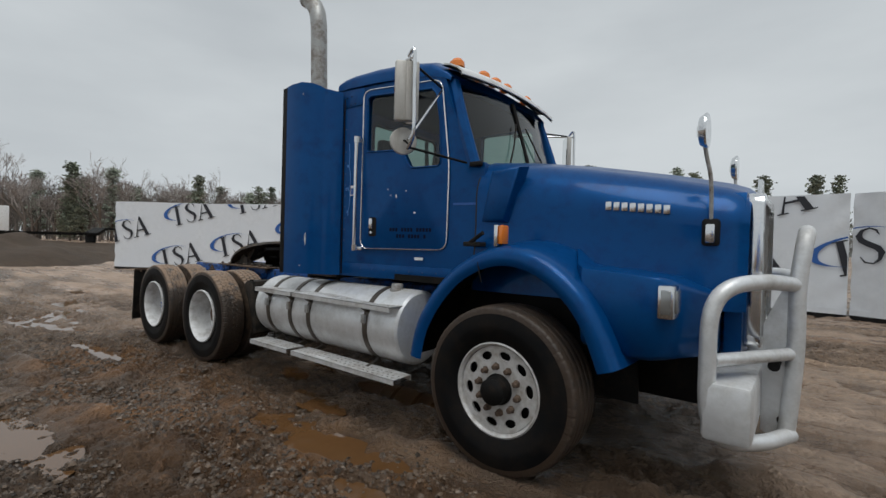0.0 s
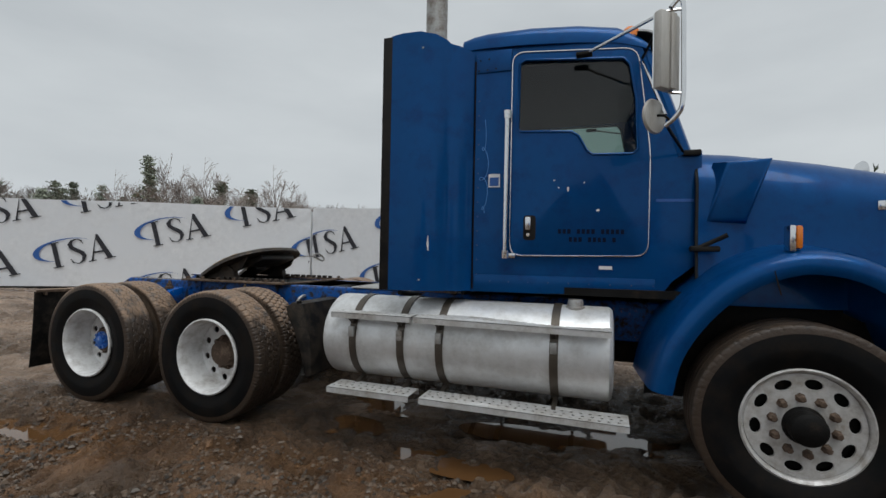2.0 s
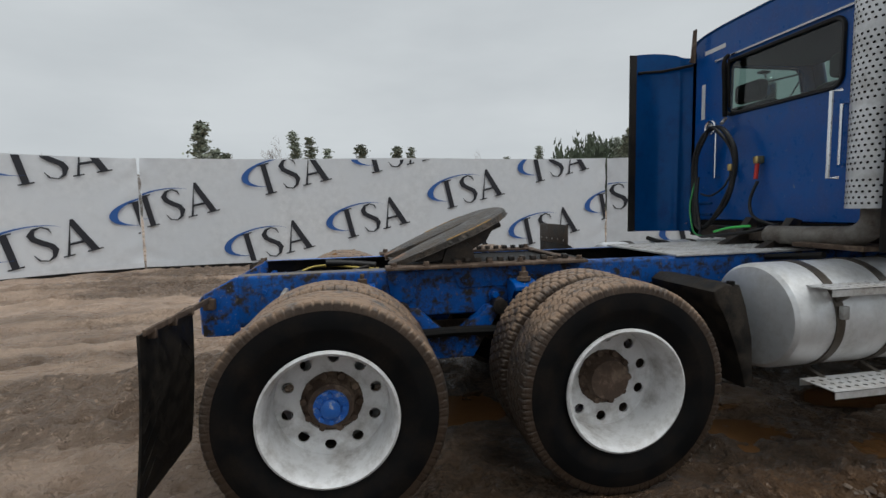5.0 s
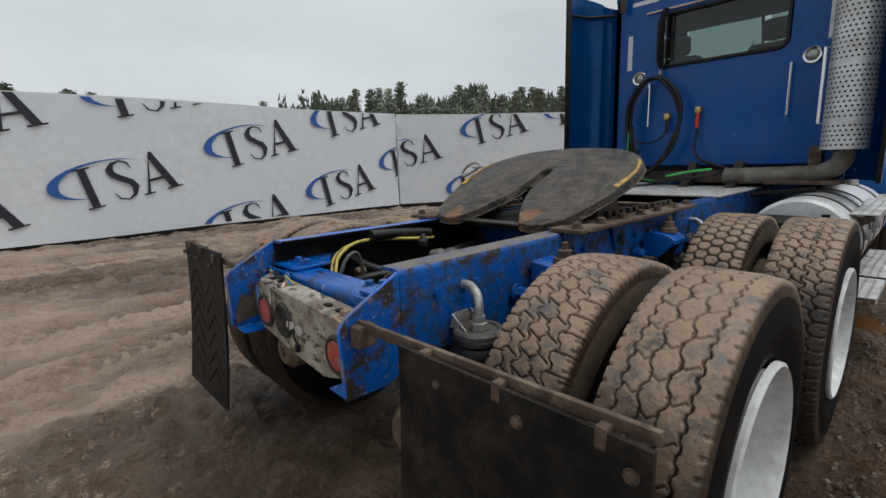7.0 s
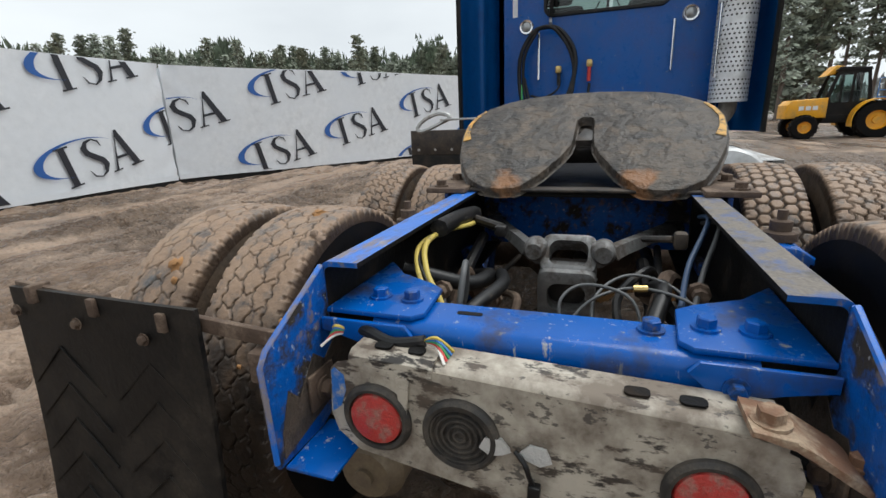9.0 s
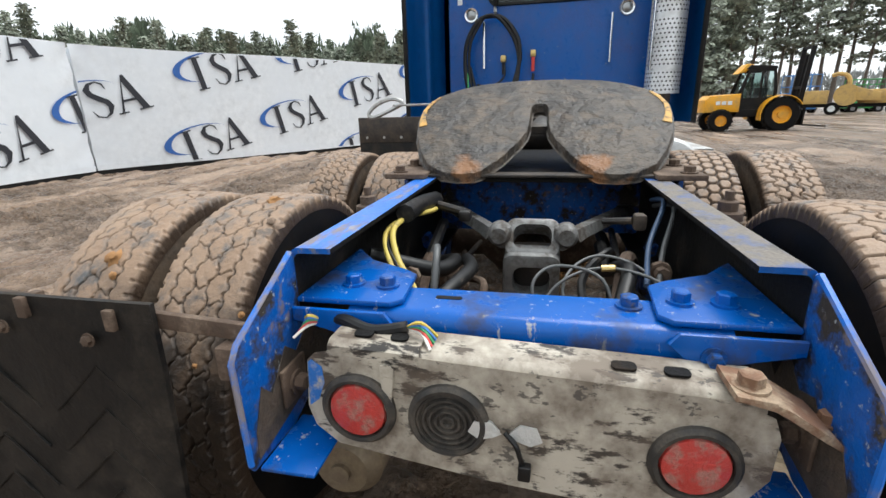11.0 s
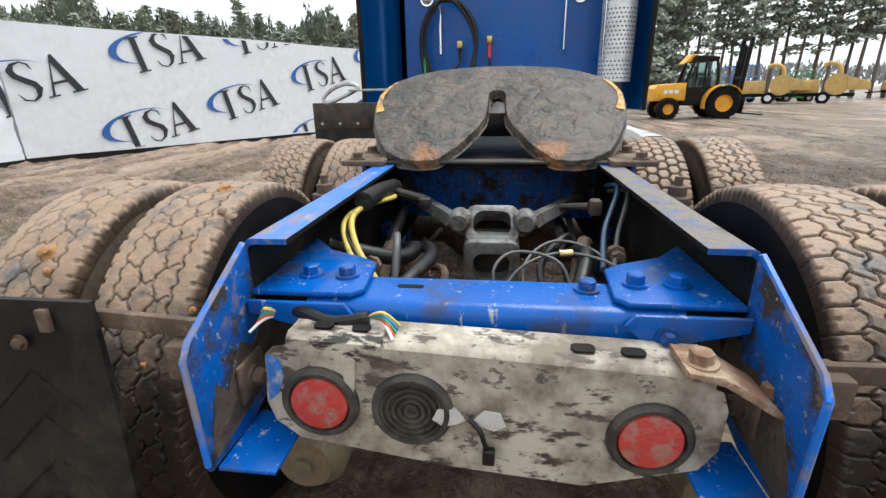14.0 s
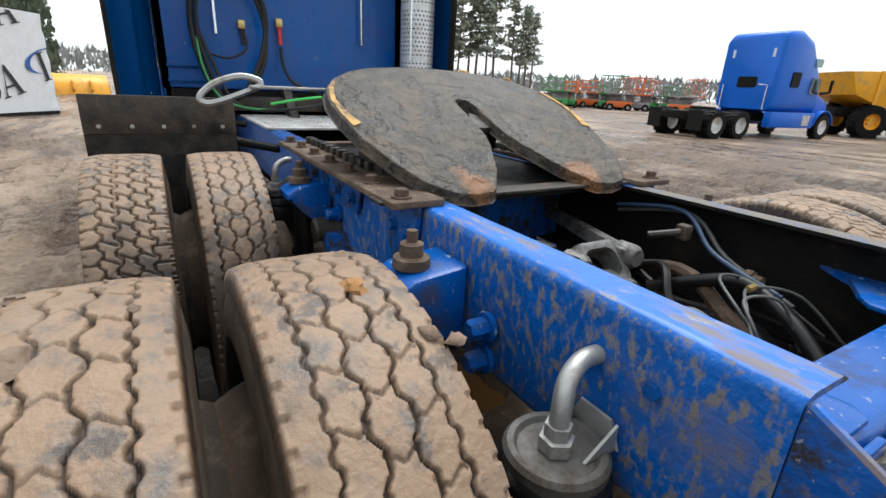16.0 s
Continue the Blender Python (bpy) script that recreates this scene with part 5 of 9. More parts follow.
# fuel tank with straps and steps
def tank(side):
    y, z, r, x0, x1 = 0.85 * side, 0.675, 0.298, 1.66, 3.66
    prof = [(0, x0), (r * 0.75, x0 + 0.004), (r * 0.93, x0 + 0.012), (r * 0.99, x0 + 0.03), (r, x0 + 0.055), (r, x1 - 0.055), (r * 0.99, x1 - 0.03), (r * 0.93, x1 - 0.012), (r * 0.75, x1 - 0.004), (0, x1)]
    t = part("fuel_tank", lathe(B(), prof, "x", (0, y, z), 56), M_ALU, truck, "cylindrical brushed aluminium fuel tank")
    for sx in (1.925, 2.29, 2.57, 3.31):
        bm = lathe(B(), [(r + 0.001, sx - 0.026), (r + 0.007, sx - 0.026), (r + 0.007, sx + 0.026), (r + 0.001, sx + 0.026)], "x", (0, y, z), 48, closed=True)
        part("strap", bm, M_STRAP, t, "dark steel tank strap")
        bm = box(B(), sx - 0.02, sx + 0.02, y + side * (r + 0.004), y + side * (r + 0.03), z + 0.03, z + 0.10, 0.004)
        part("strap_buckle", bm, M_STEEL, t)
        bm = prism(B(), [(side * 1.02, 0.845), (side * 1.19, 0.845), (side * 1.19, 0.83), (side * 1.12, 0.78), (side * 1.10, 0.80)], "x", sx - 0.012, sx + 0.012)
        part("step_bracket", bm, M_STRAP, t)
        bm = prism(B(), [(side * 0.98, 0.40), (side * 1.0, 0.385), (side * 1.2, 0.335), (side * 1.2, 0.32), (side * 0.95, 0.36)], "x", sx - 0.014, sx + 0.014)
        part("step_bracket", bm, M_STRAP, t)
    for x0, x1, z, ya, yb, drop in ((1.79, 2.385, 0.85, 1.03, 1.215, 0.0), (2.41, 3.64, 0.85, 1.03, 1.215, 0.012), (1.79, 2.40, 0.338, 1.06, 1.255, 0.0), (2.475, 3.74, 0.338, 1.06, 1.255, 0.014)):
        holes, rng = [], random.Random(3)
        n = int((x1 - x0) / 0.055)
        for i in range(n):
            for j, fy in enumerate((0.25, 0.5, 0.75)):
                cx, cy = x0 + (i + 0.5 + 0.25 * (j % 2)) * (x1 - x0) / (n + 0.5), side * (ya + (yb - ya) * fy)
                holes.append([(cx + 0.013 * math.cos(k * 1.0472), cy + 0.013 * math.sin(k * 1.0472)) for k in range(6)])
        bm = prism(B(), [(x0, side * ya), (x1, side * ya), (x1, side * yb), (x0, side * yb)], "z", z + 0.022, z + 0.027, holes=holes)
        edge = sorted((side * yb, side * (yb - 0.005)))
        box(bm, x0, x1, *edge, z - 0.012, z + 0.026)
        edge = sorted((side * ya, side * (ya + 0.005)))
        box(bm, x0, x1, *edge, z - 0.012, z + 0.026)
        for v in bm.verts:
            v.co.z += 0.010 * math.sin((v.co.x - x0) / (x1 - x0) * math.pi * 2.0) * (1 if drop else 0) - drop * max(0, (v.co.x - x0 - 0.6 * (x1 - x0)))
        part("step", bm, M_ALUDIRTY, t, "perforated aluminium step, slightly bent")
    bm = lathe(B(), [(0, 0.06), (0.045, 0.06), (0.05, 0.045), (0.05, 0.02), (0.06, 0.015), (0.06, -0.03)], "z", (3.42, 0.90 * side, 0.955), 20)
    part("filler_cap", bm, M_STEEL, t, "worn steel filler cap")
    bm = tube(B(), [(2.15, y, 1.0), (2.15, 0.46 * side, 0.95)], 0.02, 8)
    part("hanger", bm, M_DARK, t)


tank(-1), tank(1)

# cab
YC = 0.915
CAB_BACK, CAB_BOT = 2.64, 1.04
win_side = [(3.028, 2.155), (3.043, 2.13), (3.375, 2.12), (3.42, 2.09), (3.475, 1.99), (3.51, 1.965), (3.755, 1.965), (3.785, 1.99), (3.77, 2.32), (3.73, 2.54), (3.69, 2.585), (3.07, 2.612), (3.033, 2.587)]
cab_side = [(CAB_BACK, CAB_BOT), (3.92, CAB_BOT), (4.0, 1.15), (4.16, 1.28), (4.16, 1.97), (4.02, 1.99), (3.80, 2.655), (3.70, 2.71), (CAB_BACK, 2.725)]
for side in (-1, 1):
    bm = prism(B(), cab_side, "y", side * (YC - 0.045), side * YC, holes=[win_side])
    wall = part("cab_side", bm, M_BLUE, truck, "dark blue painted cab side")
    door = round_corners([(2.985, 1.292), (3.855, 1.305), (3.86, 1.97), (3.775, 2.645), (2.985, 2.67)], 0.085)
    bm = prism(B(), door, "y", side * (YC + 0.001), side * (YC + 0.012), 0.004, holes=[win_side])
    d = part("door", bm, M_BLUE, wall, "blue cab door with stepped window")
    ring = [(x, side * (YC + 0.014), z) for x, z in door]
    part("chrome_trim", tube(B(), ring, 0.0055, 6, True), M_CHROME, wall, "chrome door surround")
    ring = [(x, side * (YC + 0.013), z) for x, z in win_side]
    part("window_rim", tube(B(), ring, 0.008, 6, True), M_BLUE, wall)
    bm = box(B(), 2.735, 2.975, min(side * (YC + 0.0005), side * (YC + 0.005)), max(side * (YC + 0.0005), side * (YC + 0.005)), 2.555, 2.70, 0.002)
    panel = part("upper_panel", bm, M_BLUE, wall, "bolted blue corner panel")
    for bx, bz in ((2.75, 2.57), (2.81, 2.57), (2.87, 2.575), (2.76, 2.64), (2.82, 2.645)):
        part("bolt", disc(B(), (bx, side * (YC + 0.005) - (0.004 if side < 0 else 0), bz), 0.006, 0.004, "y", 8), M_DARK, panel)
    for k in range(13):
        part("rivet", disc(B(), (2.755, side * (YC + 0.0005) - (0.004 if side < 0 else 0), 1.16 + k * 0.10), 0.006, 0.004, "y", 8), M_BLUEDUSTY, wall)
    for k in range(9):
        part("rivet", disc(B(), (2.85 + k * 0.13, side * (YC + 0.0005) - (0.004 if side < 0 else 0), 1.115), 0.005, 0.004, "y", 8), M_BLUEDUSTY, wall)
    bm = box(B(), 2.74, 3.90, min(side * (YC + 0.0005), side * (YC + 0.004)), max(side * (YC + 0.0005), side * (YC + 0.004)), 1.045, 1.16, 0.002)
    part("sill_panel", bm, M_BLUE, wall, "blue sill panel")
    bm = tube(B(), [(2.725, side * (YC + 0.001), 1.06), (2.725, side * (YC + 0.001), 2.64)], 0.006, 6)
    part("seam_line", bm, M_DARK, wall, "dark panel seam")
    bm = B()
    bm.faces.new(verts_of(bm, [(x, side * (YC - 0.01), z) for x, z in win_side]))
    pane = part("window_pane", bm, M_GLASS, wall, "tinted side window glass", smooth=0)
    pane.visible_shadow = False
    bm = prism(B(), rounded(3.075, 3.155, 1.40, 1.565, 0.02), "y", side * (YC + 0.012), side * (YC + 0.016))
    part("handle_recess", bm, M_BLACK, wall)
    bm = box(B(), 3.088, 3.125, side * (YC + 0.016) if side > 0 else -(YC + 0.035), side * (YC + 0.035) if side > 0 else -(YC + 0.016), 1.465, 1.555, 0.006)
    disc(bm, (3.107, side * (YC + 0.014) - (0.012 if side < 0 else 0), 1.435), 0.012, 0.012, "y", 12)
    part("door_handle", bm, M_CHROME, wall, "chrome door handle")
    bm = tube(B(), smooth_path([(2.965, side * (YC + 0.01), 2.235), (2.965, side * (YC + 0.065), 2.235), (2.965, side * (YC + 0.065), 1.30), (2.965, side * (YC + 0.01), 1.30)], 1), 0.017, 12)
    for gz in (2.235, 1.30):
        lathe(bm, [(0, -0.03), (0.026, -0.026), (0.028, 0.026), (0, 0.03)], "z", (2.965, side * (YC + 0.06), gz), 12)
    box(bm, 2.955, 3.03, side * (YC + 0.03) - 0.02, side * (YC + 0.03) + 0.02, 1.275, 1.31, 0.006)
    part("grab_handle", bm, M_CHROME, wall, "vertical chrome grab handle")
    for k in range(13):
        part("rivet", disc(B(), (2.70, side * YC - (0.004 if side < 0 else 0), 1.12 + k * 0.115), 0.006, 0.004, "y", 8), M_BLUEDUSTY, wall)
    bm = B()
    box(bm, 3.56, 3.64, side * (YC + 0.012) if side > 0 else -(YC + 0.016), side * (YC + 0.016) if side > 0 else -(YC + 0.012), 1.215, 1.237)
    part("small_label", bm, M_WHITE, wall, "small white label")

# chips and marks that only the passenger side shows
M_DOORPRINT = mat("dark_door_print", (0.0015, 0.006, 0.025), 0.5, 0, 0.1, 3, 0.0, spec=0.1)
wall_r = [o for o in truck.children if o.name.startswith("cab_side")][0]
rng = random.Random(8)
for cx, cz, w, h in ((3.36, 1.74, 0.02, 0.05), (3.30, 1.75, 0.015, 0.015), (3.27, 1.80, 0.018, 0.012), (3.46, 1.78, 0.018, 0.015), (3.55, 1.60, 0.045, 0.02)):
    bm = B()
    bm.faces.new(verts_of(bm, [(cx + w * rng.uniform(0.5, 1) * math.cos(a) * 0.45, -(YC + 0.0135), cz + h * rng.uniform(0.5, 1) * math.sin(a) * 0.45) for a in np.linspace(0, 5.6, 8)]))
    part("paint_chip", bm, M_WHITE, wall_r, "bare chip in the door paint", smooth=0)
for z0, n, xs in ((1.445, 14, 3.30), (1.392, 10, 3.37)):
    for k in range(n):
        if k not in (3, 8):
            part("lettering_bar", box(B(), xs + k * 0.03, xs + k * 0.03 + 0.02, -(YC + 0.0145), -(YC + 0.012), z0, z0 + 0.03), M_DOORPRINT, wall_r, "faint dark lettering bar", smooth=0)
bm = box(B(), 2.83, 2.91, -(YC + 0.003), -(YC - 0.001), 1.76, 1.85)
part("sticker", bm, M_WHITE, wall_r, "white and blue paper sticker")
bm = box(B(), 2.838, 2.902, -(YC + 0.005), -(YC + 0.003), 1.768, 1.826)
part("sticker_print", bm, M_LOGOBLUE, wall_r)
M_CHALK = mat("blue_marker", (0.08, 0.27, 0.62), 0.6)
bm = tube(B(), smooth_path([(2.80 + 0.035 * math.sin(a * 2.3) * (1 - abs(a - 4.5) / 5), -(YC + 0.003), 2.18 - a * 0.075 + 0.05 * math.cos(a * 2.3)) for a in np.linspace(0, 8.5, 40)], 3), 0.0028, 4)
part("marker_scrawl", bm, M_CHALK, wall_r, "scribbled blue marker line")
bm = box(B(), 3.90, 4.12, -(YC + 0.003), -(YC - 0.001), 1.655, 1.672)
part("pinstripe", bm, M_LOGOBLUE, wall_r)

# cab back, roof, front and floor
win_back = rounded(-0.50, 0.50, 2.07, 2.52, 0.07, 5)
back_out = [(-0.915, 1.16), (0.915, 1.16), (0.915, 2.72), (0.885, 2.785), (0.80, 2.82), (0.5, 2.845), (-0.5, 2.845), (-0.80, 2.82), (-0.885, 2.785), (-0.915, 2.72)]
bm = prism(B(), back_out, "x", CAB_BACK, CAB_BACK + 0.045, holes=[win_back])
cab_back = part("cab_back", bm, M_BLUEBACKLIT, truck, "blue cab back wall with wide window")
part("window_seal", tube(B(), [(CAB_BACK - 0.006, y, z) for y, z in win_back], 0.016, 6, True), M_GASKET, cab_back, "black window seal")
bm = B()
bm.faces.new(verts_of(bm, [(CAB_BACK + 0.01, y, z) for y, z in win_back]))
pane = part("window_pane", bm, M_GLASS, cab_back, "tinted back window glass", smooth=0)
pane.visible_shadow = False
for s, z in ((1, 1.995), (-1, 1.98)):
    c = (CAB_BACK, 0.665 * s, z)
    ring = lathe(B(), [(0.062, 0), (0.066, -0.012), (0.058, -0.022), (0.045, -0.018), (0.045, 0)], "x", c, 28)
    lamp = part("work_lamp", ring, M_CHROME, cab_back, "round work lamp with chrome ring")
    part("lens", lathe(B(), [(0, -0.02), (0.03, -0.018), (0.046, -0.008), (0.046, 0)], "x", c, 24), M_LENS, lamp, "clear lamp lens")
    zt = 1.94 if s < 0 else 1.93
    bm = tube(B(), [(CAB_BACK, 0.545 * s, zt), (CAB_BACK - 0.05, 0.545 * s, zt), (CAB_BACK - 0.05, 0.545 * s, zt - 0.39), (CAB_BACK, 0.545 * s, zt - 0.39)], 0.011, 8)
    part("grab_handle", bm, M_CHROME, cab_back, "slim chrome grab handle")
    bm = box(B(), CAB_BACK - 0.003, CAB_BACK + 0.001, 0.768 * s - 0.022, 0.768 * s + 0.022, 2.085, 2.40)
    part("reflective_strip", bm, M_WHITE, cab_back, "white reflective strip")
    bm = box(B(), CAB_BACK - 0.003, CAB_BACK + 0.001, min(0.52 * s, 0.76 * s), max(0.52 * s, 0.76 * s), 2.655, 2.69)
    part("reflective_strip", bm, M_WHITE, cab_back, "white reflective strip")
bm = tube(B(), [(CAB_BACK - 0.012, -0.60, 2.565), (CAB_BACK - 0.012, 0.62, 2.565)], 0.012, 6)
part("drip_rail", bm, M_CHROME, cab_back, "bright drip rail over the window")
bm = B()
for yy in (-0.86, -0.72, 0.72, 0.86):
    for k in range(12):
        disc(bm, (CAB_BACK - 0.003, yy, 1.22 + k * 0.11), 0.006, 0.004, "x", 8)
for k in range(10):
    disc(bm, (CAB_BACK - 0.003, -0.45 + 0.1 * k, 1.98), 0.005, 0.004, "x", 8)
part("rivets", bm, M_BLUEDUSTY, cab_back)
bm = box(B(), CAB_BACK - 0.02, CAB_BACK + 0.0, 0.62, 0.88, 1.20, 1.225, 0.005)
box(bm, CAB_BACK - 0.02, CAB_BACK, 0.62, 0.88, 1.30, 1.325, 0.005)
part("stiffener", bm, M_BLUE, cab_back)

roof_rows = []
for x, top, edge in ((CAB_BACK - 0.01, 2.855, 2.72), (2.70, 2.885, 2.722), (2.8, 2.90, 2.724), (3.1, 2.91, 2.72), (3.4, 2.90, 2.71), (3.65, 2.86, 2.69), (3.80, 2.76, 2.65), (3.85, 2.69, 2.63)):
    row = []
    for k in range(25):
        a = math.pi * k / 24
        yy, zz = math.cos(a), math.sin(a)
        row.append((x, (YC + 0.006) * math.copysign(abs(yy) ** 0.45, yy), edge + (top - edge) * abs(zz) ** 0.5))
    roof_rows.append(row)
roof = part("cab_roof", sheet(B(), roof_rows, 0.02), M_BLUE, truck, "rounded blue cab roof", smooth=60)
for k, yy in enumerate((-0.66, -0.22, 0.0, 0.22, 0.66)):
    bm = lathe(B(), [(0, 0.075), (0.035, 0.07), (0.06, 0.045), (0.065, 0.0)], "z", (3.74, yy, 2.815 if abs(yy) > 0.5 else 2.83), 16)
    part("marker_lamp", bm, M_AMBER, roof, "amber roof marker lamp")
bm = box(B(), CAB_BACK, 4.1, -0.86, 0.86, CAB_BOT, CAB_BOT + 0.05)
part("cab_floor", bm, M_DARK, truck)
bm = box(B(), CAB_BACK + 0.05, 3.80, -0.86, 0.86, 2.60, 2.625, 0.008)
part("headliner", bm, M_INTERIOR, truck, "dark headliner")
bm = box(B(), CAB_BACK + 0.05, CAB_BACK + 0.055, -0.86, 0.86, 1.2, 2.05)
part("inner_back", bm, M_INTERIOR, truck, "dark interior lining")
bm = box(B(), CAB_BACK, CAB_BACK + 0.02, -0.90, 0.90, CAB_BOT - 0.03, 1.17)
part("cab_sill", bm, M_DARK, truck)

# windscreen, pillars and visor
fr = [(-0.82, 0.0), (0.82, 0.0), (0.74, 0.66), (-0.74, 0.66)]


def screen(u, v, off=0.0):
    """A point of the raked windscreen: across, and up along the slope."""
    k = v / 0.66
    bow = 0.10 * (1 - (u / 0.9) ** 2)
    return (4.03 - 0.20 * k + bow + off, u, 1.99 + 0.64 * k)


for a, b in ((-0.85, -0.02), (0.02, 0.85)):
    rows = [[screen(a + (b - a) * i / 8 * (1 - 0.08 * j / 6), 0.66 * j / 6) for i in range(9)] for j in range(7)]
    p = part("windscreen", sheet(B(), rows, 0.0), M_GLASS, truck, "tinted windscreen half", smooth=60)
    p.visible_shadow = False
bm = tube(B(), [screen(0, 0.66 * j / 6, 0.005) for j in range(7)], 0.018, 6)
part("centre_post", bm, M_BLACK, truck)
for s in (-1, 1):
    bm = tube(B(), [(4.06, 0.885 * s, 1.95), (3.94, 0.875 * s, 2.3), (3.82, 0.83 * s, 2.64)], 0.05, 8)
    part("pillar", bm, M_BLUE, truck, "blue windscreen pillar")
    bm = tube(B(), [screen(0.42 * s, 0.02, 0.03), screen(0.25 * s, 0.22, 0.03), screen(0.10 * s, 0.44, 0.03)], 0.008, 6)
    part("wiper", bm, M_BLACK, truck, "black wiper arm")
rows = [[screen(-0.86 + 1.72 * i / 12, 0.66, -0.01) for i in range(13)], [screen(-0.83 + 1.66 * i / 12, 0.74, -0.02) for i in range(13)]]
part("screen_header", sheet(B(), rows, 0.03), M_BLUE, truck)
rows = []
for dx, z in ((0, 2.80), (0.06, 2.79), (0.12, 2.76), (0.17, 2.72), (0.175, 2.69)):
    rows.append([(3.78 + dx + 0.035 * (1 - (u / 0.92) ** 2), u, z + 0.005 - 0.035 * (u / 0.92) ** 2) for u in np.linspace(-0.92, 0.92, 17)])
part("sun_visor", sheet(B(), rows, -0.012), M_WHITE, truck, "white outside sun visor with dark underside", smooth=60)
rows = [[(x - 0.012, y, z - 0.014) for x, y, z in row] for row in rows]
part("visor_underside", sheet(B(), rows, -0.004), M_BLACK, truck, smooth=60)
bm = box(B(), 3.95, 4.10, -0.85, 0.85, 1.93, 1.99, 0.02)
part("cowl_top", bm, M_BLUE, truck)
bm = box(B(), 3.93, 3.96, -0.86, 0.86, 1.05, 1.96)
part("firewall", bm, M_INTERIOR, truck)
bm = box(B(), 3.60, 3.93, -0.86, 0.86, 1.55, 1.98, 0.06)
part("dashboard", bm, M_INTERIOR, truck, "dark dashboard")
ring = [(3.50 + 0.08 * math.sin(a), 0.42 + 0.22 * math.cos(a), 1.93 + 0.2 * math.sin(a)) for a in np.linspace(0, 2 * math.pi, 24, endpoint=False)]
bm = tube(B(), ring, 0.015, 6, True)
tube(bm, [(3.50, 0.42, 1.93), (3.75, 0.42, 1.8)], 0.03, 8)
part("steering_wheel", bm, M_INTERIOR, truck, "black steering wheel")
for yy in (-0.42, 0.42):
    bm = box(B(), 2.85, 3.35, yy - 0.25, yy + 0.25, 1.40, 1.58, 0.05)
    box(bm, 2.76, 2.90, yy - 0.24, yy + 0.24, 1.55, 2.16, 0.05)
    box(bm, 2.76, 2.86, yy - 0.14, yy + 0.14, 2.17, 2.34, 0.04)
    part("seat", bm, M_INTERIOR, truck, "dark cab seat")

# the cab narrows towards the windscreen
NARROWS = ("cab_roof", "headliner", "windscreen", "centre_post", "pillar", "wiper", "screen_header", "sun_visor", "visor_underside", "cowl_top", "firewall", "dashboard", "cab_side")
for ob in [o for o in truck.children if o.name.split(".")[0] in NARROWS]:
    for piece in (ob, *ob.children_recursive):
        for v in piece.data.vertices:
            if v.co.x > 2.95:
                v.co.y *= 1 - 0.130 * (v.co.x - 2.95)
        piece.data.update()

# side fairings behind the cab
for side in (-1, 1):
    rows = []
    prof = [(2.20, 1.165), (2.28, 1.165), (2.40, 1.15), (2.50, 1.11), (2.56, 1.06), (2.575, 1.035), (2.60, 1.03), (2.64, 1.015), (2.69, 0.965), (2.715, 0.93)]
    top = [2.775, 2.785, 2.79, 2.775, 2.75, 2.735, 2.725, 2.715, 2.70, 2.69]
    rows = [[(x, side * y, 1.045 + (tz - 1.045) * k / 10) for (x, y), tz in zip(prof, top)] for k in range(11)]
    f = part("side_fairing", sheet(B(), rows, 0.006 * side), M_BLUE, truck, "blue cab side fairing with pressed groove", smooth=60)
    bm = box(B(), 2.135, 2.205, min(side * 1.15, side * 1.172), max(side * 1.15, side * 1.172), 1.045, 2.77, 0.004)
    part("edge_rubber", bm, M_BLACK, f, "black rubber trailing edge")
    for z in (1.12, 2.68):
        for (x, y) in ((2.26, 1.166), (2.42, 1.148), (2.66, 0.99)):
            part("rivet", disc(B(), (x, side * y - (0.004 if side < 0 else -0.0), z), 0.007, 0.004, "y", 8), M_STEEL, f)
    if side < 0:
        bm = prism(B(), [(2.465, 1.36), (2.475, 1.42), (2.48, 1.35), (2.477, 1.31)], "y", -1.137, -1.131)
        part("paint_scratch", bm, M_WHITE, f)
    bm = tube(B(), [(2.22, side * 1.15, 2.60), (2.45, side * 1.1, 2.61), (2.64, side * 0.92, 2.62)], 0.014, 6)
    part("fairing_strut", bm, M_BLACK, f)
bm = prism(B(), [(0.80, 2.60), (0.86, 2.62), (0.83, 2.90), (0.79, 2.90)], "x", 2.56, 2.575, 0.003)
part("antenna_bracket", bm, M_RUST, truck, "rusty upright bracket")

# exhaust: perforated muffler shield, elbow and stack
mx, my = 2.37, -0.945
bm = B()
shield = 0.135
rows_z = np.linspace(1.27, 2.66, 43)
verts = [[(mx + shield * math.cos(2 * math.pi * (k + 0.0) / 40), my + shield * math.sin(2 * math.pi * k / 40), z) for k in range(40)] for z in rows_z]
muf = part("muffler_shield", rings(bm, verts, False), M_ALU, truck, "perforated stainless muffler shield")
bm = B()
for j in range(42):
    if j in (5, 17, 30):
        continue
    z = 1.30 + j * 0.032
    for k in range(28):
        a = 2 * math.pi * (k + 0.5 * (j % 2)) / 28
        if abs(((a - math.radians(200) + math.pi) % (2 * math.pi)) - math.pi) > 2.0:
            continue
        d, u = Vector((math.cos(a), math.sin(a), 0)), Vector((-math.sin(a), math.cos(a), 0))
        c = Vector((mx, my, z)) + d * (shield + 0.0012)
        bm.faces.new(verts_of(bm, [c + u * (0.0078 * math.cos(b)) + Vector((0, 0, 0.0078 * math.sin(b))) for b in np.linspace(0, 5.236, 6)]))
tagged(part("perforation", bm, M_DARK, muf, smooth=0), kind="stuff")
bm = tube(B(), [(mx - 0.13, my + 0.11, 1.95), (mx - 0.17, my + 0.14, 1.95), (mx - 0.17, my + 0.14, 1.45), (mx - 0.13, my + 0.11, 1.45)], 0.011, 8)
part("grab_handle", bm, M_CHROME, muf, "grab handle on the shield")
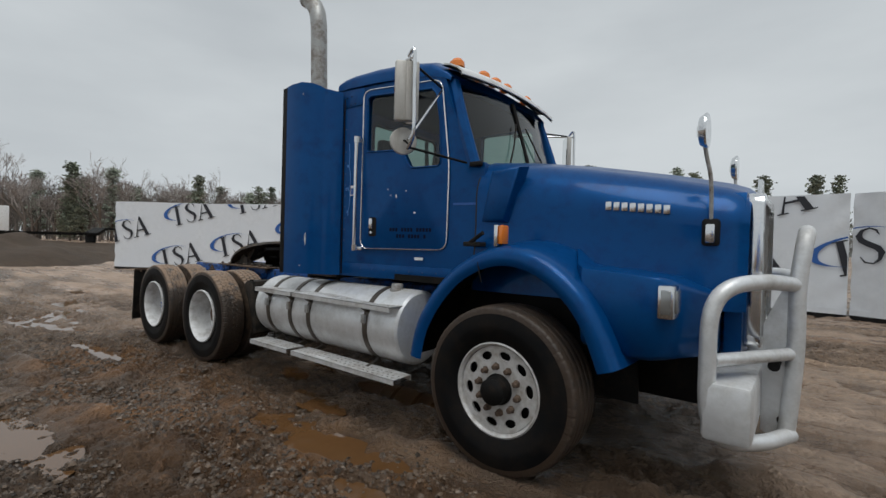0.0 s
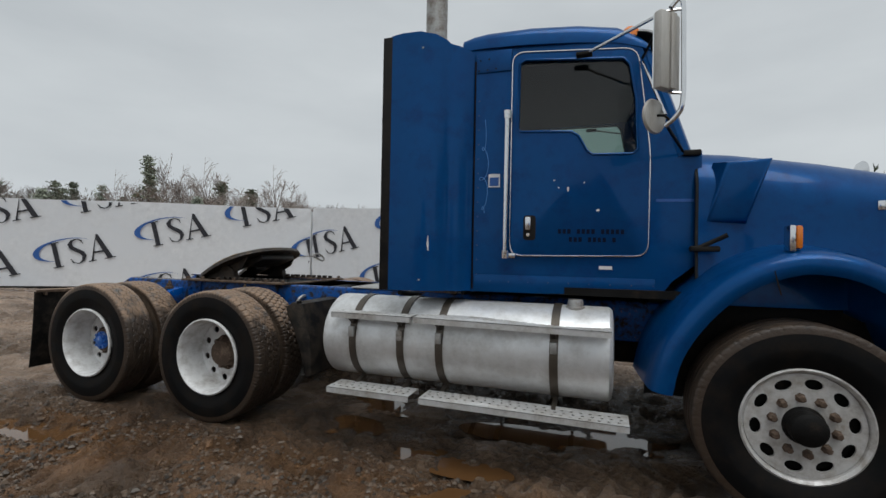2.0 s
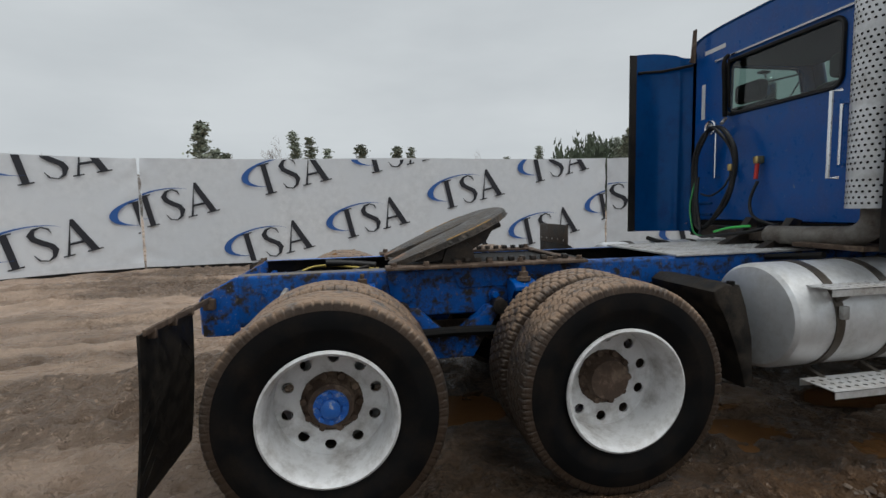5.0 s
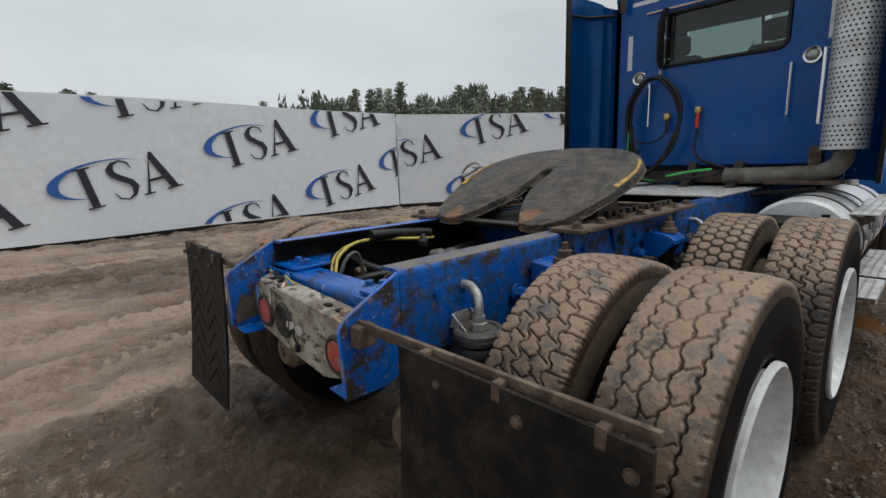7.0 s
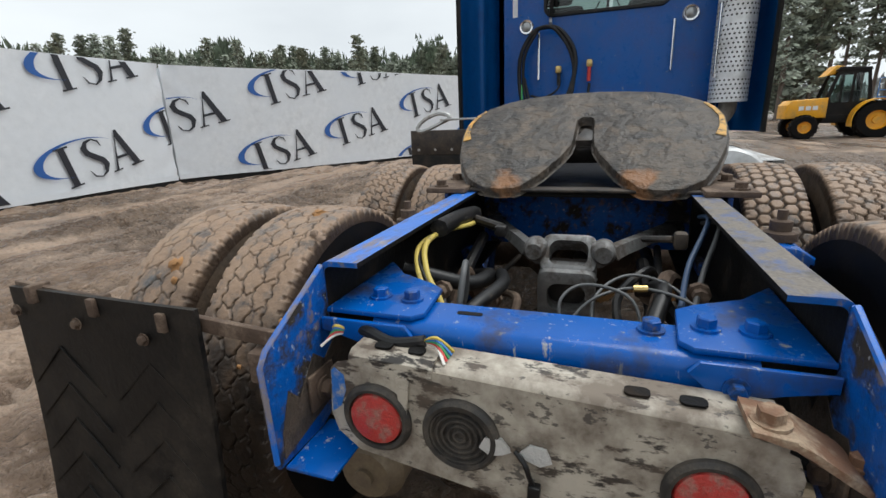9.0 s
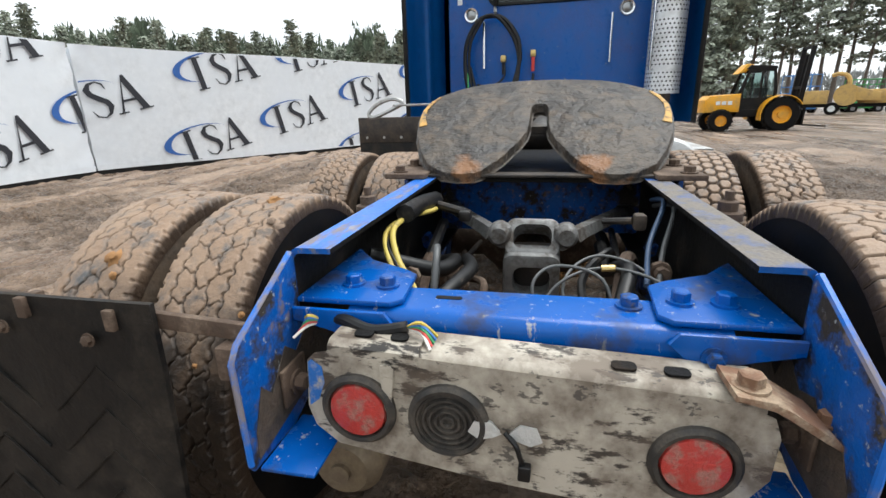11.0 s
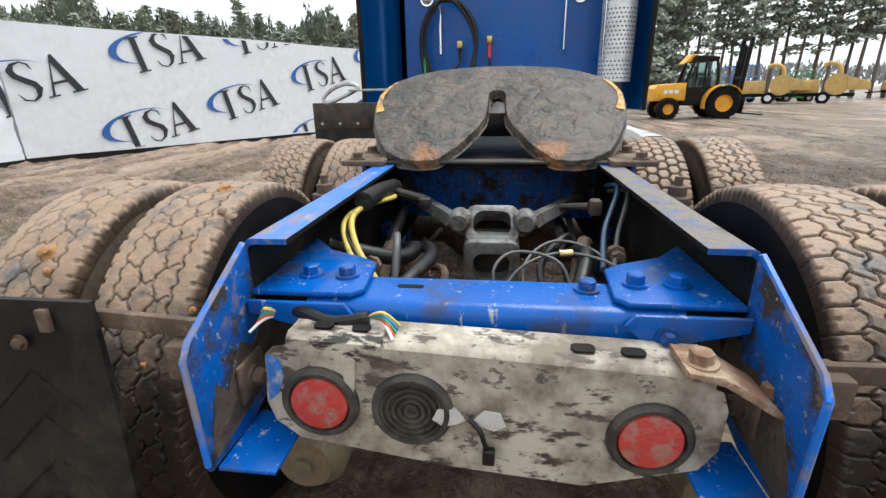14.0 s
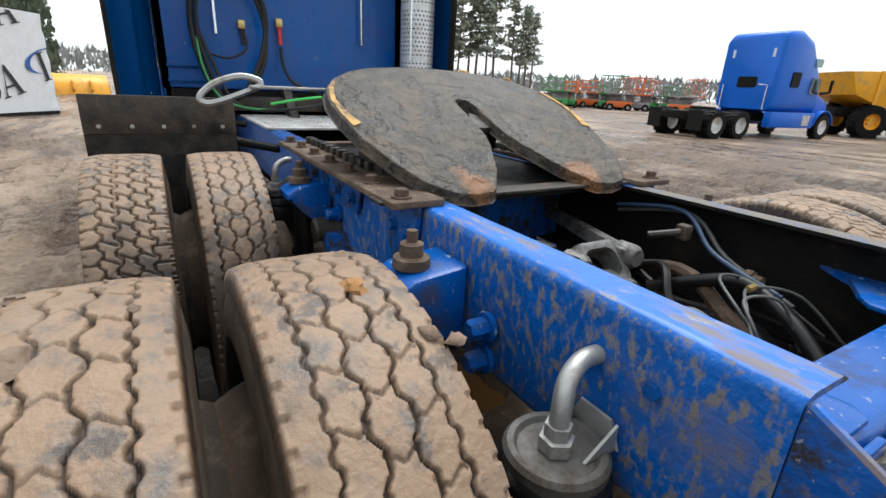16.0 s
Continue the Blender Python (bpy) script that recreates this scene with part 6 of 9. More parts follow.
bm = tube(B(), smooth_path([(mx, my, 1.35), (mx, my, 1.20), (mx + 0.02, my + 0.10, 1.11), (mx + 0.04, my + 0.3, 1.09), (mx + 0.06, my + 0.75, 1.08)], 6), 0.065, 16)
part("exhaust_elbow", bm, mat("sooty_exhaust_steel", (0.20, 0.185, 0.165), 0.6, 0.4, 0.25, 8, 0.3, 60, 0.004, dirt=(0.09, 0.07, 0.055), amt=0.42, dscale=7, sharp=0.25), truck, "dull grey-brown exhaust elbow")
bm = tube(B(), smooth_path([(2.46, -1.0, 2.5), (2.47, -1.03, 3.2), (2.47, -1.04, 3.36), (2.44, -1.04, 3.47), (2.36, -1.04, 3.57), (2.28, -1.04, 3.62)], 6), 0.074, 20, cap=False)
part("exhaust_stack", bm, M_STEEL, truck, "dull grey exhaust stack with curved tip", smooth=60)

M_MIRRORBACK = mat("weathered_bare_metal", (0.50, 0.485, 0.455), 0.5, 0.3, 0.1, 5, 0.1, 80, 0.002, dirt=(0.33, 0.30, 0.26), amt=0.3, dscale=9, sharp=0.3, pull=(1, 1, 0.2))

# hood
HOOD = [(4.135, 0.815, 2.035, 0.28), (4.35, 0.80, 2.018, 0.28), (4.6, 0.782, 1.985, 0.29), (4.85, 0.757, 1.95, 0.30), (5.1, 0.725, 1.905, 0.30), (5.35, 0.685, 1.86, 0.29), (5.55, 0.655, 1.815, 0.27),
        (5.68, 0.63, 1.785, 0.25), (5.76, 0.605, 1.755, 0.22), (5.80, 0.575, 1.72, 0.2)]


def hood_section(x, w, top, r):
    row = [(x, -w - 0.03, 1.02), (x, -w - 0.02, 1.2), (x, -w, 1.36), (x, -w + 0.004, 1.5)]
    for k in range(13):
        a = math.pi / 2 * k / 12
        row.append((x, -w + r * (1 - math.cos(a)) + 0.004, top - 0.05 - r + (r + 0.0) * math.sin(a)))
    row += [(x, -w * 0.4, top - 0.015), (x, -w * 0.2, top), (x, -0.02, top + 0.004)]
    return row + [(p[0], -p[1], p[2]) for p in row[::-1]]


hood = part("hood", sheet(B(), [hood_section(*s) for s in HOOD], 0.012), M_BLUE, truck, "long glossy blue sloping hood", smooth=50)
bm = tube(B(), [(4.13, y, z) for x, y, z in hood_section(4.13, 0.815, 2.032, 0.28)], 0.013, 6)
part("hood_gasket", bm, M_GASKET, hood, "black hood gasket")
for s in (-1, 1):
    # air intake scoop on the hood side
    bm = B()
    o = [(4.22, 1.895), (4.525, 1.91), (4.40, 1.50), (4.16, 1.50)]
    out = verts_of(bm, [(4.285, s * 0.865, 1.88), (4.505, s * 0.885, 1.89), (4.385, s * 0.86, 1.53), (4.18, s * 0.83, 1.53)])
    inn = verts_of(bm, [(x, s * 0.765, z) for x, z in o])
    bm.faces.new(out)
    for k in range(4):
        bm.faces.new((inn[k], inn[(k + 1) % 4], out[(k + 1) % 4], out[k]))
    bmesh.ops.bevel(bm, geom=[e for e in bm.edges if all(v in out for v in e.verts)], offset=0.02, segments=2, affect="EDGES", profile=0.5)
    scoop = part("intake_scoop", bm, M_BLUE, hood, "blue air intake scoop", smooth=50)
    # raised shelf line running from scoop to headlight
    # name badge as a row of plain chrome blocks
    for k in range(8):
        f = k / 8
        x, y, z = 5.055 + 0.375 * f, 0.738 - 0.058 * f, 1.622 - 0.030 * f
        bm = box(B(), x, x + 0.037, min(s * (y - 0.02), s * (y + 0.006)), max(s * (y - 0.02), s * (y + 0.006)), z - 0.027, z + 0.027, 0.003)
        part("badge_block", bm, M_CHROME, hood, "chrome badge block")
    bm = B()
    box(bm, 5.04, 5.42, min(s * 0.665, s * 0.70), max(s * 0.665, s * 0.70), 1.555, 1.575)
    # hood mirror
    c = Vector((5.60, s * 0.72, 2.03))
    bm = tube(B(), smooth_path([(5.63, s * 0.66, 1.47), (5.625, s * 0.68, 1.75), (5.60, s * 0.70, 1.90), (5.585, s * 0.72, 2.02)], 5), 0.011, 8)
    m = part("hood_mirror", bm, M_STEEL, hood, "round convex mirror on a thin stalk")
    bm = lathe(B(), [(0, 0.012), (0.095, 0.010), (0.10, 0.0), (0.08, -0.03), (0.03, -0.045), (0, -0.047)], "x", c, 24)
    part("mirror_head", bm, M_CHROME, m)
    bm = prism(B(), rounded(5.585, 5.675, 1.385, 1.54, 0.02), "y", s * 0.645, s * 0.675, 0.006)
    base = part("mirror_base", bm, M_BLACK, hood, "square mirror base with chrome cap")
    bm = box(B(), 5.605, 5.655, min(s * 0.675, s * 0.70), max(s * 0.675, s * 0.70), 1.40, 1.51, 0.01)
    part("cap", bm, M_CHROME, base)
    # fender over the front wheel
    archp = smooth_path([(3.84, 0, 0.56), (3.90, 0, 0.80), (4.05, 0, 1.04), (4.27, 0, 1.24), (4.55, 0, 1.345), (4.82, 0, 1.31), (5.05, 0, 1.16), (5.20, 0, 0.97), (5.31, 0, 0.72)], 4)
    cx, cz = 4.57, 0.455
    rows = []
    for q in archp:
        d = Vector((q.x - cx, 0, q.z - cz)).normalized()
        prof = [(0.66, 0.05), (0.74, 0.045), (0.88, 0.03), (1.05, 0.012), (1.15, 0.0), (1.20, -0.018), (1.218, -0.045), (1.218, -0.09), (1.205, -0.115)]
        rows.append([(q.x + d.x * h, s * y, q.z + d.z * h) for y, h in prof])
    f = part("fender", sheet(B(), rows, 0.006 * s), M_BLUE, truck, "wide blue front fender arch", smooth=60)
    rows = [[(q.x - (q.x - cx) * 0.04, s * y, q.z - (q.z - cz) * 0.04) for y in (0.50, 0.66, 1.185)] for q in archp]
    part("splash_liner", sheet(B(), rows), M_DARK, f)
    # plate added, near-black, for the deep shade in the wheel well
    wall = arc(4.57, 0.52, 0.72, 0, 180, 16) + [(3.85, 0.42), (5.29, 0.42)]
    part("wheel_well_wall", prism(B(), wall, "y", min(s * 0.735, s * 0.745), max(s * 0.735, s * 0.745)), M_DARK, f)
    bm = tube(B(), [(4.42, s * 1.222, 1.245), (4.45, s * 1.222, 1.12)], 0.004, 4)
    part("fender_seam", bm, M_BLACK, f)
    # fender nose with headlight
    sec = []
    for x, yo, top, bot in ((4.90, 0.80, 1.35, 1.0), (5.0, 1.03, 1.262, 0.95), (5.06, 1.118, 1.242, 0.80), (5.30, 1.124, 1.228, 0.76), (5.42, 1.12, 1.215, 0.765), (5.49, 1.09, 1.205, 0.775), (5.56, 0.98, 1.17, 0.78), (5.68, 0.78, 1.12, 0.78)):
        sec.append([(x, s * 0.56, top), (x, s * (yo - 0.10), top + 0.004), (x, s * (yo - 0.012), top - 0.004), (x, s * yo, top - 0.03), (x, s * (yo - 0.005), (top + bot) / 2), (x, s * (yo - 0.02), bot + 0.03), (x, s * (yo - 0.06), bot), (x, s * 0.56, bot)])
    nose = part("fender_nose", rings(B(), sec), M_BLUE, truck, "blue fender nose panel", smooth=50)
    bm = box(B(), 5.465, 5.545, min(s * 0.86, s * 1.128), max(s * 0.86, s * 1.128), 1.0, 1.175, 0.012)
    lamp = part("headlight", bm, M_CHROME, nose, "chrome twin headlight housing")
    for yy in (0.935, 1.058):
        bm = box(B(), 5.537, 5.556, s * yy - 0.045, s * yy + 0.045, 1.03, 1.15, 0.006)
        part("lens", bm, M_LENS, lamp, "rectangular headlight lens")
    bm = box(B(), 5.482, 5.53, min(s * 1.122, s * 1.135), max(s * 1.122, s * 1.135), 1.025, 1.15, 0.006)
    part("lens", bm, M_LENS, lamp, "clear side lens")
    bm = box(B(), 4.500, 4.530, s * 1.125 - 0.045, s * 1.125 + 0.045, 1.345, 1.485, 0.008)
    sig = part("turn_signal", bm, M_CHROME, f, "fender turn signal with amber lens")
    bm = box(B(), 4.531, 4.562, s * 1.125 - 0.043, s * 1.125 + 0.043, 1.36, 1.483, 0.012)
    part("lens", bm, M_AMBER, sig, "amber lens")
    bm = box(B(), 4.08, 4.24, min(s * 0.84, s * 0.92), max(s * 0.84, s * 0.92), 1.34, 1.375, 0.012)
    tube(bm, [(4.13, s * 0.90, 1.365), (4.27, s * 0.94, 1.44)], 0.014, 6)
    part("hood_latch", bm, M_BLACK, f, "black rubber hood latch")
    # west coast mirror and its frame
    yaw = Matrix.Rotation(radians(40 * s), 4, "Z")
    stand = Matrix.Translation((3.888, s * 1.35, 2.385)) @ yaw
    bm = box(B(), -0.030, 0.022, -0.082, 0.082, -0.205, 0.205, 0.014, m=stand)
    mir = part("side_mirror", bm, M_MIRRORBACK, truck, "tall rectangular mirror with weathered metal back")
    part("back_rib", box(B(), 0.022, 0.034, -0.012, 0.030, -0.20, 0.20, 0.005, m=stand), M_MIRRORBACK, mir)
    part("mirror_glass", box(B(), -0.036, -0.029, -0.073, 0.073, -0.195, 0.195, m=stand), M_MIRROR, mir)
    bm = tube(B(), smooth_path([(3.90, s * 1.355, 2.615), (3.935, s * 1.355, 2.655), (3.958, s * 1.357, 2.63), (3.963, s * 1.357, 2.40), (3.965, s * 1.355, 2.13), (3.94, s * 1.345, 2.05), (3.885, s * 1.325, 2.0)], 4), 0.013, 10)
    tube(bm, [(3.895, s * 1.35, 2.17), (3.96, s * 1.356, 2.16)], 0.008, 8)
    tube(bm, [(3.88, s * 1.35, 2.60), (3.96, s * 1.357, 2.60)], 0.008, 8)
    part("mirror_frame", bm, M_CHROME, mir, "bright tubular mirror frame")
    part("roof_arm", tube(B(), [(3.46, s * 0.955, 2.59), (3.87, s * 1.34, 2.605)], 0.010, 8), M_CHROME, mir, "bright tubular arm to the roof")
    part("arm_foot", box(B(), 3.40, 3.50, s * 0.955 - 0.03, s * 0.955 + 0.03, 2.575, 2.60, 0.008), M_BLACK, mir)
    part("front_arm", tube(B(), [(3.80, s * 0.86, 2.56), (3.885, s * 1.34, 2.61)], 0.009, 8), M_DARK, mir)
    part("lower_arm", tube(B(), [(3.80, s * 0.86, 2.54), (3.885, s * 1.325, 2.06)], 0.009, 8), M_CHROME, mir)
    part("cowl_arm", tube(B(), [(3.89, s * 1.32, 2.01), (4.04, s * 0.84, 1.965)], 0.009, 8), M_DARK, mir)
    bm = lathe(B(), [(0, -0.012), (0.086, -0.010), (0.095, 0.0), (0.088, 0.012), (0.03, 0.022), (0, 0.023)], "x", (0, 0, 0), 28)
    bmesh.ops.transform(bm, matrix=Matrix.Translation((3.83, s * 1.31, 2.06)) @ yaw, verts=bm.verts[:])
    convex = part("convex_mirror", bm, M_MIRRORBACK, mir, "round convex mirror")
    part("stem", tube(B(), smooth_path([(3.845, s * 1.322, 2.06), (3.88, s * 1.345, 2.05), (3.91, s * 1.335, 2.02)], 3), 0.007, 6), M_DARK, convex)
    bm = box(B(), 4.05, 4.15, s * 0.80 - 0.02, s * 0.80 + 0.02, 1.94, 1.975, 0.008)
    part("cowl_hinge", bm, M_BLACK, truck)

# grille and front
gr = rounded(-0.50, 0.50, 0.80, 1.70, 0.08, 4)
gi = rounded(-0.44, 0.44, 0.86, 1.64, 0.06, 4)
bm = prism(B(), gr, "x", 5.78, 5.87, 0.01, holes=[gi])
grille = part("grille", bm, M_CHROME, truck, "chrome grille surround with dark mesh")
bm = box(B(), 5.79, 5.81, -0.45, 0.45, 0.85, 1.65)
part("grille_mesh", bm, M_DARK, grille)
for k in range(9):
    bm = box(B(), 5.815, 5.845, -0.40 + k * 0.1 - 0.008, -0.40 + k * 0.1 + 0.008, 0.86, 1.64)
    part("grille_bar", bm, M_STEEL, grille)
bm = prism(B(), [(-0.56, 0.74), (0.56, 0.74), (0.57, 1.0), (0.56, 1.6), (0.5, 1.70), (-0.5, 1.70), (-0.56, 1.6), (-0.57, 1.0)], "x", 5.70, 5.785, 0.0)
part("nose_panel", bm, M_BLUE, truck, "blue nose panel round the grille")
bm = prism(B(), [(-0.06, 1.71), (0.06, 1.71), (0.04, 1.83), (-0.04, 1.83)], "x", 5.80, 5.83, 0.008)
part("hood_ornament", bm, M_CHROME, truck, "small chrome ornament")
bm = box(B(), 5.66, 5.88, -1.02, 1.02, 0.40, 0.70, 0.03)
part("bumper", bm, M_ALU, truck, "bright steel front bumper")
bm = box(B(), 5.2, 5.66, -0.5, 0.5, 0.42, 0.85, 0.02)
part("front_crossmember", bm, M_DARK, truck)
bull = part("bull_bar", tube(B(), [(6.06, -0.3, 1.48), (6.06, 0.3, 1.48)], 0.042, 14), M_ALU, truck, "polished aluminium bull bar with side loops", smooth=60)
part("cross_tube", tube(B(), [(6.03, -0.46, 0.8), (6.03, 0.46, 0.8)], 0.034, 12), M_ALU, bull, smooth=60)
for s in (-1, 1):
    loop = smooth_path([(6.02, s * 0.46, 1.18), (5.90, s * 0.70, 1.20), (5.76, s * 0.90, 1.17), (5.69, s * 0.97, 1.05), (5.68, s * 0.98, 0.80), (5.69, s * 0.97, 0.52), (5.76, s * 0.90, 0.39), (5.90, s * 0.70, 0.35), (6.02, s * 0.46, 0.35)], 6)
    part("side_loop", tube(B(), loop, 0.042, 14), M_ALU, bull, "bent aluminium side loop", smooth=60)
    part("loop_brace", tube(B(), [(6.02, s * 0.46, 0.80), (5.70, s * 0.97, 0.80)], 0.034, 12), M_ALU, bull, smooth=60)
    post = smooth_path([(6.0, s * 0.46, 0.33), (6.03, s * 0.46, 0.8), (6.03, s * 0.46, 1.15), (6.05, s * 0.44, 1.38), (6.06, s * 0.38, 1.46), (6.06, s * 0.28, 1.48)], 5)
    part("upright_tube", tube(B(), post, 0.042, 14), M_ALU, bull, "curved aluminium upright", smooth=60)
for s in (-1, 1):
    bm = prism(B(), [(5.88, 0.34), (6.02, 0.30), (6.04, 1.2), (5.99, 1.22), (5.88, 0.95)], "y", s * 0.43, s * 0.455, 0.004)
    part("upright_plate", bm, M_ALU, bull, "flat aluminium upright plate")
    bm = disc(B(), (5.98, s * 0.44 - 0.02, 0.42), 0.025, 0.04, "y", 14)
    part("plate_bolt", bm, M_DARK, bull)
    bm = tube(B(), [(5.94, s * 0.46, 0.74), (5.94, s * 0.58, 0.74)], 0.03, 10)
    part("tow_pin", bm, M_BLACK, bull)
bm = box(B(), 3.9, 5.6, -0.36, 0.36, 0.55, 1.3, 0.08)
part("engine_block", bm, M_DARK, truck, "dark engine under the hood")
bm = tube(B(), [(4.57, -0.85, 0.40), (4.57, 0.85, 0.40)], 0.06, 10)
part("front_axle", bm, M_DARK, truck)

# fifth wheel coupling
FW = Matrix.Translation((-0.03, 0, 1.135)) @ Matrix.Rotation(radians(-23), 4, "Y")
half = [(-0.340, 0.185), (-0.356, 0.205), (-0.362, 0.265), (-0.348, 0.325), (-0.29, 0.388), (-0.19, 0.436), (-0.06, 0.478), (0.06, 0.500), (0.17, 0.506), (0.26, 0.488), (0.34, 0.440), (0.41, 0.360), (0.455, 0.270), (0.478, 0.15), (0.487, 0.05)]
slot = [(0.212, 0.0), (0.208, 0.018), (0.192, 0.030), (0.160, 0.034), (0.02, 0.036), (-0.05, 0.044), (-0.12, 0.066), (-0.25, 0.125)]
outline = half + [(u, -v) for u, v in half[::-1]] + [(u, -v) for u, v in slot[::-1]][:-1] + slot
bm = prism(B(), outline, "z", -0.036, 0.0, 0.008, m=FW)
bmesh.ops.triangulate(bm, faces=[f for f in bm.faces if len(f.verts) > 8])
M_PLATE = mat("greasy_coupling_plate", (0.038, 0.032, 0.027), 0.48, 0.0, 0.45, 7, 0.5, 30, 0.02, dirt=(0.125, 0.10, 0.078), amt=0.36, dscale=9, sharp=0.3, drough=0.6, spec=0.32)
film(M_PLATE, (0.018, 0.016, 0.015), 5, 0.50, 0.60, 0.7, 0.30, (1, 1, 1))
film(M_PLATE, (0.135, 0.098, 0.068), 11, 0.52, 0.64, 0.6, 0.6)
film(M_PLATE, (0.22, 0.175, 0.13), 28, 0.62, 0.68, 0.6, 0.8)


def scraped(m):
    """Arcs of smeared grease and scrapes left by the coupling."""
    t = m.node_tree
    p = t.nodes["Principled BSDF"]
    where = t.nodes.new("ShaderNodeTexCoord")
    centre = t.nodes.new("ShaderNodeMapping")
    centre.inputs["Location"].default_value = (-0.02, 0.0, 0.0)
    t.links.new(where.outputs["Object"], centre.inputs["Vector"])
    arcs = t.nodes.new("ShaderNodeTexWave")
    arcs.wave_type, arcs.rings_direction = "RINGS", "Z"
    for key, value in (("Scale", 2.6), ("Distortion", 14.0), ("Detail", 5.0), ("Detail Scale", 1.6), ("Detail Roughness", 0.62)):
        arcs.inputs[key].default_value = value
    t.links.new(centre.outputs["Vector"], arcs.inputs["Vector"])
    b = t.nodes.new("ShaderNodeBump")
    b.inputs["Strength"].default_value, b.inputs["Distance"].default_value = 0.55, 0.012
    t.links.new(arcs.outputs["Fac"], b.inputs["Height"])
    t.links.new(p.inputs["Normal"].links[0].from_socket, b.inputs["Normal"])
    t.links.new(b.outputs["Normal"], p.inputs["Normal"])


scraped(M_PLATE)


def rust_spots(m, spots, reach, colour):
    """Rust that has spread round given points of the plate."""
    t = m.node_tree
    p = t.nodes["Principled BSDF"]
    old = p.inputs["Base Color"].links[0].from_socket
    where = t.nodes.new("ShaderNodeTexCoord")
    rag = t.nodes.new("ShaderNodeTexNoise")
    rag.inputs["Scale"].default_value, rag.inputs["Detail"].default_value = 9.0, 6.0
    t.links.new(where.outputs["Object"], rag.inputs["Vector"])
    for spot in spots:
        far = t.nodes.new("ShaderNodeVectorMath")
        far.operation = "DISTANCE"
        t.links.new(where.outputs["Object"], far.inputs[0])
        far.inputs[1].default_value = spot
        mix_in = t.nodes.new("ShaderNodeMath")
        mix_in.operation = "MULTIPLY_ADD"
        t.links.new(rag.outputs["Fac"], mix_in.inputs[0])
        mix_in.inputs[1].default_value = 0.30
        t.links.new(far.outputs["Value"], mix_in.inputs[2])
        edge = t.nodes.new("ShaderNodeMapRange")
        edge.inputs["From Min"].default_value, edge.inputs["From Max"].default_value = reach + 0.15, reach + 0.11
        edge.inputs["To Max"].default_value = 0.85
        t.links.new(mix_in.outputs[0], edge.inputs["Value"])
        n = t.nodes.new("ShaderNodeMix")
        n.data_type = "RGBA"
        t.links.new(edge.outputs["Result"], n.inputs["Factor"])
        t.links.new(old, n.inputs["A"])
        n.inputs["B"].default_value = (*colour, 1)
        old = n.outputs["Result"]
    t.links.new(old, p.inputs["Base Color"])


rust_spots(M_PLATE, [tuple(FW @ Vector((-0.31, 0.235, 0))), tuple(FW @ Vector((-0.29, -0.215, 0)))], 0.065, (0.23, 0.105, 0.042))
fifth = part("fifth_wheel", bm, M_PLATE, truck, "greasy worn steel fifth wheel plate, tilted back", smooth=30)
for s in (1, -1):
    pts = [(0.00, 0.482), (0.08, 0.494), (0.17, 0.498), (0.255, 0.480), (0.31, 0.452), (0.30, 0.444), (0.24, 0.468), (0.17, 0.482), (0.08, 0.472), (0.02, 0.452)]
    bm = prism(B(), [(u, s * v) for u, v in pts], "z", 0.0006, 0.003, m=FW)
    part("yellow_edge", bm, mat("worn_yellow_edge", (0.50, 0.27, 0.05), 0.6, 0, 0.2, 12, 0.2, 60, dirt=(0.1, 0.085, 0.07), amt=0.42, dscale=18), fifth, "worn yellow edge paint")
    bm = prism(B(), [(-0.05, 0.98), (0.17, 0.98), (0.14, 1.10), (0.06, 1.14), (-0.01, 1.10)], "y", s * 0.33, s * 0.40, 0.006)
    part("pivot_bracket", bm, M_GREASE, fifth, "greasy pivot bracket")
    bm = prism(B(), [(-0.22, -0.046), (0.34, -0.046), (0.24, -0.12), (0.04, -0.14), (-0.12, -0.09)], "y", s * 0.36, s * 0.375, m=FW)
    part("skirt", bm, M_GREASE, fifth)
bm = box(B(), 0.02, 0.15, -0.075, 0.075, -0.12, -0.046, 0.015, m=FW)
box(bm, 0.17, 0.40, -0.25, 0.25, -0.10, -0.046, 0.01, m=FW)
prism(bm, [(0.03, -0.034), (0.12, -0.034), (0.14, 0.0), (0.09, 0.022), (0.03, 0.030)], "z", -0.046, -0.018, 0.004, m=FW)
part("lock_block", bm, M_GREASE, fifth)
bm = box(B(), 0.30, 0.345, 0.38, 0.70, 1.222, 1.232, 0.003)
h = part("release_handle", bm, M_STEEL, fifth, "steel release handle with loop")
loop = smooth_path([(0.34, 0.66, 1.238), (0.35, 0.72, 1.258), (0.36, 0.80, 1.232), (0.36, 0.845, 1.190), (0.355, 0.82, 1.172), (0.345, 0.74, 1.198)], 5, True)
part("loop", tube(B(), loop, 0.010, 6, True), M_STEEL, h)

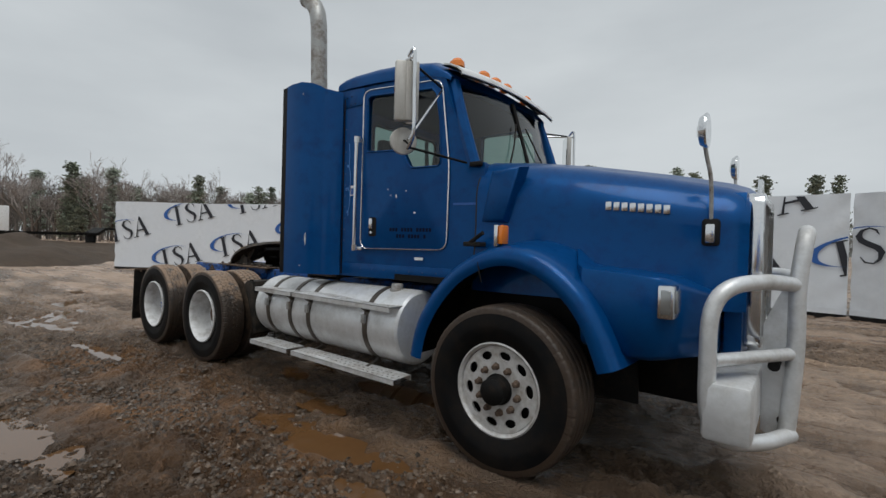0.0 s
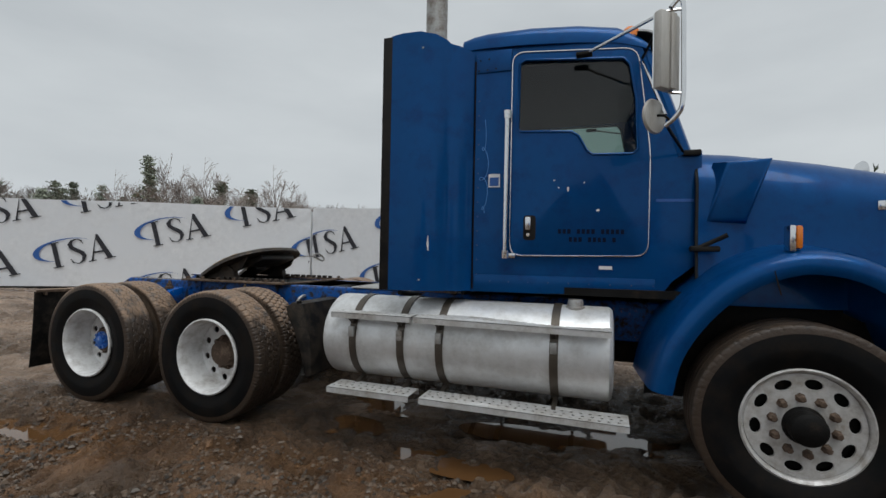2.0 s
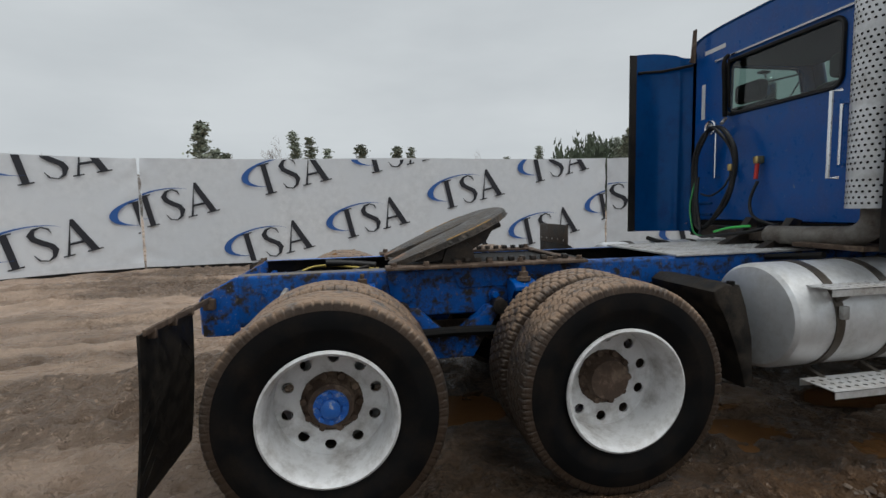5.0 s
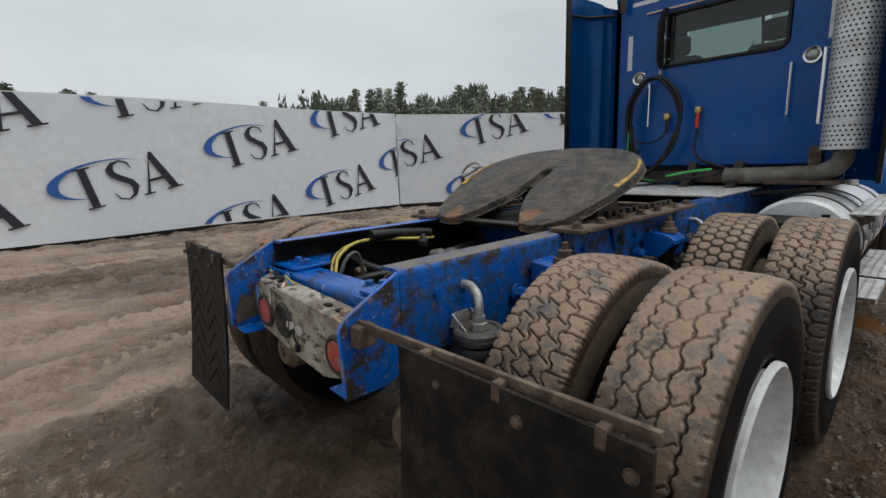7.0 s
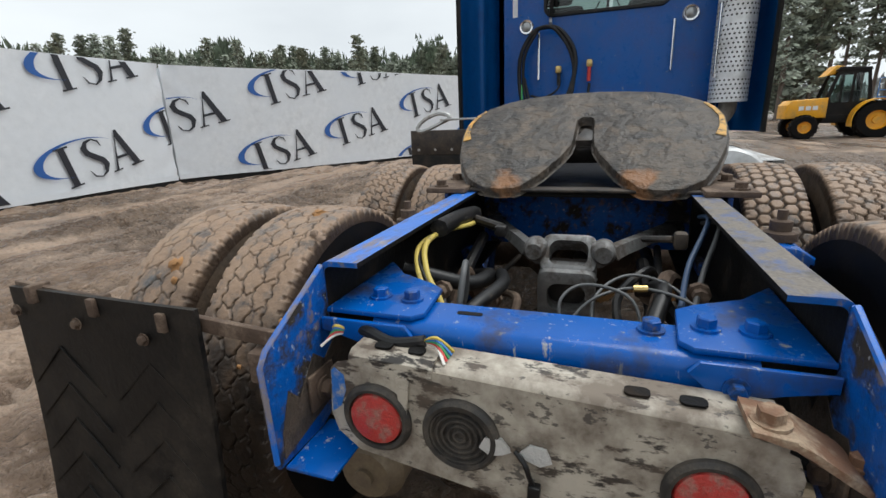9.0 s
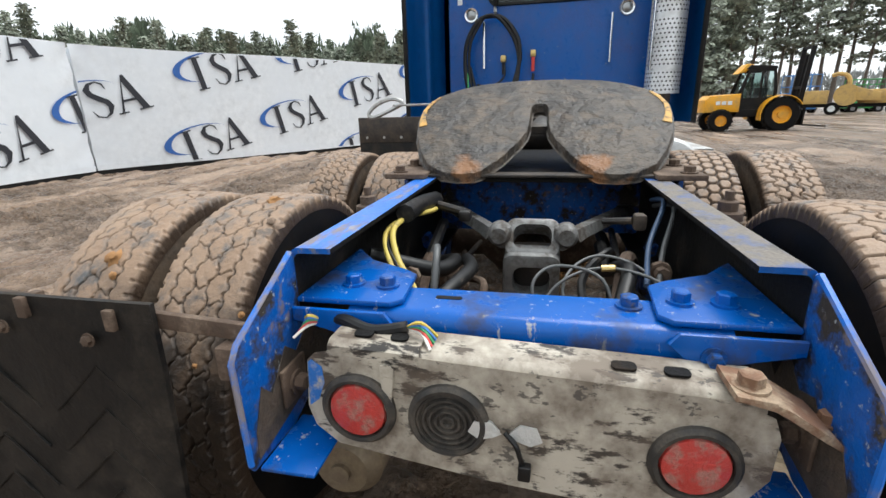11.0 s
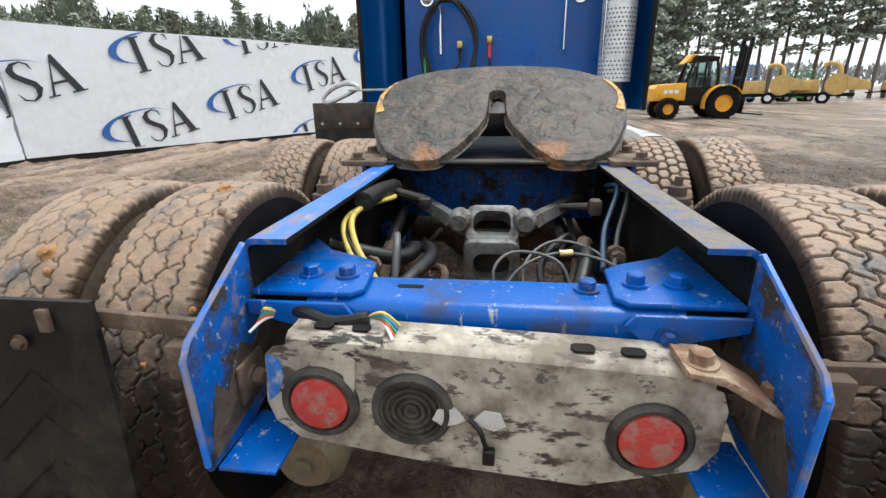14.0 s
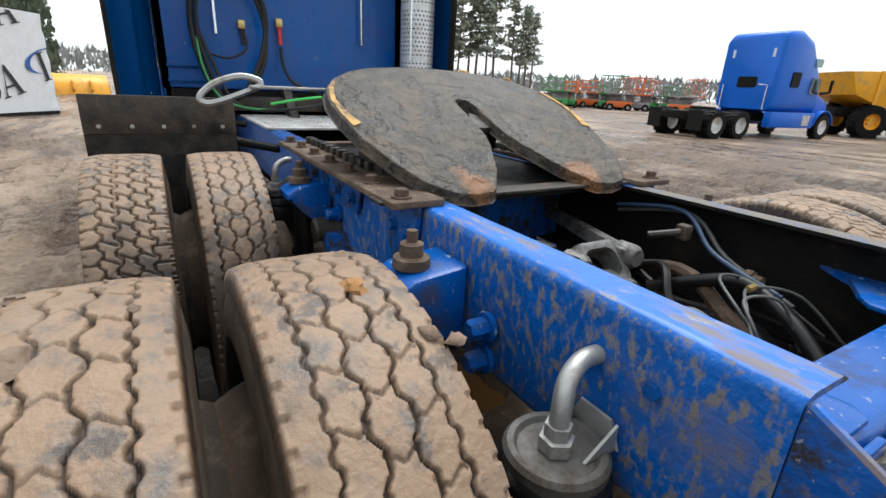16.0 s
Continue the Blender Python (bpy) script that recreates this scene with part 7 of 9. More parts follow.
# slider base of the fifth wheel
bm = box(B(), -0.335, -0.262, -0.53, 0.53, 0.976, 0.986, 0.003)
base = part("slider_base", bm, M_GREASE, truck, "rusty slider cross plate")
for s in (1, -1):
    bm = box(B(), -0.385, 0.84, min(s * 0.375, s * 0.52), max(s * 0.375, s * 0.52), 0.976, 0.994, 0.004)
    r = part("slide_rail", bm, M_RUST, base, "rusty slide rail with bolts")
    for k in range(11):
        bm = box(B(), 0.02 + k * 0.07, 0.055 + k * 0.07, min(s * 0.385, s * 0.42), max(s * 0.385, s * 0.42), 0.994, 1.022, 0.004)
        part("rack_tooth", bm, M_GREASE, r)
    for k in range(7):
        bm = bolt(B(), (-0.34 + k * 0.19, s * 0.475, 0.994), 0.018, 0.024)
        part("bolt", bm, M_RUST, r)
    bm = prism(B(), [(-0.38, 0.975), (-0.20, 0.975), (-0.22, 0.80), (-0.30, 0.76), (-0.36, 0.80)], "y", s * 0.436, s * 0.452, 0.004)
    part("side_plate", bm, M_FRAMEDIRT, r, "blue bolted side plate")
    bm = prism(B(), [(0.0, 0.975), (0.74, 0.975), (0.70, 0.85), (0.05, 0.85)], "y", s * 0.436, s * 0.448, 0.004)
    part("side_plate", bm, M_FRAMEDIRT, r, "blue bolted side plate")
    for bx in (-0.33, -0.25, 0.08, 0.22, 0.36, 0.50, 0.64):
        bm = bolt(B(), (bx, s * 0.45, 0.90), 0.016, 0.02 * s, "y")
        part("bolt", bm, M_FRAMEDIRT, r)
bm = box(B(), -0.30, 0.80, -0.34, 0.34, 0.955, 0.970)
part("centre_plate", bm, M_DARK, base)
bm = box(B(), 0.78, 0.84, -0.50, 0.50, 0.976, 0.99, 0.003)
part("front_plate", bm, M_RUST, base)

# tread plate deck behind the cab
bm = box(B(), 1.50, 2.02, -0.44, 0.44, 0.976, 0.990, 0.003)
box(bm, 2.03, 2.56, -0.44, 0.44, 0.976, 0.990, 0.003)
deck = part("deck_plate", bm, M_ALUDIRTY, truck, "grey aluminium deck plate, dirty")
bm = B()
for i in range(26):
    for j in range(21):
        x, y = 1.53 + i * 0.04, -0.41 + j * 0.04
        sgn = 1 if (i + j) % 2 else -1
        box(bm, -0.012, 0.012, -0.003, 0.003, 0, 0.003, m=Matrix.Translation((x, y, 0.990)) @ Matrix.Rotation(sgn * 0.8, 4, "Z"))
tagged(part("tread_bump", bm, M_ALUDIRTY, deck, smooth=0), kind="stuff")

# axles, suspension and what lies between the rails
for ax in (-0.675, 0.675):
    bm = tube(B(), [(ax, -0.62, 0.46), (ax, -0.3, 0.46), (ax, -0.2, 0.46), (ax, 0.2, 0.46), (ax, 0.3, 0.46), (ax, 0.62, 0.46)], [0.085, 0.085, 0.17, 0.17, 0.085, 0.085], 16)
    lathe(bm, [(0.19, -0.1), (0.2, 0.0), (0.17, 0.12), (0.06, 0.26), (0.06, 0.32)], "x", (ax, 0, 0.46), 20)
    part("drive_axle", bm, M_RUST, truck, "rust-brown drive axle housing", smooth=50)
    for s in (1, -1):
        bm = lathe(B(), [(0.0, -0.11), (0.205, -0.11), (0.21, 0.10), (0.0, 0.10)], "y", (ax, s * 0.66, 0.46), 28)
        part("brake_drum", bm, M_RUST, truck, "rusty brake drum")
M_CAST = mat("dirty_cast_iron", (0.15, 0.15, 0.148), 0.42, 0.35, 0.3, 9, 0.5, 50, 0.006, dirt=(0.055, 0.044, 0.036), amt=0.40, dscale=9)
film(M_CAST, (0.26, 0.255, 0.25), 14, 0.58, 0.70, 0.6, 0.35)
bm = prism(B(), rounded(-0.066, 0.066, -0.080, 0.080, 0.03, 4), "z", -0.05, 0.012, 0.009, holes=[rounded(-0.042, 0.042, -0.056, 0.056, 0.03, 4)], m=Matrix.Translation((-0.580, 0, 0.832)) @ Matrix.Rotation(radians(-46), 4, "Y"))
cast = part("torque_bracket", bm, M_CAST, truck, "worn cast steel bracket with two oval openings")
bm = prism(B(), rounded(-0.082, 0.082, -0.15, 0.012, 0.026, 4), "x", -0.022, 0.05, 0.009, holes=[rounded(-0.054, 0.054, -0.112, -0.026, 0.03, 4)], m=Matrix.Translation((-0.625, 0, 0.79)) @ Matrix.Rotation(radians(-6), 4, "Y"))
part("lower_frame", bm, M_CAST, cast)
part("core", box(B(), -0.585, -0.50, -0.060, 0.060, 0.58, 0.80, 0.012), M_GREASE, cast, "grimy core of the bracket")
for s in (1, -1):
    bm = lathe(B(), [(0, -0.035), (0.024, -0.035), (0.034, -0.02), (0.034, 0.03), (0.02, 0.04), (0, 0.04)], "x", (-0.58, s * 0.098, 0.845), 14)
    box(bm, -0.60, -0.54, min(s * 0.062, s * 0.105), max(s * 0.062, s * 0.105), 0.80, 0.87, 0.012)
    part("rod_lug", bm, M_CAST, cast)
    bm = rings(B(), [[(x, s * (yc + 0.5 * w * dy), z + dz) for dy, dz in ((-1, -0.018), (-0.6, 0.016), (0.6, 0.016), (1, -0.018))] for x, yc, w, z in ((-0.58, 0.10, 0.075, 0.842), (-0.50, 0.14, 0.055, 0.838), (-0.10, 0.315, 0.06, 0.812), (-0.02, 0.345, 0.08, 0.81))])
    part("torque_rod", bm, M_CAST, truck, "grey forged torque rod, paint worn off")
# takes the web ends' mottled material for its darker blue
bm = box(B(), 0.0, 0.05, -0.405, 0.405, 0.70, 0.945, 0.01)
part("crossmember", bm, M_WEBEND, truck, "dark mottled blue crossmember deep in the frame")
bm = box(B(), 0.95, 1.10, -0.42, 0.42, 0.72, 0.94, 0.02)
part("crossmember", bm, M_DARK, truck)
bm = box(B(), 2.2, 3.9, -0.33, 0.33, 0.50, 0.98, 0.08)
part("gearbox", bm, M_DARK, truck, "dark gearbox between the rails")
bm = tube(B(), [(1.0, 0, 0.58), (2.3, 0, 0.62)], 0.06, 12)
part("drive_shaft", bm, M_RUST, truck)
bm = tube(B(), [(-0.45, 0, 0.50), (0.50, 0, 0.50)], 0.05, 12)
part("drive_shaft", bm, M_RUST, truck)
bm = prism(B(), [(-0.30, 0.74), (-0.20, 0.74), (-0.02, 0.56), (0.02, 0.56), (0.20, 0.74), (0.30, 0.74), (0.12, 0.44), (-0.12, 0.44)], "y", -0.50, -0.40, 0.01)
part("hanger", bm, M_WEBEND, truck, "blue suspension hanger caked with mud")
bm = prism(B(), [(-0.30, 0.74), (-0.20, 0.74), (-0.02, 0.56), (0.02, 0.56), (0.20, 0.74), (0.30, 0.74), (0.12, 0.44), (-0.12, 0.44)], "y", 0.40, 0.50, 0.01)
part("hanger", bm, M_WEBEND, truck, "blue suspension hanger caked with mud")
M_BAGPLATE = mat("grimy_spring_plate", (0.13, 0.125, 0.118), 0.38, 0.4, 0.25, 10, 0.3, 60, 0.004, dirt=(0.06, 0.045, 0.035), amt=0.5, dscale=14, sharp=0.25)
for s in (1, -1):
    for bx in (-0.30, 0.28):
        bm = disc(B(), (bx, s * 0.43 - (0.10 if s < 0 else 0), 0.74), 0.045, 0.10, "y", 14, 0.01)
        part("spring_pin", bm, M_GREASE, truck)
    bm = tube(B(), smooth_path([(-1.02, s * 0.55, 0.44), (-0.675, s * 0.54, 0.56), (-0.2, s * 0.52, 0.60), (0.2, s * 0.52, 0.60), (0.675, s * 0.54, 0.56), (1.02, s * 0.55, 0.44)], 4), 0.03, 8)
    part("equaliser_beam", bm, M_DARK, truck)
    for ax in (-0.965, 0.99):
        prof = [(0, 0.0), (0.074, 0.0), (0.083, -0.008), (0.086, -0.02), (0.080, -0.028), (0.088, -0.036), (0.093, -0.06), (0.084, -0.068), (0.094, -0.078), (0.097, -0.14), (0.085, -0.20), (0.05, -0.24), (0.0, -0.24)]
        bag = part("air_spring", lathe(B(), prof, "z", (ax, s * 0.513, 0.745), 32), M_GASKET, truck, "black rubber air spring", smooth=50)
        bm = lathe(B(), [(0, 0.004), (0.058, 0.004), (0.064, 0.012), (0.074, 0.012), (0.080, 0.004), (0.080, -0.012), (0.06, -0.014)], "z", (ax, s * 0.513, 0.75), 28)
        part("top_plate", bm, M_BAGPLATE, bag, "grey steel air spring plate")
        bm = tube(B(), smooth_path([(ax, s * 0.515, 0.76), (ax, s * 0.515, 0.82), (ax + 0.01, s * 0.50, 0.86), (ax + 0.02, s * 0.465, 0.88), (ax + 0.02, s * 0.43, 0.883)], 5), 0.015, 12)
        lathe(bm, [(0, 0), (0.027, 0.0), (0.027, 0.022), (0.021, 0.024), (0.021, 0.045), (0, 0.045)], "z", (ax, s * 0.515, 0.756), 6)
        part("air_elbow", bm, M_STEEL, bag, "grey threaded elbow pipe")
        bm = prism(B(), [(ax - 0.05, 0.756), (ax + 0.05, 0.756), (ax + 0.03, 0.80), (ax - 0.03, 0.80)], "y", s * 0.433, s * 0.440, 0.003)
        prism(bm, [(s * 0.44, 0.756), (s * 0.50, 0.756), (s * 0.44, 0.80)], "x", ax + 0.04, ax + 0.045)
        prism(bm, [(s * 0.44, 0.756), (s * 0.50, 0.756), (s * 0.44, 0.80)], "x", ax - 0.045, ax - 0.04)
        part("bracket", bm, M_STEEL, bag)
    for ax in (-0.52, 0.42):
        bm = prism(B(), [(s * 0.437, 0.90), (s * 0.56, 0.885), (s * 0.60, 0.86), (s * 0.60, 0.84), (s * 0.54, 0.80), (s * 0.46, 0.70), (s * 0.437, 0.70)], "x", ax - 0.075, ax + 0.075, 0.012)
        br = part("shock_bracket", bm, M_FRAME, truck, "bright blue shock bracket")
        bm = lathe(B(), [(0, 0.075), (0.012, 0.075), (0.012, 0.05), (0.026, 0.046), (0.026, 0.02), (0.040, 0.016), (0.042, -0.005)], "z", (ax, s * 0.535, 0.895), 14)
        part("bolt", bm, M_RUST, br, "rusty bolt with rubber washer")
        bm = tube(B(), [(ax, s * 0.535, 0.84), (ax - 0.03, s * 0.535, 0.46)], 0.035, 10)
        part("shock_absorber", bm, M_DARK, truck)
        for k in range(2):
            bm = bolt(B(), (ax - 0.16, s * 0.437, 0.80 - 0.075 * k), 0.022, 0.05 * s, "y")
            part("bolt", bm, M_FRAME, br)
M_CHAMBER = mat("bronze_brown_steel", (0.20, 0.155, 0.10), 0.4, 0.45, 0.3, 12, 0.4, 60, 0.004, dirt=(0.10, 0.07, 0.048), amt=0.45, dscale=9, sharp=0.3)
for yy, zz, r in ((0.352, 0.515, 0.078), (-0.458, 0.485, 0.085)):
    bm = lathe(B(), [(0, -1.245), (0.02, -1.245), (0.02, -1.235), (r * 0.7, -1.232), (r, -1.205), (r, -1.12), (r * 1.08, -1.115), (r * 1.08, -1.095), (r, -1.09), (r * 0.8, -1.03), (0, -1.03)], "x", (0, yy, zz), 24)
    part("brake_chamber", bm, M_CHAMBER, truck, "round bronze-brown brake chamber with dried mud")
    bm = tube(B(), [(-1.03, yy, zz), (-0.80, yy, zz - 0.02)], 0.025, 8)
    part("push_rod", bm, M_DARK, truck)

# further lines and fittings between the rails
rng = random.Random(77)
for k in range(9):
    away = 1 if k % 2 else -1
    y0, y1 = away * rng.uniform(0.16, 0.36), away * rng.uniform(0.18, 0.36)
    x0, x1 = rng.uniform(-1.0, -0.75), rng.uniform(-0.4, -0.15)
    z0, z1 = rng.uniform(0.60, 0.72), rng.uniform(0.66, 0.84)
    pts = [(x0, y0, z0), (x0 + 0.12, y0 + rng.uniform(-0.05, 0.05), z0 + rng.uniform(0.03, 0.12)), ((x0 + x1) / 2, (y0 + y1) / 2, rng.uniform(0.66, 0.82)), (x1, y1, z1)]
    part("air_hose", tube(B(), smooth_path(pts, 6), rng.choice((0.009, 0.012, 0.02)), 8), rng.choice((M_GASKET, M_GASKET, M_GREASE, M_RUST)), truck, "grimy air hose between the frame rails")
for x, y, z in ((-0.86, 0.30, 0.80), (-0.80, -0.31, 0.82), (-0.70, 0.20, 0.72), (-0.62, -0.22, 0.74), (-0.9, -0.2, 0.66)):
    bm = lathe(B(), [(0, -0.03), (0.018, -0.03), (0.018, -0.008), (0.026, -0.006), (0.026, 0.012), (0.014, 0.016), (0.012, 0.04), (0, 0.04)], "x", (x, y, z), 8)
    part("hose_fitting", bm, rng.choice((M_STEEL, M_GREASE, M_RUST)), truck, "dirty steel hose fitting")

# hoses and wiring inside the frame
rng = random.Random(12)
M_YHOSE = mat("yellow_hose", (0.52, 0.40, 0.09), 0.5, 0, 0.15, 20, dirt=(0.15, 0.11, 0.08), amt=0.3, dscale=15)
M_WIRE = mat("grey_air_line", (0.075, 0.078, 0.08), 0.45, 0, 0.2, 20)
M_BRASS = mat("brass_fitting", (0.55, 0.40, 0.16), 0.35, 0.8, 0.2, 15)


def hose(name, pts, r, material, label):
    return part(name, tube(B(), smooth_path(pts, 6), r, 8), material, truck, label, smooth=60)


hose("yellow_hose", [(-1.05, 0.215, 0.78), (-1.02, 0.245, 0.835), (-0.97, 0.295, 0.885), (-0.86, 0.338, 0.922), (-0.72, 0.335, 0.925), (-0.55, 0.31, 0.905), (-0.40, 0.32, 0.89)], 0.0075, M_YHOSE, "dirty yellow air hose")
hose("yellow_hose", [(-1.06, 0.232, 0.78), (-1.03, 0.262, 0.835), (-0.98, 0.312, 0.882), (-0.87, 0.355, 0.915), (-0.72, 0.352, 0.918), (-0.55, 0.325, 0.90), (-0.40, 0.33, 0.885)], 0.0065, M_YHOSE, "dirty yellow air hose")
hose("black_wire", [(-1.04, 0.248, 0.80), (-1.0, 0.282, 0.865), (-0.92, 0.335, 0.905), (-0.75, 0.365, 0.905)], 0.004, M_GASKET, "black wire beside the yellow hoses")
hose("hose_sleeve", [(-0.78, 0.33, 0.945), (-0.60, 0.335, 0.935), (-0.42, 0.33, 0.915)], 0.026, M_GASKET, "dark hose sleeve")
hose("air_hose", [(-1.04, 0.20, 0.80), (-0.99, 0.20, 0.89), (-0.93, 0.21, 0.90), (-0.90, 0.225, 0.80), (-0.92, 0.25, 0.72)], 0.008, M_WIRE, "thin grey air line")
hose("air_hose", [(-0.98, 0.215, 0.775), (-0.92, 0.185, 0.795), (-0.78, 0.155, 0.80), (-0.66, 0.185, 0.785)], 0.019, M_GASKET, "black rubber hose")
hose("air_hose", [(-0.88, 0.40, 0.86), (-0.80, 0.25, 0.80), (-0.66, 0.22, 0.78), (-0.5, 0.3, 0.72)], 0.022, M_GASKET, "black rubber hose")
hose("air_hose", [(-1.0, -0.04, 0.74), (-0.96, -0.01, 0.83), (-0.91, -0.06, 0.862), (-0.94, -0.16, 0.845), (-0.99, -0.19, 0.74)], 0.0038, M_WIRE, "looped grey air line")
hose("air_hose", [(-1.0, 0.0, 0.74), (-0.92, -0.07, 0.825), (-0.86, -0.18, 0.845), (-0.92, -0.30, 0.825), (-1.02, -0.33, 0.74)], 0.0038, M_WIRE, "looped grey air line")
hose("air_hose", [(-1.0, -0.10, 0.72), (-0.90, -0.08, 0.82), (-0.80, -0.16, 0.855), (-0.84, -0.27, 0.83), (-0.98, -0.33, 0.74)], 0.0038, M_WIRE, "looped grey air line")
hose("air_hose", [(-1.04, -0.17, 0.74), (-0.94, -0.205, 0.80), (-0.80, -0.235, 0.83), (-0.60, -0.20, 0.74)], 0.018, M_GASKET, "black rubber hose")
hose("air_hose", [(-0.90, -0.26, 0.82), (-0.70, -0.30, 0.86), (-0.55, -0.36, 0.94), (-0.30, -0.38, 0.90)], 0.007, mat("blue_air_line", (0.03, 0.06, 0.12), 0.45), "blue air line")
hose("air_hose", [(-0.92, -0.28, 0.80), (-0.72, -0.33, 0.85), (-0.56, -0.385, 0.93), (-0.30, -0.39, 0.88)], 0.007, M_WIRE, "grey air line")
bm = tube(B(), [(-0.865, -0.165, 0.845), (-0.862, -0.195, 0.846)], 0.008, 8)
part("brass_union", bm, M_BRASS, truck, "small brass union")
bm = tube(B(), [(-0.56, 0.20, 0.90), (-0.46, 0.34, 0.91)], 0.015, 10)
box(bm, -0.59, -0.55, 0.185, 0.222, 0.878, 0.912, 0.008)
part("level_valve", bm, M_GREASE, truck, "dirty air levelling valve")
bm = box(B(), -0.63, -0.59, -0.305, -0.272, 0.875, 0.92, 0.008)
tube(bm, [(-0.61, -0.27, 0.90), (-0.56, -0.20, 0.885)], 0.010, 8)
part("level_valve", bm, M_GREASE, truck, "dirty air levelling valve")
bm = tube(B(), smooth_path([(-1.20, 0.36, 0.84), (-1.24, 0.31, 0.857), (-1.262, 0.25, 0.852), (-1.255, 0.19, 0.860)], 5), 0.011, 10)
wl = part("wiring_loom", bm, M_GASKET, truck, "taped black wiring loom with bare coloured wire ends")
for k, col in enumerate(((0.7, 0.68, 0.62), (0.55, 0.06, 0.05), (0.05, 0.3, 0.12), (0.06, 0.2, 0.5), (0.6, 0.45, 0.08))):
    e = 0.012 * (k - 2)
    wm = mat("wire_colour", col, 0.5)
    for a in ((-1.255, 0.19, 0.860, -1), (-1.222, 0.35, 0.842, 1)):
        bm = tube(B(), smooth_path([(a[0], a[1], a[2]), (a[0] - 0.02, a[1] + a[3] * 0.03, a[2] + 0.01 + e * 0.4), (a[0] - 0.02 + e, a[1] + a[3] * 0.05, a[2] - 0.015)], 4), 0.003, 5)
        part("wire", bm, wm, wl)

# mud flaps
M_FLAP = mat("mud_flap_rubber", (0.0085, 0.008, 0.0078), 0.5, 0, 0.3, 6, 0.4, 60, 0.004, dirt=(0.045, 0.036, 0.028), amt=0.38, dscale=9, sharp=0.25, spec=0.16)
film(M_FLAP, (0.05, 0.045, 0.04), 60, 0.64, 0.70, 0.5, 0.6, (1, 0.3, 1))
for s, ya, yb, lift_z in ((1, 0.585, 1.105, 0.038), (-1, 0.645, 1.22, -0.02)):
    bm = prism(B(), [(s * 0.432, 0.892), (s * yb, 0.932), (s * yb, 0.905), (s * 0.432, 0.862)] if s > 0 else [(s * 0.432, 0.868), (s * yb, 0.886), (s * yb, 0.862), (s * 0.432, 0.838)], "x", -1.352, -1.338, 0.003)
    arm = part("flap_hanger", bm, M_RUST, truck, "rusty flat bar flap hanger")
    bm = box(B(), -1.375, -1.315, min(s * 0.432, s * 0.475), max(s * 0.432, s * 0.475), 0.80, 0.86, 0.006)
    part("hanger_clamp", bm, M_RUST, arm)
    rows = []
    for k in range(9):
        z = 0.885 + lift_z - 0.70 * k / 8
        bow = -0.05 * (k / 8) ** 2
        rows.append([(-1.365 + bow + 0.002 * math.sin(7 * y + k * 0.4), s * y, z) for y in np.linspace(ya, yb, 7)])
    flap = part("mud_flap", sheet(B(), rows, 0.010), M_FLAP, truck, "black rubber mud flap with raised chevrons", smooth=50)
    bm = B()
    for c in (0, 1):
        for k in range(6):
            y0 = ya + 0.03 + c * (yb - ya) * 0.5
            z0 = 0.76 + lift_z - k * 0.085
            w = (yb - ya) * 0.42
            for d in (0, 1):
                p, q = (y0, z0 - 0.10), (y0 + w / 2, z0)
                if d:
                    p, q = (y0 + w / 2, z0), (y0 + w, z0 - 0.10)
                bow = lambda z: -0.05 * ((0.885 + lift_z - z) / 0.70) ** 2
                tube(bm, [(-1.3655 + bow(p[1]), s * p[0], p[1]), (-1.3655 + bow(q[1]), s * q[0], q[1])], 0.0022, 4)
    part("chevron_ribs", bm, M_FLAP, flap)
    for y in (ya + 0.08, (ya + yb) / 2, yb - 0.08):
        zc = (0.862 + 0.0625 * (y - 0.432) + 0.012) if s > 0 else 0.850
        bm = box(B(), -1.376, -1.334, s * y - 0.010, s * y + 0.010, zc - 0.016, zc + 0.022, 0.003)
        part("clip", bm, M_RUST, flap)
        part("bolt", bolt(B(), (-1.374, s * (y + 0.05), zc - 0.035), 0.009, -0.010, "x"), M_RUST, flap)
# front quarter fender on the driver side, a bent one on the passenger side
bm = box(B(), 1.235, 1.25, 0.64, 1.26, 0.985, 1.155, 0.004)
qf = part("quarter_flap", bm, M_GREASE, truck, "dark steel flap bracket with rivets")
bm = box(B(), 1.2375, 1.2475, 0.64, 1.26, 0.42, 0.985, 0.003)
part("flap_rubber", bm, M_FLAP, qf)
for k in range(5):
    bm = disc(B(), (1.229, 0.70 + 0.125 * k, 1.02), 0.009, 0.006, "x", 10)
    part("rivet", bm, M_STEEL, qf)
bm = tube(B(), [(1.27, 0.43, 0.90), (1.26, 1.25, 1.08)], 0.022, 10)
part("flap_arm", bm, M_DARK, qf)
bm = prism(B(), [(1.27, 0.86), (1.33, 0.90), (1.42, 0.89), (1.455, 0.78), (1.50, 0.60), (1.52, 0.36), (1.47, 0.33), (1.42, 0.52), (1.36, 0.70), (1.29, 0.79)], "y", -0.50, -1.04, 0.01)
qr = part("quarter_flap", bm, M_FLAP, truck, "bent black quarter fender", smooth=50)
bm = tube(B(), [(1.33, -0.43, 0.80), (1.36, -1.0, 0.83)], 0.024, 10)
part("flap_arm", bm, M_DARK, qr)
bm = lathe(B(), [(0.0, -0.05), (0.02, -0.05), (0.02, 0.05), (0.0, 0.05)], "z", (1.38, -1.02, 0.86), 10)
part("arm_end", bm, M_DARK, qr)

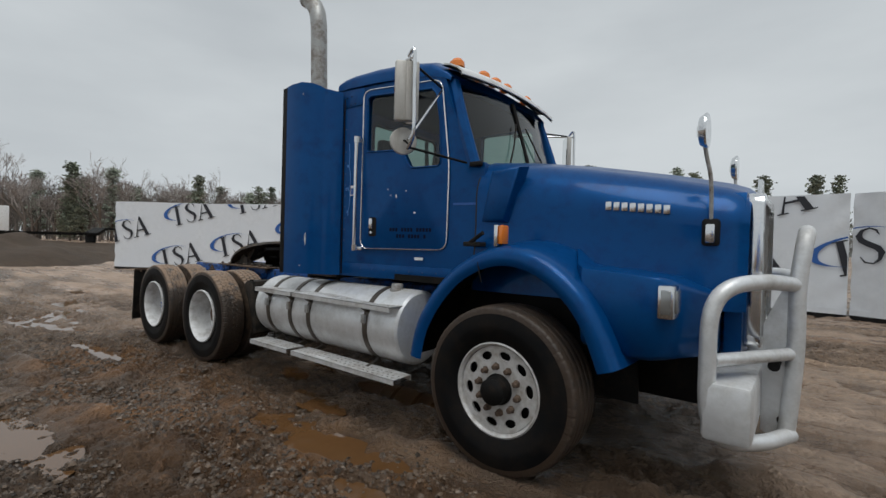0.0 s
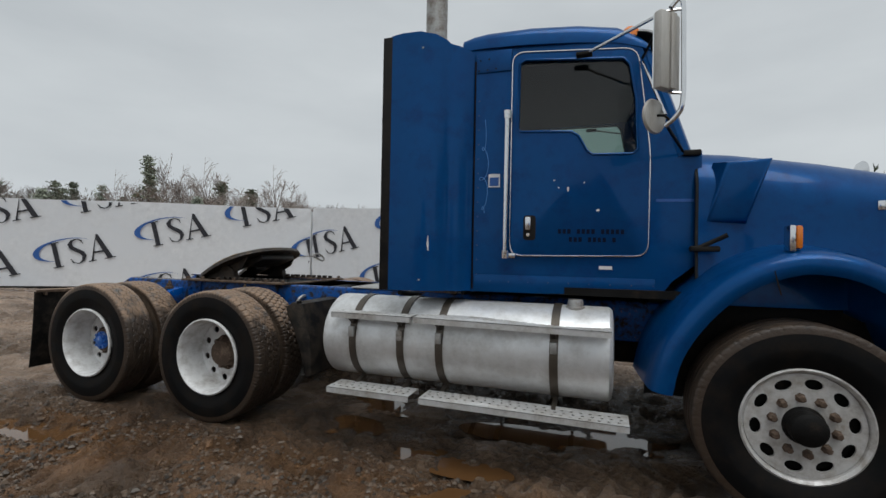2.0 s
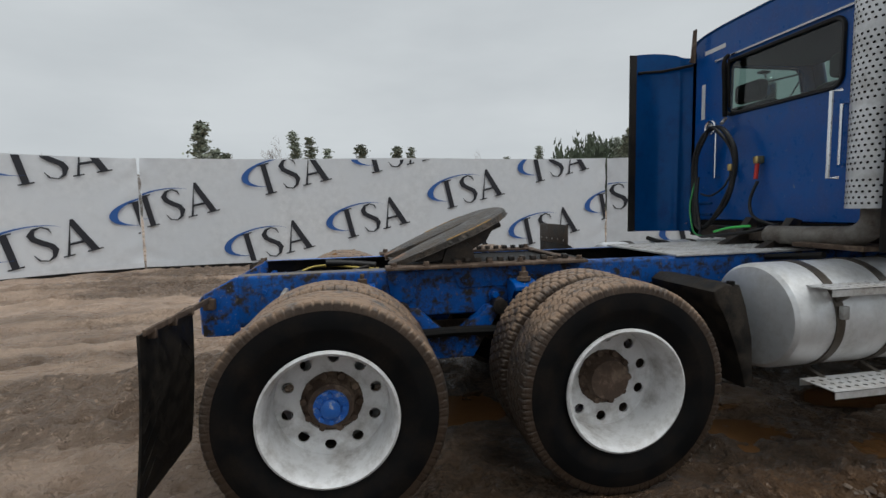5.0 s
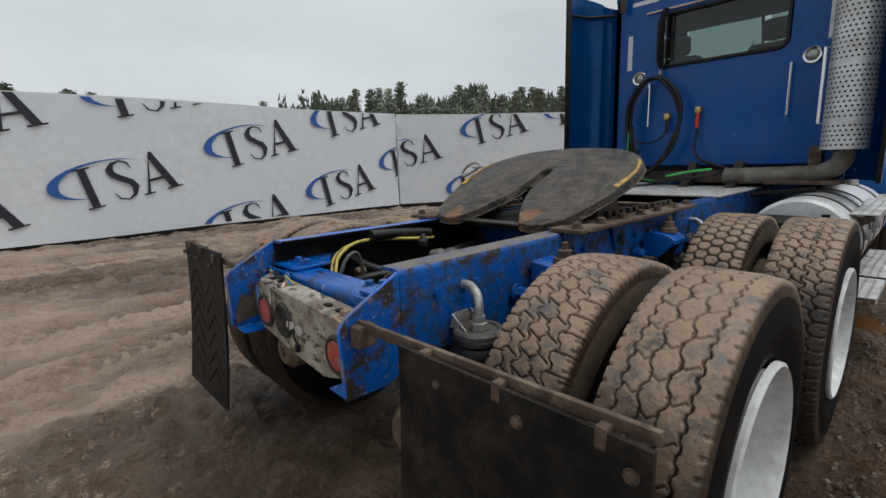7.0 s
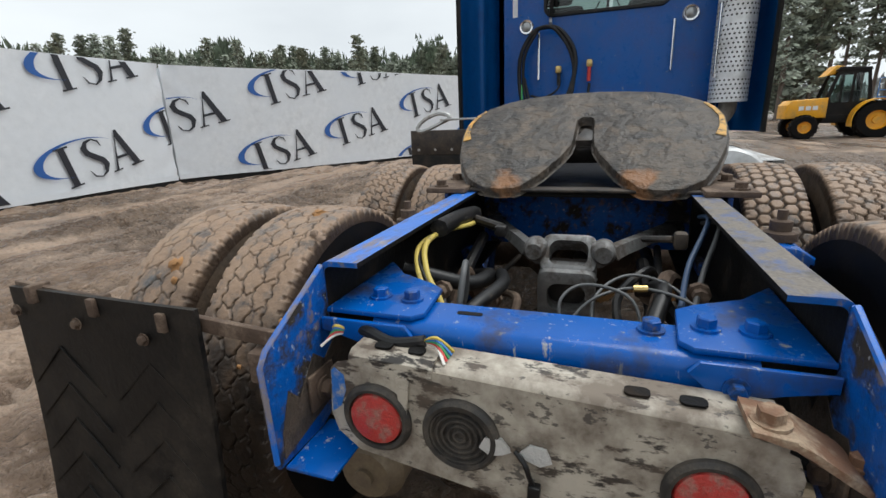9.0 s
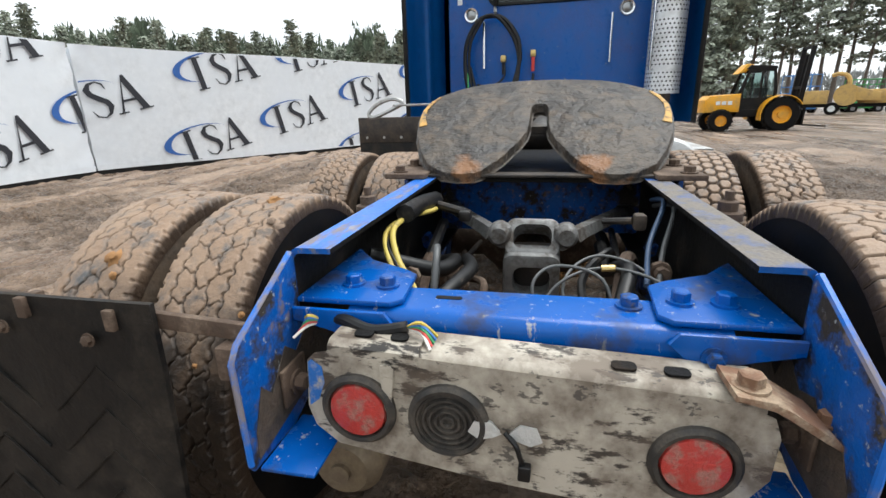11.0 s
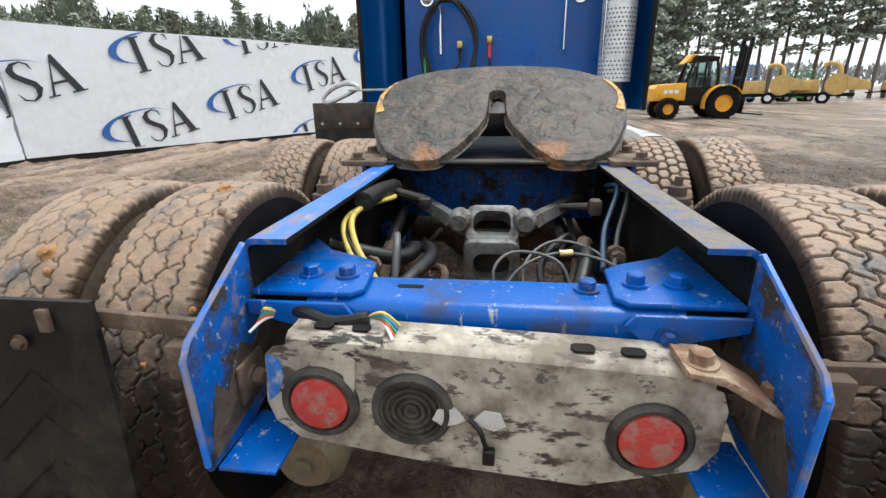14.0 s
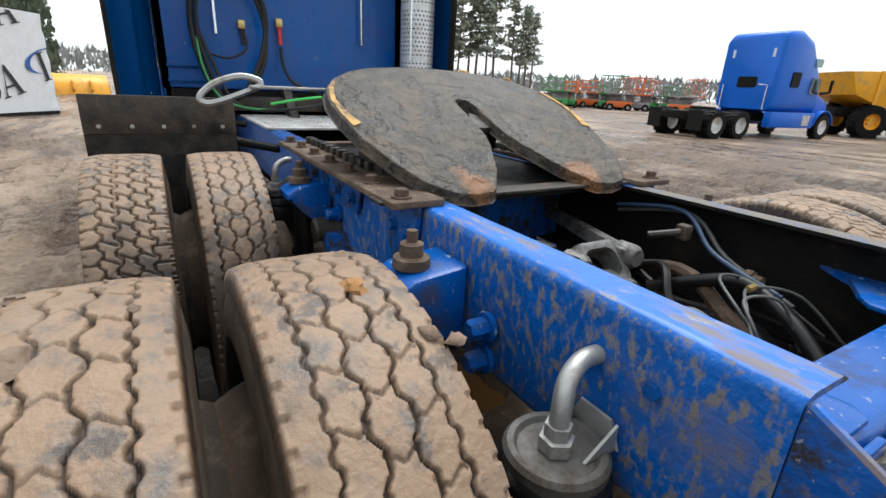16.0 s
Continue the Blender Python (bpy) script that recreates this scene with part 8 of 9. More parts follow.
# air and electric lines hung on the cab back
for off, thick in ((0.0, 0.019), (0.035, 0.014)):
    loop = smooth_path([(2.52 - off, 0.50, 1.96), (2.50 - off, 0.36 + off, 1.93), (2.50, 0.235 + off, 1.76), (2.50, 0.225, 1.55), (2.47, 0.30 - off, 1.32), (2.44, 0.42, 1.14), (2.44, 0.54, 1.10), (2.46, 0.64 - off, 1.24), (2.50, 0.70 - off, 1.50), (2.50, 0.69 - off, 1.74), (2.51, 0.60 - off, 1.91)], 6, True)
    part("electric_cable", tube(B(), loop, thick, 8, True), M_GASKET, truck, "thick black coiled cable loop hung on the cab back")
hose("air_line", [(2.52, 0.66, 1.55), (2.46, 0.60, 1.35), (2.42, 0.50, 1.10), (2.30, 0.35, 1.04), (2.2, 0.1, 1.06), (2.3, -0.15, 1.10), (2.5, -0.2, 1.15)], 0.012, M_GASKET, "black air line drooping to the deck")
hose("air_line", [(2.50, 0.68, 1.5), (2.44, 0.66, 1.30), (2.40, 0.58, 1.12), (2.32, 0.42, 1.05), (2.22, 0.15, 1.05)], 0.008, mat("green_air_line", (0.03, 0.25, 0.07), 0.4), "green air line")
hose("air_line", [(2.35, 0.25, 1.08), (2.30, 0.05, 1.12), (2.34, -0.12, 1.14)], 0.010, mat("bright_green_line", (0.06, 0.55, 0.10), 0.4), "bright green air line")
hose("air_line", [(2.60, 0.36, 1.58), (2.52, 0.36, 1.45), (2.50, 0.48, 1.38), (2.50, 0.60, 1.40)], 0.009, M_GASKET, "thin black air line")
hose("air_line", [(2.60, 0.10, 1.48), (2.54, 0.10, 1.35), (2.50, 0.05, 1.24), (2.45, -0.08, 1.18), (2.5, -0.2, 1.14)], 0.012, M_GASKET, "black air line")
bm = tube(B(), [(2.60, 0.105, 1.64), (2.585, 0.105, 1.50)], 0.016, 10)
rg = part("red_coupling", bm, M_REDPAINT, truck, "red air coupling grip")
bm = box(B(), 2.575, 2.64, 0.08, 0.13, 1.62, 1.68, 0.01)
part("coupling_head", bm, M_BRASS, rg)
bm = box(B(), 2.575, 2.64, 0.345, 0.395, 1.585, 1.645, 0.01)
part("brass_coupling", bm, M_BRASS, truck, "brass air coupling")
bm = tube(B(), [(2.60, 0.37, 1.60), (2.59, 0.365, 1.48)], 0.014, 8)
part("black_coupling", bm, M_GASKET, truck, "black air coupling grip")
bm = tube(B(), smooth_path([(2.60, 0.44, 2.56), (2.56, 0.44, 2.50), (2.57, 0.44, 2.3), (2.58, 0.44, 2.05)], 4), 0.018, 8)
tube(bm, [(2.57, 0.40, 2.52), (2.585, 0.40, 2.12)], 0.010, 6)
part("hanging_strap", bm, M_DARK, truck, "dark strap and spring hanging from the roof")
bm = tube(B(), [(2.60, 0.45, 2.04), (2.55, 0.44, 1.99)], 0.014, 8)
part("hanger_hook", bm, M_STEEL, truck)
bm = prism(B(), [(2.25, 0.99), (2.52, 0.99), (2.60, 1.18), (2.52, 1.20), (2.42, 1.06)], "y", 0.06, 0.12, 0.006)
prism(bm, [(2.25, 0.99), (2.52, 0.99), (2.60, 1.18), (2.52, 1.20), (2.42, 1.06)], "y", -0.30, -0.24, 0.006)
box(bm, 2.50, 2.66, -0.6, 0.6, 1.02, 1.12, 0.01)
part("cab_mount", bm, M_GREASE, truck, "dirty steel cab mount")
bm = box(B(), 2.30, 2.62, -0.95, -0.50, 1.02, 1.05, 0.006)
box(bm, 2.55, 2.62, -0.80, -0.72, 1.05, 1.30, 0.006)
part("exhaust_bracket", bm, M_RUST, truck, "rusty exhaust bracket")


# clods of mud stuck to the tyres
M_CLOD = mat("orange_clay_clod", (0.30, 0.15, 0.055), 0.85, 0, 0.3, 25, 0.7, 60, 0.006)
M_CLODB = mat("brown_mud_clod", (0.20, 0.14, 0.10), 0.85, 0, 0.3, 25, 0.7, 60, 0.006)


def clod(ax, y, angle, r, material):
    """One ragged lump on a tyre's tread."""
    rng = random.Random(int(1000 * (y + angle)))
    a = radians(angle)
    c = Vector((ax + 0.515 * math.cos(a), y, 0.455 + 0.515 * math.sin(a)))
    up, side = Vector((math.cos(a), 0, math.sin(a))), Vector((-math.sin(a), 0, math.cos(a)))
    bm = B()
    levels = []
    for h, w in ((-0.1, 1.0), (0.2, 0.75), (0.4, 0.45), (0.48, 0.12)):
        levels.append([c + up * r * h * rng.uniform(0.85, 1.15) + (side * math.cos(b) + Vector((0, 1, 0)) * math.sin(b)) * r * w * rng.uniform(0.5, 1.35) for b in np.linspace(0, 5.5, 8)])
    part("mud_clod", rings(bm, levels), material, truck, "lump of clay stuck to a tyre", smooth=60)


rng = random.Random(40)
clod(-0.675, 1.06, 128, 0.028, M_CLOD)
clod(-0.675, 1.12, 150, 0.022, M_CLOD)
clod(-0.675, 0.74, 97, 0.024, M_CLOD)
clod(-0.675, 1.13, 100, 0.024, M_CLODB)
for k in range(14):
    clod(-0.675, rng.choice((0.73, 1.08)) + rng.uniform(-0.11, 0.11), rng.uniform(75, 185), rng.uniform(0.008, 0.018), rng.choice((M_CLOD, M_CLODB, M_CLODB)))


# ---- trees ----
def leaf_clump(bm, c, r, rng, flat=0.6, n=7):
    """A handful of small ragged leaf faces round a point."""
    for _ in range(n):
        d = Vector((rng.gauss(0, 1), rng.gauss(0, 1), rng.gauss(0, flat)))
        o = c + d * r * 0.45
        a = Vector((rng.uniform(-1, 1), rng.uniform(-1, 1), rng.uniform(-0.5, 0.7))).normalized()
        b = a.orthogonal().normalized()
        s = r * rng.uniform(0.18, 0.40)
        bm.faces.new(verts_of(bm, [o + a * s, o + b * s * 0.6 - a * s * 0.2, o - a * s * 0.8, o - b * s * 0.55 + a * s * 0.1]))


def pine(seed, height, bare, spread_r, density):
    """A pine: tapered trunk, limbs, and a ragged crown of needle clumps."""
    rng = random.Random(seed)
    top = Vector((rng.uniform(-0.4, 0.4), rng.uniform(-0.4, 0.4), height))
    t = thing("pine_tree", "tall pine with bare lower trunk and dark ragged crown", "tree", "pines round the yard")
    bm = tube(B(), [Vector((0, 0, -0.3)).lerp(top, k / 6) for k in range(7)], [0.20 * (1 - k / 7) + 0.02 for k in range(7)], 7)
    limbs, crown = B(), B()
    n = int(46 * density)
    for k in range(n):
        f = bare + (1 - bare) * (k + rng.random()) / n
        z = f * height
        reach = spread_r * (1.02 - ((f - bare) / (1 - bare)) ** 0.9) * rng.uniform(0.55, 1.2) + 0.15
        a = rng.random() * 6.283
        root = Vector((0, 0, -0.3)).lerp(top, (z + 0.3) / (height + 0.3))
        tip = root + Vector((math.cos(a) * reach, math.sin(a) * reach, reach * rng.uniform(-0.05, 0.45)))
        tube(bm, [root, tip], [0.05, 0.015], 4)
        for q in (0.45, 0.75, 1.0):
            leaf_clump(crown, root.lerp(tip, q), 0.58 + 0.42 * rng.random(), rng, 0.36, 16)
    for _ in range(4):
        leaf_clump(crown, top + Vector((0, 0, rng.uniform(-0.5, 0.1))), 0.4, rng, 0.6, 9)
    part("trunk", bm, M_BARK, t)
    part("crown", crown, M_NEEDLE, t, smooth=0)
    return t


def bare_tree(seed, height):
    """A leafless broadleaf: trunk forking into fine twigs."""
    rng = random.Random(seed)
    t = thing("bare_tree", "leafless grey-brown broadleaf tree with fine twigs", "tree", "bare trees round the yard")
    trunk, twigs = B(), B()

    def grow(p, d, length, r, level):
        q = p + d * length
        tube(trunk if level < 2 else twigs, [p, q], [max(r, 0.022), max(r * 0.7, 0.018)], 5 if level < 2 else 3, cap=False)
        if level >= 6:
            return
        for _ in range(3 if level < 3 else 2):
            e = (d + Vector((rng.gauss(0, 0.42), rng.gauss(0, 0.42), rng.gauss(0.12, 0.22)))).normalized()
            grow(p + d * length * rng.uniform(0.6, 1.0), e, length * rng.uniform(0.58, 0.82), r * 0.6, level + 1)

    grow(Vector((0, 0, -0.3)), Vector((rng.uniform(-0.05, 0.05), rng.uniform(-0.05, 0.05), 1)).normalized(), height * 0.30, 0.17, 0)
    tips = [v.co.copy() for v in twigs.verts][::9]
    for p in tips:
        for _ in range(2):
            d = Vector((rng.gauss(0, 0.6), rng.gauss(0, 0.6), rng.uniform(0.2, 1))).normalized() * rng.uniform(0.35, 0.9)
            w = d.orthogonal().normalized() * 0.016
            q = p + Vector((rng.gauss(0, 0.15), rng.gauss(0, 0.15), rng.gauss(0, 0.15)))
            twigs.faces.new(verts_of(twigs, [q - w, q + w, q + d]))
    part("trunk", trunk, M_BARK, t)
    part("twig_crown", twigs, M_BRANCH, t, smooth=0)
    return t


PINES = [pine(1, 14.0, 0.22, 2.3, 1.0), pine(2, 12.5, 0.14, 2.2, 1.2), pine(3, 15.0, 0.30, 2.4, 0.9), pine(4, 10.5, 0.05, 2.2, 1.4), pine(31, 15.0, 0.34, 1.9, 0.62), pine(32, 14.0, 0.40, 1.7, 0.55)]
BARES = [bare_tree(11, 11.0), bare_tree(12, 13.0), bare_tree(13, 9.5)]
rng = random.Random(21)
used = set()


def plant(kind, az, dist, scale=1.0, pick=None):
    """One tree at a bearing (degrees, from straight ahead of the truck to its left) and a distance."""
    pool = PINES if kind == "pine" else BARES
    scale *= 1.0 if kind == "pine" else 1.4
    i = rng.randrange(4 if kind == "pine" else len(pool)) if pick is None else pick
    src = pool[i]
    m = Matrix.Translation((dist * math.cos(radians(az)), dist * math.sin(radians(az)), GROUND)) @ Matrix.Rotation(rng.random() * 6.28, 4, "Z") @ Matrix.Scale(scale * rng.uniform(0.88, 1.12), 4)
    if (kind, i) not in used:
        used.add((kind, i))
        src.matrix_world = m
        return
    made = copy_thing(src, m)
    made.scale = m.to_scale()


# dense pine wood ahead and to the left, seen over the wall
for k in range(92):
    plant("pine", 12 + k * 0.52 + rng.uniform(-0.5, 0.5), rng.uniform(84, 112), 1.0)
# tall pine row ahead to the right, with trunks in view
for k in range(17):
    plant("pine", -18.5 - k * 1.1 + rng.uniform(-0.25, 0.25), 60 + k * 0.5 + rng.uniform(-2, 3), 1.0, (4, 5)[k % 2])
for az, d, sc, i in ((-14.2, 52, 0.9, 3), (-16.2, 49, 1.05, 1), (-17.2, 54, 1.1, 3), (-15.0, 60, 1.0, 3), (-18.4, 53, 1.0, 1)):
    plant("pine", az, d, sc, i)
for k in range(4):
    plant("pine", -38.2 - k * 0.75, 80 + rng.uniform(-3, 3), 0.95, (4, 5)[k % 2])
# bare trees with a few pines behind the wall and the yard's far side
for k in range(64):
    az = 126 + k * 0.82 + rng.uniform(-0.5, 0.5)
    plant("bare" if rng.random() < 0.74 else "pine", az, rng.uniform(95, 135), 1.1)
for az, d, kind, sc in ((131, 78, "bare", 0.95), (132.5, 80, "bare", 1.0), (134, 78, "bare", 1.0), (136, 80, "bare", 0.95), (137.5, 76, "pine", 0.78), (129, 95, "bare", 0.9), (126, 100, "bare", 0.85),
                        (122, 110, "bare", 0.9), (119, 105, "bare", 0.85), (115, 100, "bare", 0.85), (112, 95, "bare", 0.8), (108.5, 86, "pine", 0.9), (107, 88, "pine", 0.88), (105.5, 87, "pine", 0.86), (103, 100, "bare", 0.85),
                        (100.5, 104, "bare", 0.8), (98, 90, "pine", 0.8), (96.5, 88, "pine", 0.82), (94, 96, "pine", 0.76), (92, 98, "pine", 0.72), (90, 97, "pine", 0.8), (88, 102, "bare", 0.75), (86, 95, "pine", 0.74),
                        (84, 95, "pine", 0.66), (80, 100, "bare", 0.75), (76, 100, "bare", 0.7), (72, 96, "pine", 0.7), (68, 95, "pine", 0.75), (64, 97, "bare", 0.8), (62, 95, "pine", 0.85)):
    plant(kind, az, d, sc * (1.36 if 78 < az < 110 else 1.14 if az < 78 else 1.0))


def woods(name, label, az0, az1, d0, d1, high, count, size, material, seed):
    """A distant stand of trees as many small ragged clumps under an uneven top line."""
    rng = random.Random(seed)
    bm = B()
    for _ in range(count):
        az, d = rng.uniform(az0, az1), rng.uniform(d0, d1)
        top = high * (0.78 + 0.25 * noise.noise((az * 0.22, seed, 0)) + 0.22 * noise.noise((az * 1.3, seed, 2)))
        c = Vector((d * math.cos(radians(az)), d * math.sin(radians(az)), rng.random() ** 0.75 * top + GROUND))
        s = size * rng.uniform(0.5, 1.3)
        tang, up = Vector((-math.sin(radians(az)), math.cos(radians(az)), 0)), Vector((0, 0, 1))
        for _ in range(3):
            o = c + tang * s * rng.uniform(-0.9, 0.9) + up * s * rng.uniform(-0.5, 0.5)
            w, lean_to = s * rng.uniform(0.12, 0.42), rng.uniform(-0.5, 0.5)
            bm.faces.new(verts_of(bm, [o - tang * w, o + tang * w * 0.8 - up * s * 0.3, o + up * s * rng.uniform(0.7, 1.7) + tang * s * lean_to]))
    tagged(part(name, bm, material, smooth=0), label, "woods", kind="stuff")


M_BROWNWOOD = mat("bare_wood_mass", (0.15, 0.132, 0.118), 0.95, 0, 0.35, 0.2, 0.0, island=0.5)
M_PINEWOOD = mat("pine_wood_mass", (0.095, 0.12, 0.08), 0.95, 0, 0.35, 0.2, 0.0, island=0.5)


def twig_woods(name, label, az0, az1, d0, d1, high, trees, twigs, seed, material):
    """A far leafless wood: rounded crowns, each a haze of fine upright twigs over a few stems."""
    rng = random.Random(seed)
    bm = B()
    up = Vector((0, 0, 1))
    for _ in range(trees):
        az, d = rng.uniform(az0, az1), rng.uniform(d0, d1)
        tang = Vector((-math.sin(radians(az)), math.cos(radians(az)), 0))
        foot = Vector((d * math.cos(radians(az)), d * math.sin(radians(az)), GROUND))
        h = high * (0.80 + 0.22 * noise.noise((az * 0.16, seed, 0))) * rng.uniform(0.72, 1.06)
        w = h * rng.uniform(0.20, 0.32)
        bm.faces.new(verts_of(bm, [foot - tang * 0.16, foot + tang * 0.16, foot + up * h * 0.8]))
        for _ in range(twigs):
            a, r, v = rng.uniform(0, math.pi), rng.random() ** 0.6, rng.random() ** 0.8
            c = foot + tang * w * math.cos(a) * r + up * h * (0.22 + 0.70 * v * math.sqrt(max(0.0, 1 - (r * math.cos(a)) ** 2)))
            lean_to = (tang * (math.cos(a) * r * 0.8 + rng.gauss(0, 0.3)) + up).normalized()
            size = rng.uniform(0.5, 1.4)
            bm.faces.new(verts_of(bm, [c - tang * 0.055, c + tang * 0.055, c + lean_to * size]))
    tagged(part(name, bm, material, smooth=0), label, "woods", kind="stuff")


twig_woods("bare_woods", "dense brown leafless woodland along the yard's edge", 118, 184, 112, 140, 17.5, 430, 150, 3, M_BROWNWOOD)
woods("undergrowth", "dense brown brush below the leafless wood", 118, 184, 120, 142, 9.5, 9000, 0.55, M_BROWNWOOD, 3)
twig_woods("bare_woods", "thin leafless trees beyond the wall", 62, 120, 120, 150, 12.5, 90, 90, 4, M_BROWNWOOD)
woods("pine_woods", "dense dark pine wood beyond the wall", 8, 66, 104, 125, 19.0, 13000, 0.85, M_PINEWOOD, 5)
woods("far_woods", "wooded rise on the horizon, haze put into its pale colour", -85, 215, 280, 330, 13.0, 15000, 1.7, M_HAZEWOOD, 7)


# ---- machines about the yard ----
def wheel_pair(host, at, r, half, rim, rim_mat, axis_turn=0.0):
    """A simple machine wheel with tyre and rim under a thing."""
    bm = lathe(B(), [(rim, -half), (r * 0.92, -half), (r, -half * 0.7), (r, half * 0.7), (r * 0.92, half), (rim, half)], "y", (0, 0, 0), 28)
    w = part("wheel", bm, M_TYRE, host, "black machine tyre", at=at)
    w.rotation_euler = (0, 0, axis_turn)
    bm = lathe(B(), [(0, -half * 0.55), (rim * 0.35, -half * 0.6), (rim * 0.4, -half * 0.35), (rim * 0.9, -half * 0.4), (rim * 1.02, -half * 0.95), (rim * 1.02, half), (0, half * 0.8)], "y", (0, 0, 0), 24)
    part("rim", bm, rim_mat, w)
    bm = B()
    for k in range(18):
        a = 2 * math.pi * k / 18
        for s in (-1, 1):
            box(bm, -0.03, 0.03, min(0.05 * half, s * half * 0.95), max(0.05 * half, s * half * 0.95), r - 0.02, r + 0.025, m=Matrix.Rotation(a + s * 0.1, 4, "Y"))
    tagged(part("tyre_lug", bm, M_TYRE, w, smooth=0), kind="stuff")
    return w


def forklift(at, turn):
    """Rough-terrain forklift, nose to -x in its own frame, mast at +x."""
    t = thing("forklift", "yellow rough-terrain forklift with black cab and tall mast", "forklift", at=at)
    t.rotation_euler = (0, 0, turn)
    bm = prism(B(), [(-1.75, 0.75), (-1.75, 1.25), (-1.6, 1.42), (-0.45, 1.48), (-0.45, 0.75)], "y", -0.62, 0.62, 0.06)
    body = part("bonnet", bm, M_YELLOW, t, "yellow engine bonnet")
    bm = B()
    for k in range(3):
        box(bm, -1.35 + k * 0.22, -1.19 + k * 0.22, -0.632, -0.622, 1.05, 1.2)
    part("lettering_bars", bm, M_WHITE, body, "plain white lettering bars")
    bm = prism(B(), [(-0.6, 0.55), (1.0, 0.55), (1.0, 0.85), (-0.5, 0.85)], "y", -0.55, 0.55, 0.04)
    part("chassis", bm, M_DARK, t)
    frame_pts = [(-0.5, 0.8), (0.75, 0.8), (0.85, 1.5), (0.7, 2.42), (-0.25, 2.45), (-0.55, 1.5)]
    win = [(-0.40, 1.5), (-0.2, 2.3), (0.2, 2.3), (0.2, 1.3), (-0.35, 1.3)]
    win2 = [(0.28, 1.3), (0.28, 2.3), (0.62, 2.3), (0.74, 1.5), (0.72, 1.3)]
    for y in (-0.52, 0.48):
        bm = prism(B(), frame_pts, "y", y, y + 0.04, holes=[win, win2])
        side = part("cab_side", bm, M_BLACK, t, "black cab frame")
        bm = B()
        bm.faces.new(verts_of(bm, [(u, y + 0.02, v) for u, v in win]))
        bm.faces.new(verts_of(bm, [(u, y + 0.02, v) for u, v in win2]))
        part("window_pane", bm, M_GLASS, side, smooth=0)
    bm = prism(B(), [(-0.35, 2.42), (0.75, 2.40), (0.7, 2.50), (-0.2, 2.56)], "y", -0.55, 0.55, 0.03)
    part("cab_roof", bm, M_BLACK, t)
    bm = prism(B(), [(-0.62, 2.25), (-0.3, 2.62), (-0.05, 2.58), (-0.35, 2.3)], "y", -0.4, 0.4, 0.04)
    part("roof_cowl", bm, M_YELLOW, t)
    bm = box(B(), 0.25, 0.6, -0.3, 0.3, 0.9, 1.7, 0.05)
    part("seat", bm, M_INTERIOR, t)
    for y in (-0.72, 0.72):
        bm = sheet(B(), [[(1.0 + 0.78 * math.cos(radians(a)), y + d, 0.62 + 0.78 * math.sin(radians(a))) for d in (-0.22, 0.22)] for a in range(30, 196, 15)], 0.03)
        part("mudguard", bm, M_YELLOW, t, "yellow mudguard", smooth=60)
        wheel_pair(t, (1.0, y, 0.64), 0.66, 0.2, 0.34, M_YELLOW)
        wheel_pair(t, (-1.15, y, 0.42), 0.44, 0.16, 0.22, M_YELLOW)
    lean = Matrix.Translation((1.62, 0, 0.2)) @ Matrix.Rotation(radians(4), 4, "Y")
    for y in (-0.42, 0.34):
        bm = box(B(), 0.0, 0.16, y, y + 0.09, 0, 3.0, 0.01, m=lean)
        part("mast_rail", bm, M_DARK, t, "dark mast rail")
    bm = B()
    for z in (0.3, 1.4, 2.9):
        box(bm, 0.02, 0.12, -0.4, 0.42, z, z + 0.1, m=lean)
    tube(bm, [lean @ Vector((0.08, 0, 0.2)), lean @ Vector((0.08, 0, 2.7))], 0.06, 8)
    part("mast_cross", bm, M_DARK, t)
    bm = box(B(), 0.2, 0.28, -0.6, 0.6, 0.05, 0.6, 0.01, m=lean)
    box(bm, 0.25, 1.2, -0.4, -0.28, 0.0, 0.05, m=lean)
    box(bm, 0.25, 1.2, 0.28, 0.4, 0.0, 0.05, m=lean)
    part("fork_carriage", bm, M_DARK, t)
    return t


forklift((20.6, -8.25, GROUND), radians(-92))


def chipper(at, turn, paint, label, group="machines across the yard"):
    """A towed wood chipper: engine box, drum, chute and wheels."""
    t = thing("wood_chipper", label, "machine", group, at=at)
    t.rotation_euler = (0, 0, turn)
    part("engine_box", prism(B(), [(0.35, 0.75), (2.0, 0.75), (2.0, 1.7), (0.35, 1.7)], "y", -0.75, 0.75, 0.05), paint, t)
    part("drum_housing", lathe(B(), [(0, -0.7), (0.75, -0.7), (0.75, 0.7), (0, 0.7)], "y", (-0.7, 0, 1.35), 24), paint, t)
    part("feed_table", prism(B(), [(-2.6, 0.95), (-1.3, 0.95), (-1.2, 1.9), (-2.5, 1.5)], "y", -0.8, 0.8, 0.03), paint, t)
    part("chute", tube(B(), smooth_path([(-0.75, 0, 1.8), (-0.72, 0, 2.35), (-0.5, 0, 2.72), (-0.05, 0, 2.85), (0.35, 0, 2.74)], 4), 0.14, 8), paint, t)
    part("grille_panel", box(B(), 0.9, 1.7, -0.77, -0.75, 0.95, 1.6), M_DARK, t)
    part("drawbar", tube(B(), [(1.8, 0, 0.6), (3.2, 0, 0.5)], 0.07, 6), M_DARK, t)
    part("chassis", box(B(), -1.8, 2.0, -0.6, 0.6, 0.5, 0.75), M_DARK, t)
    for y in (-0.85, 0.85):
        wheel_pair(t, (0.0, y, 0.4), 0.42, 0.13, 0.22, M_WHITE)
    return t


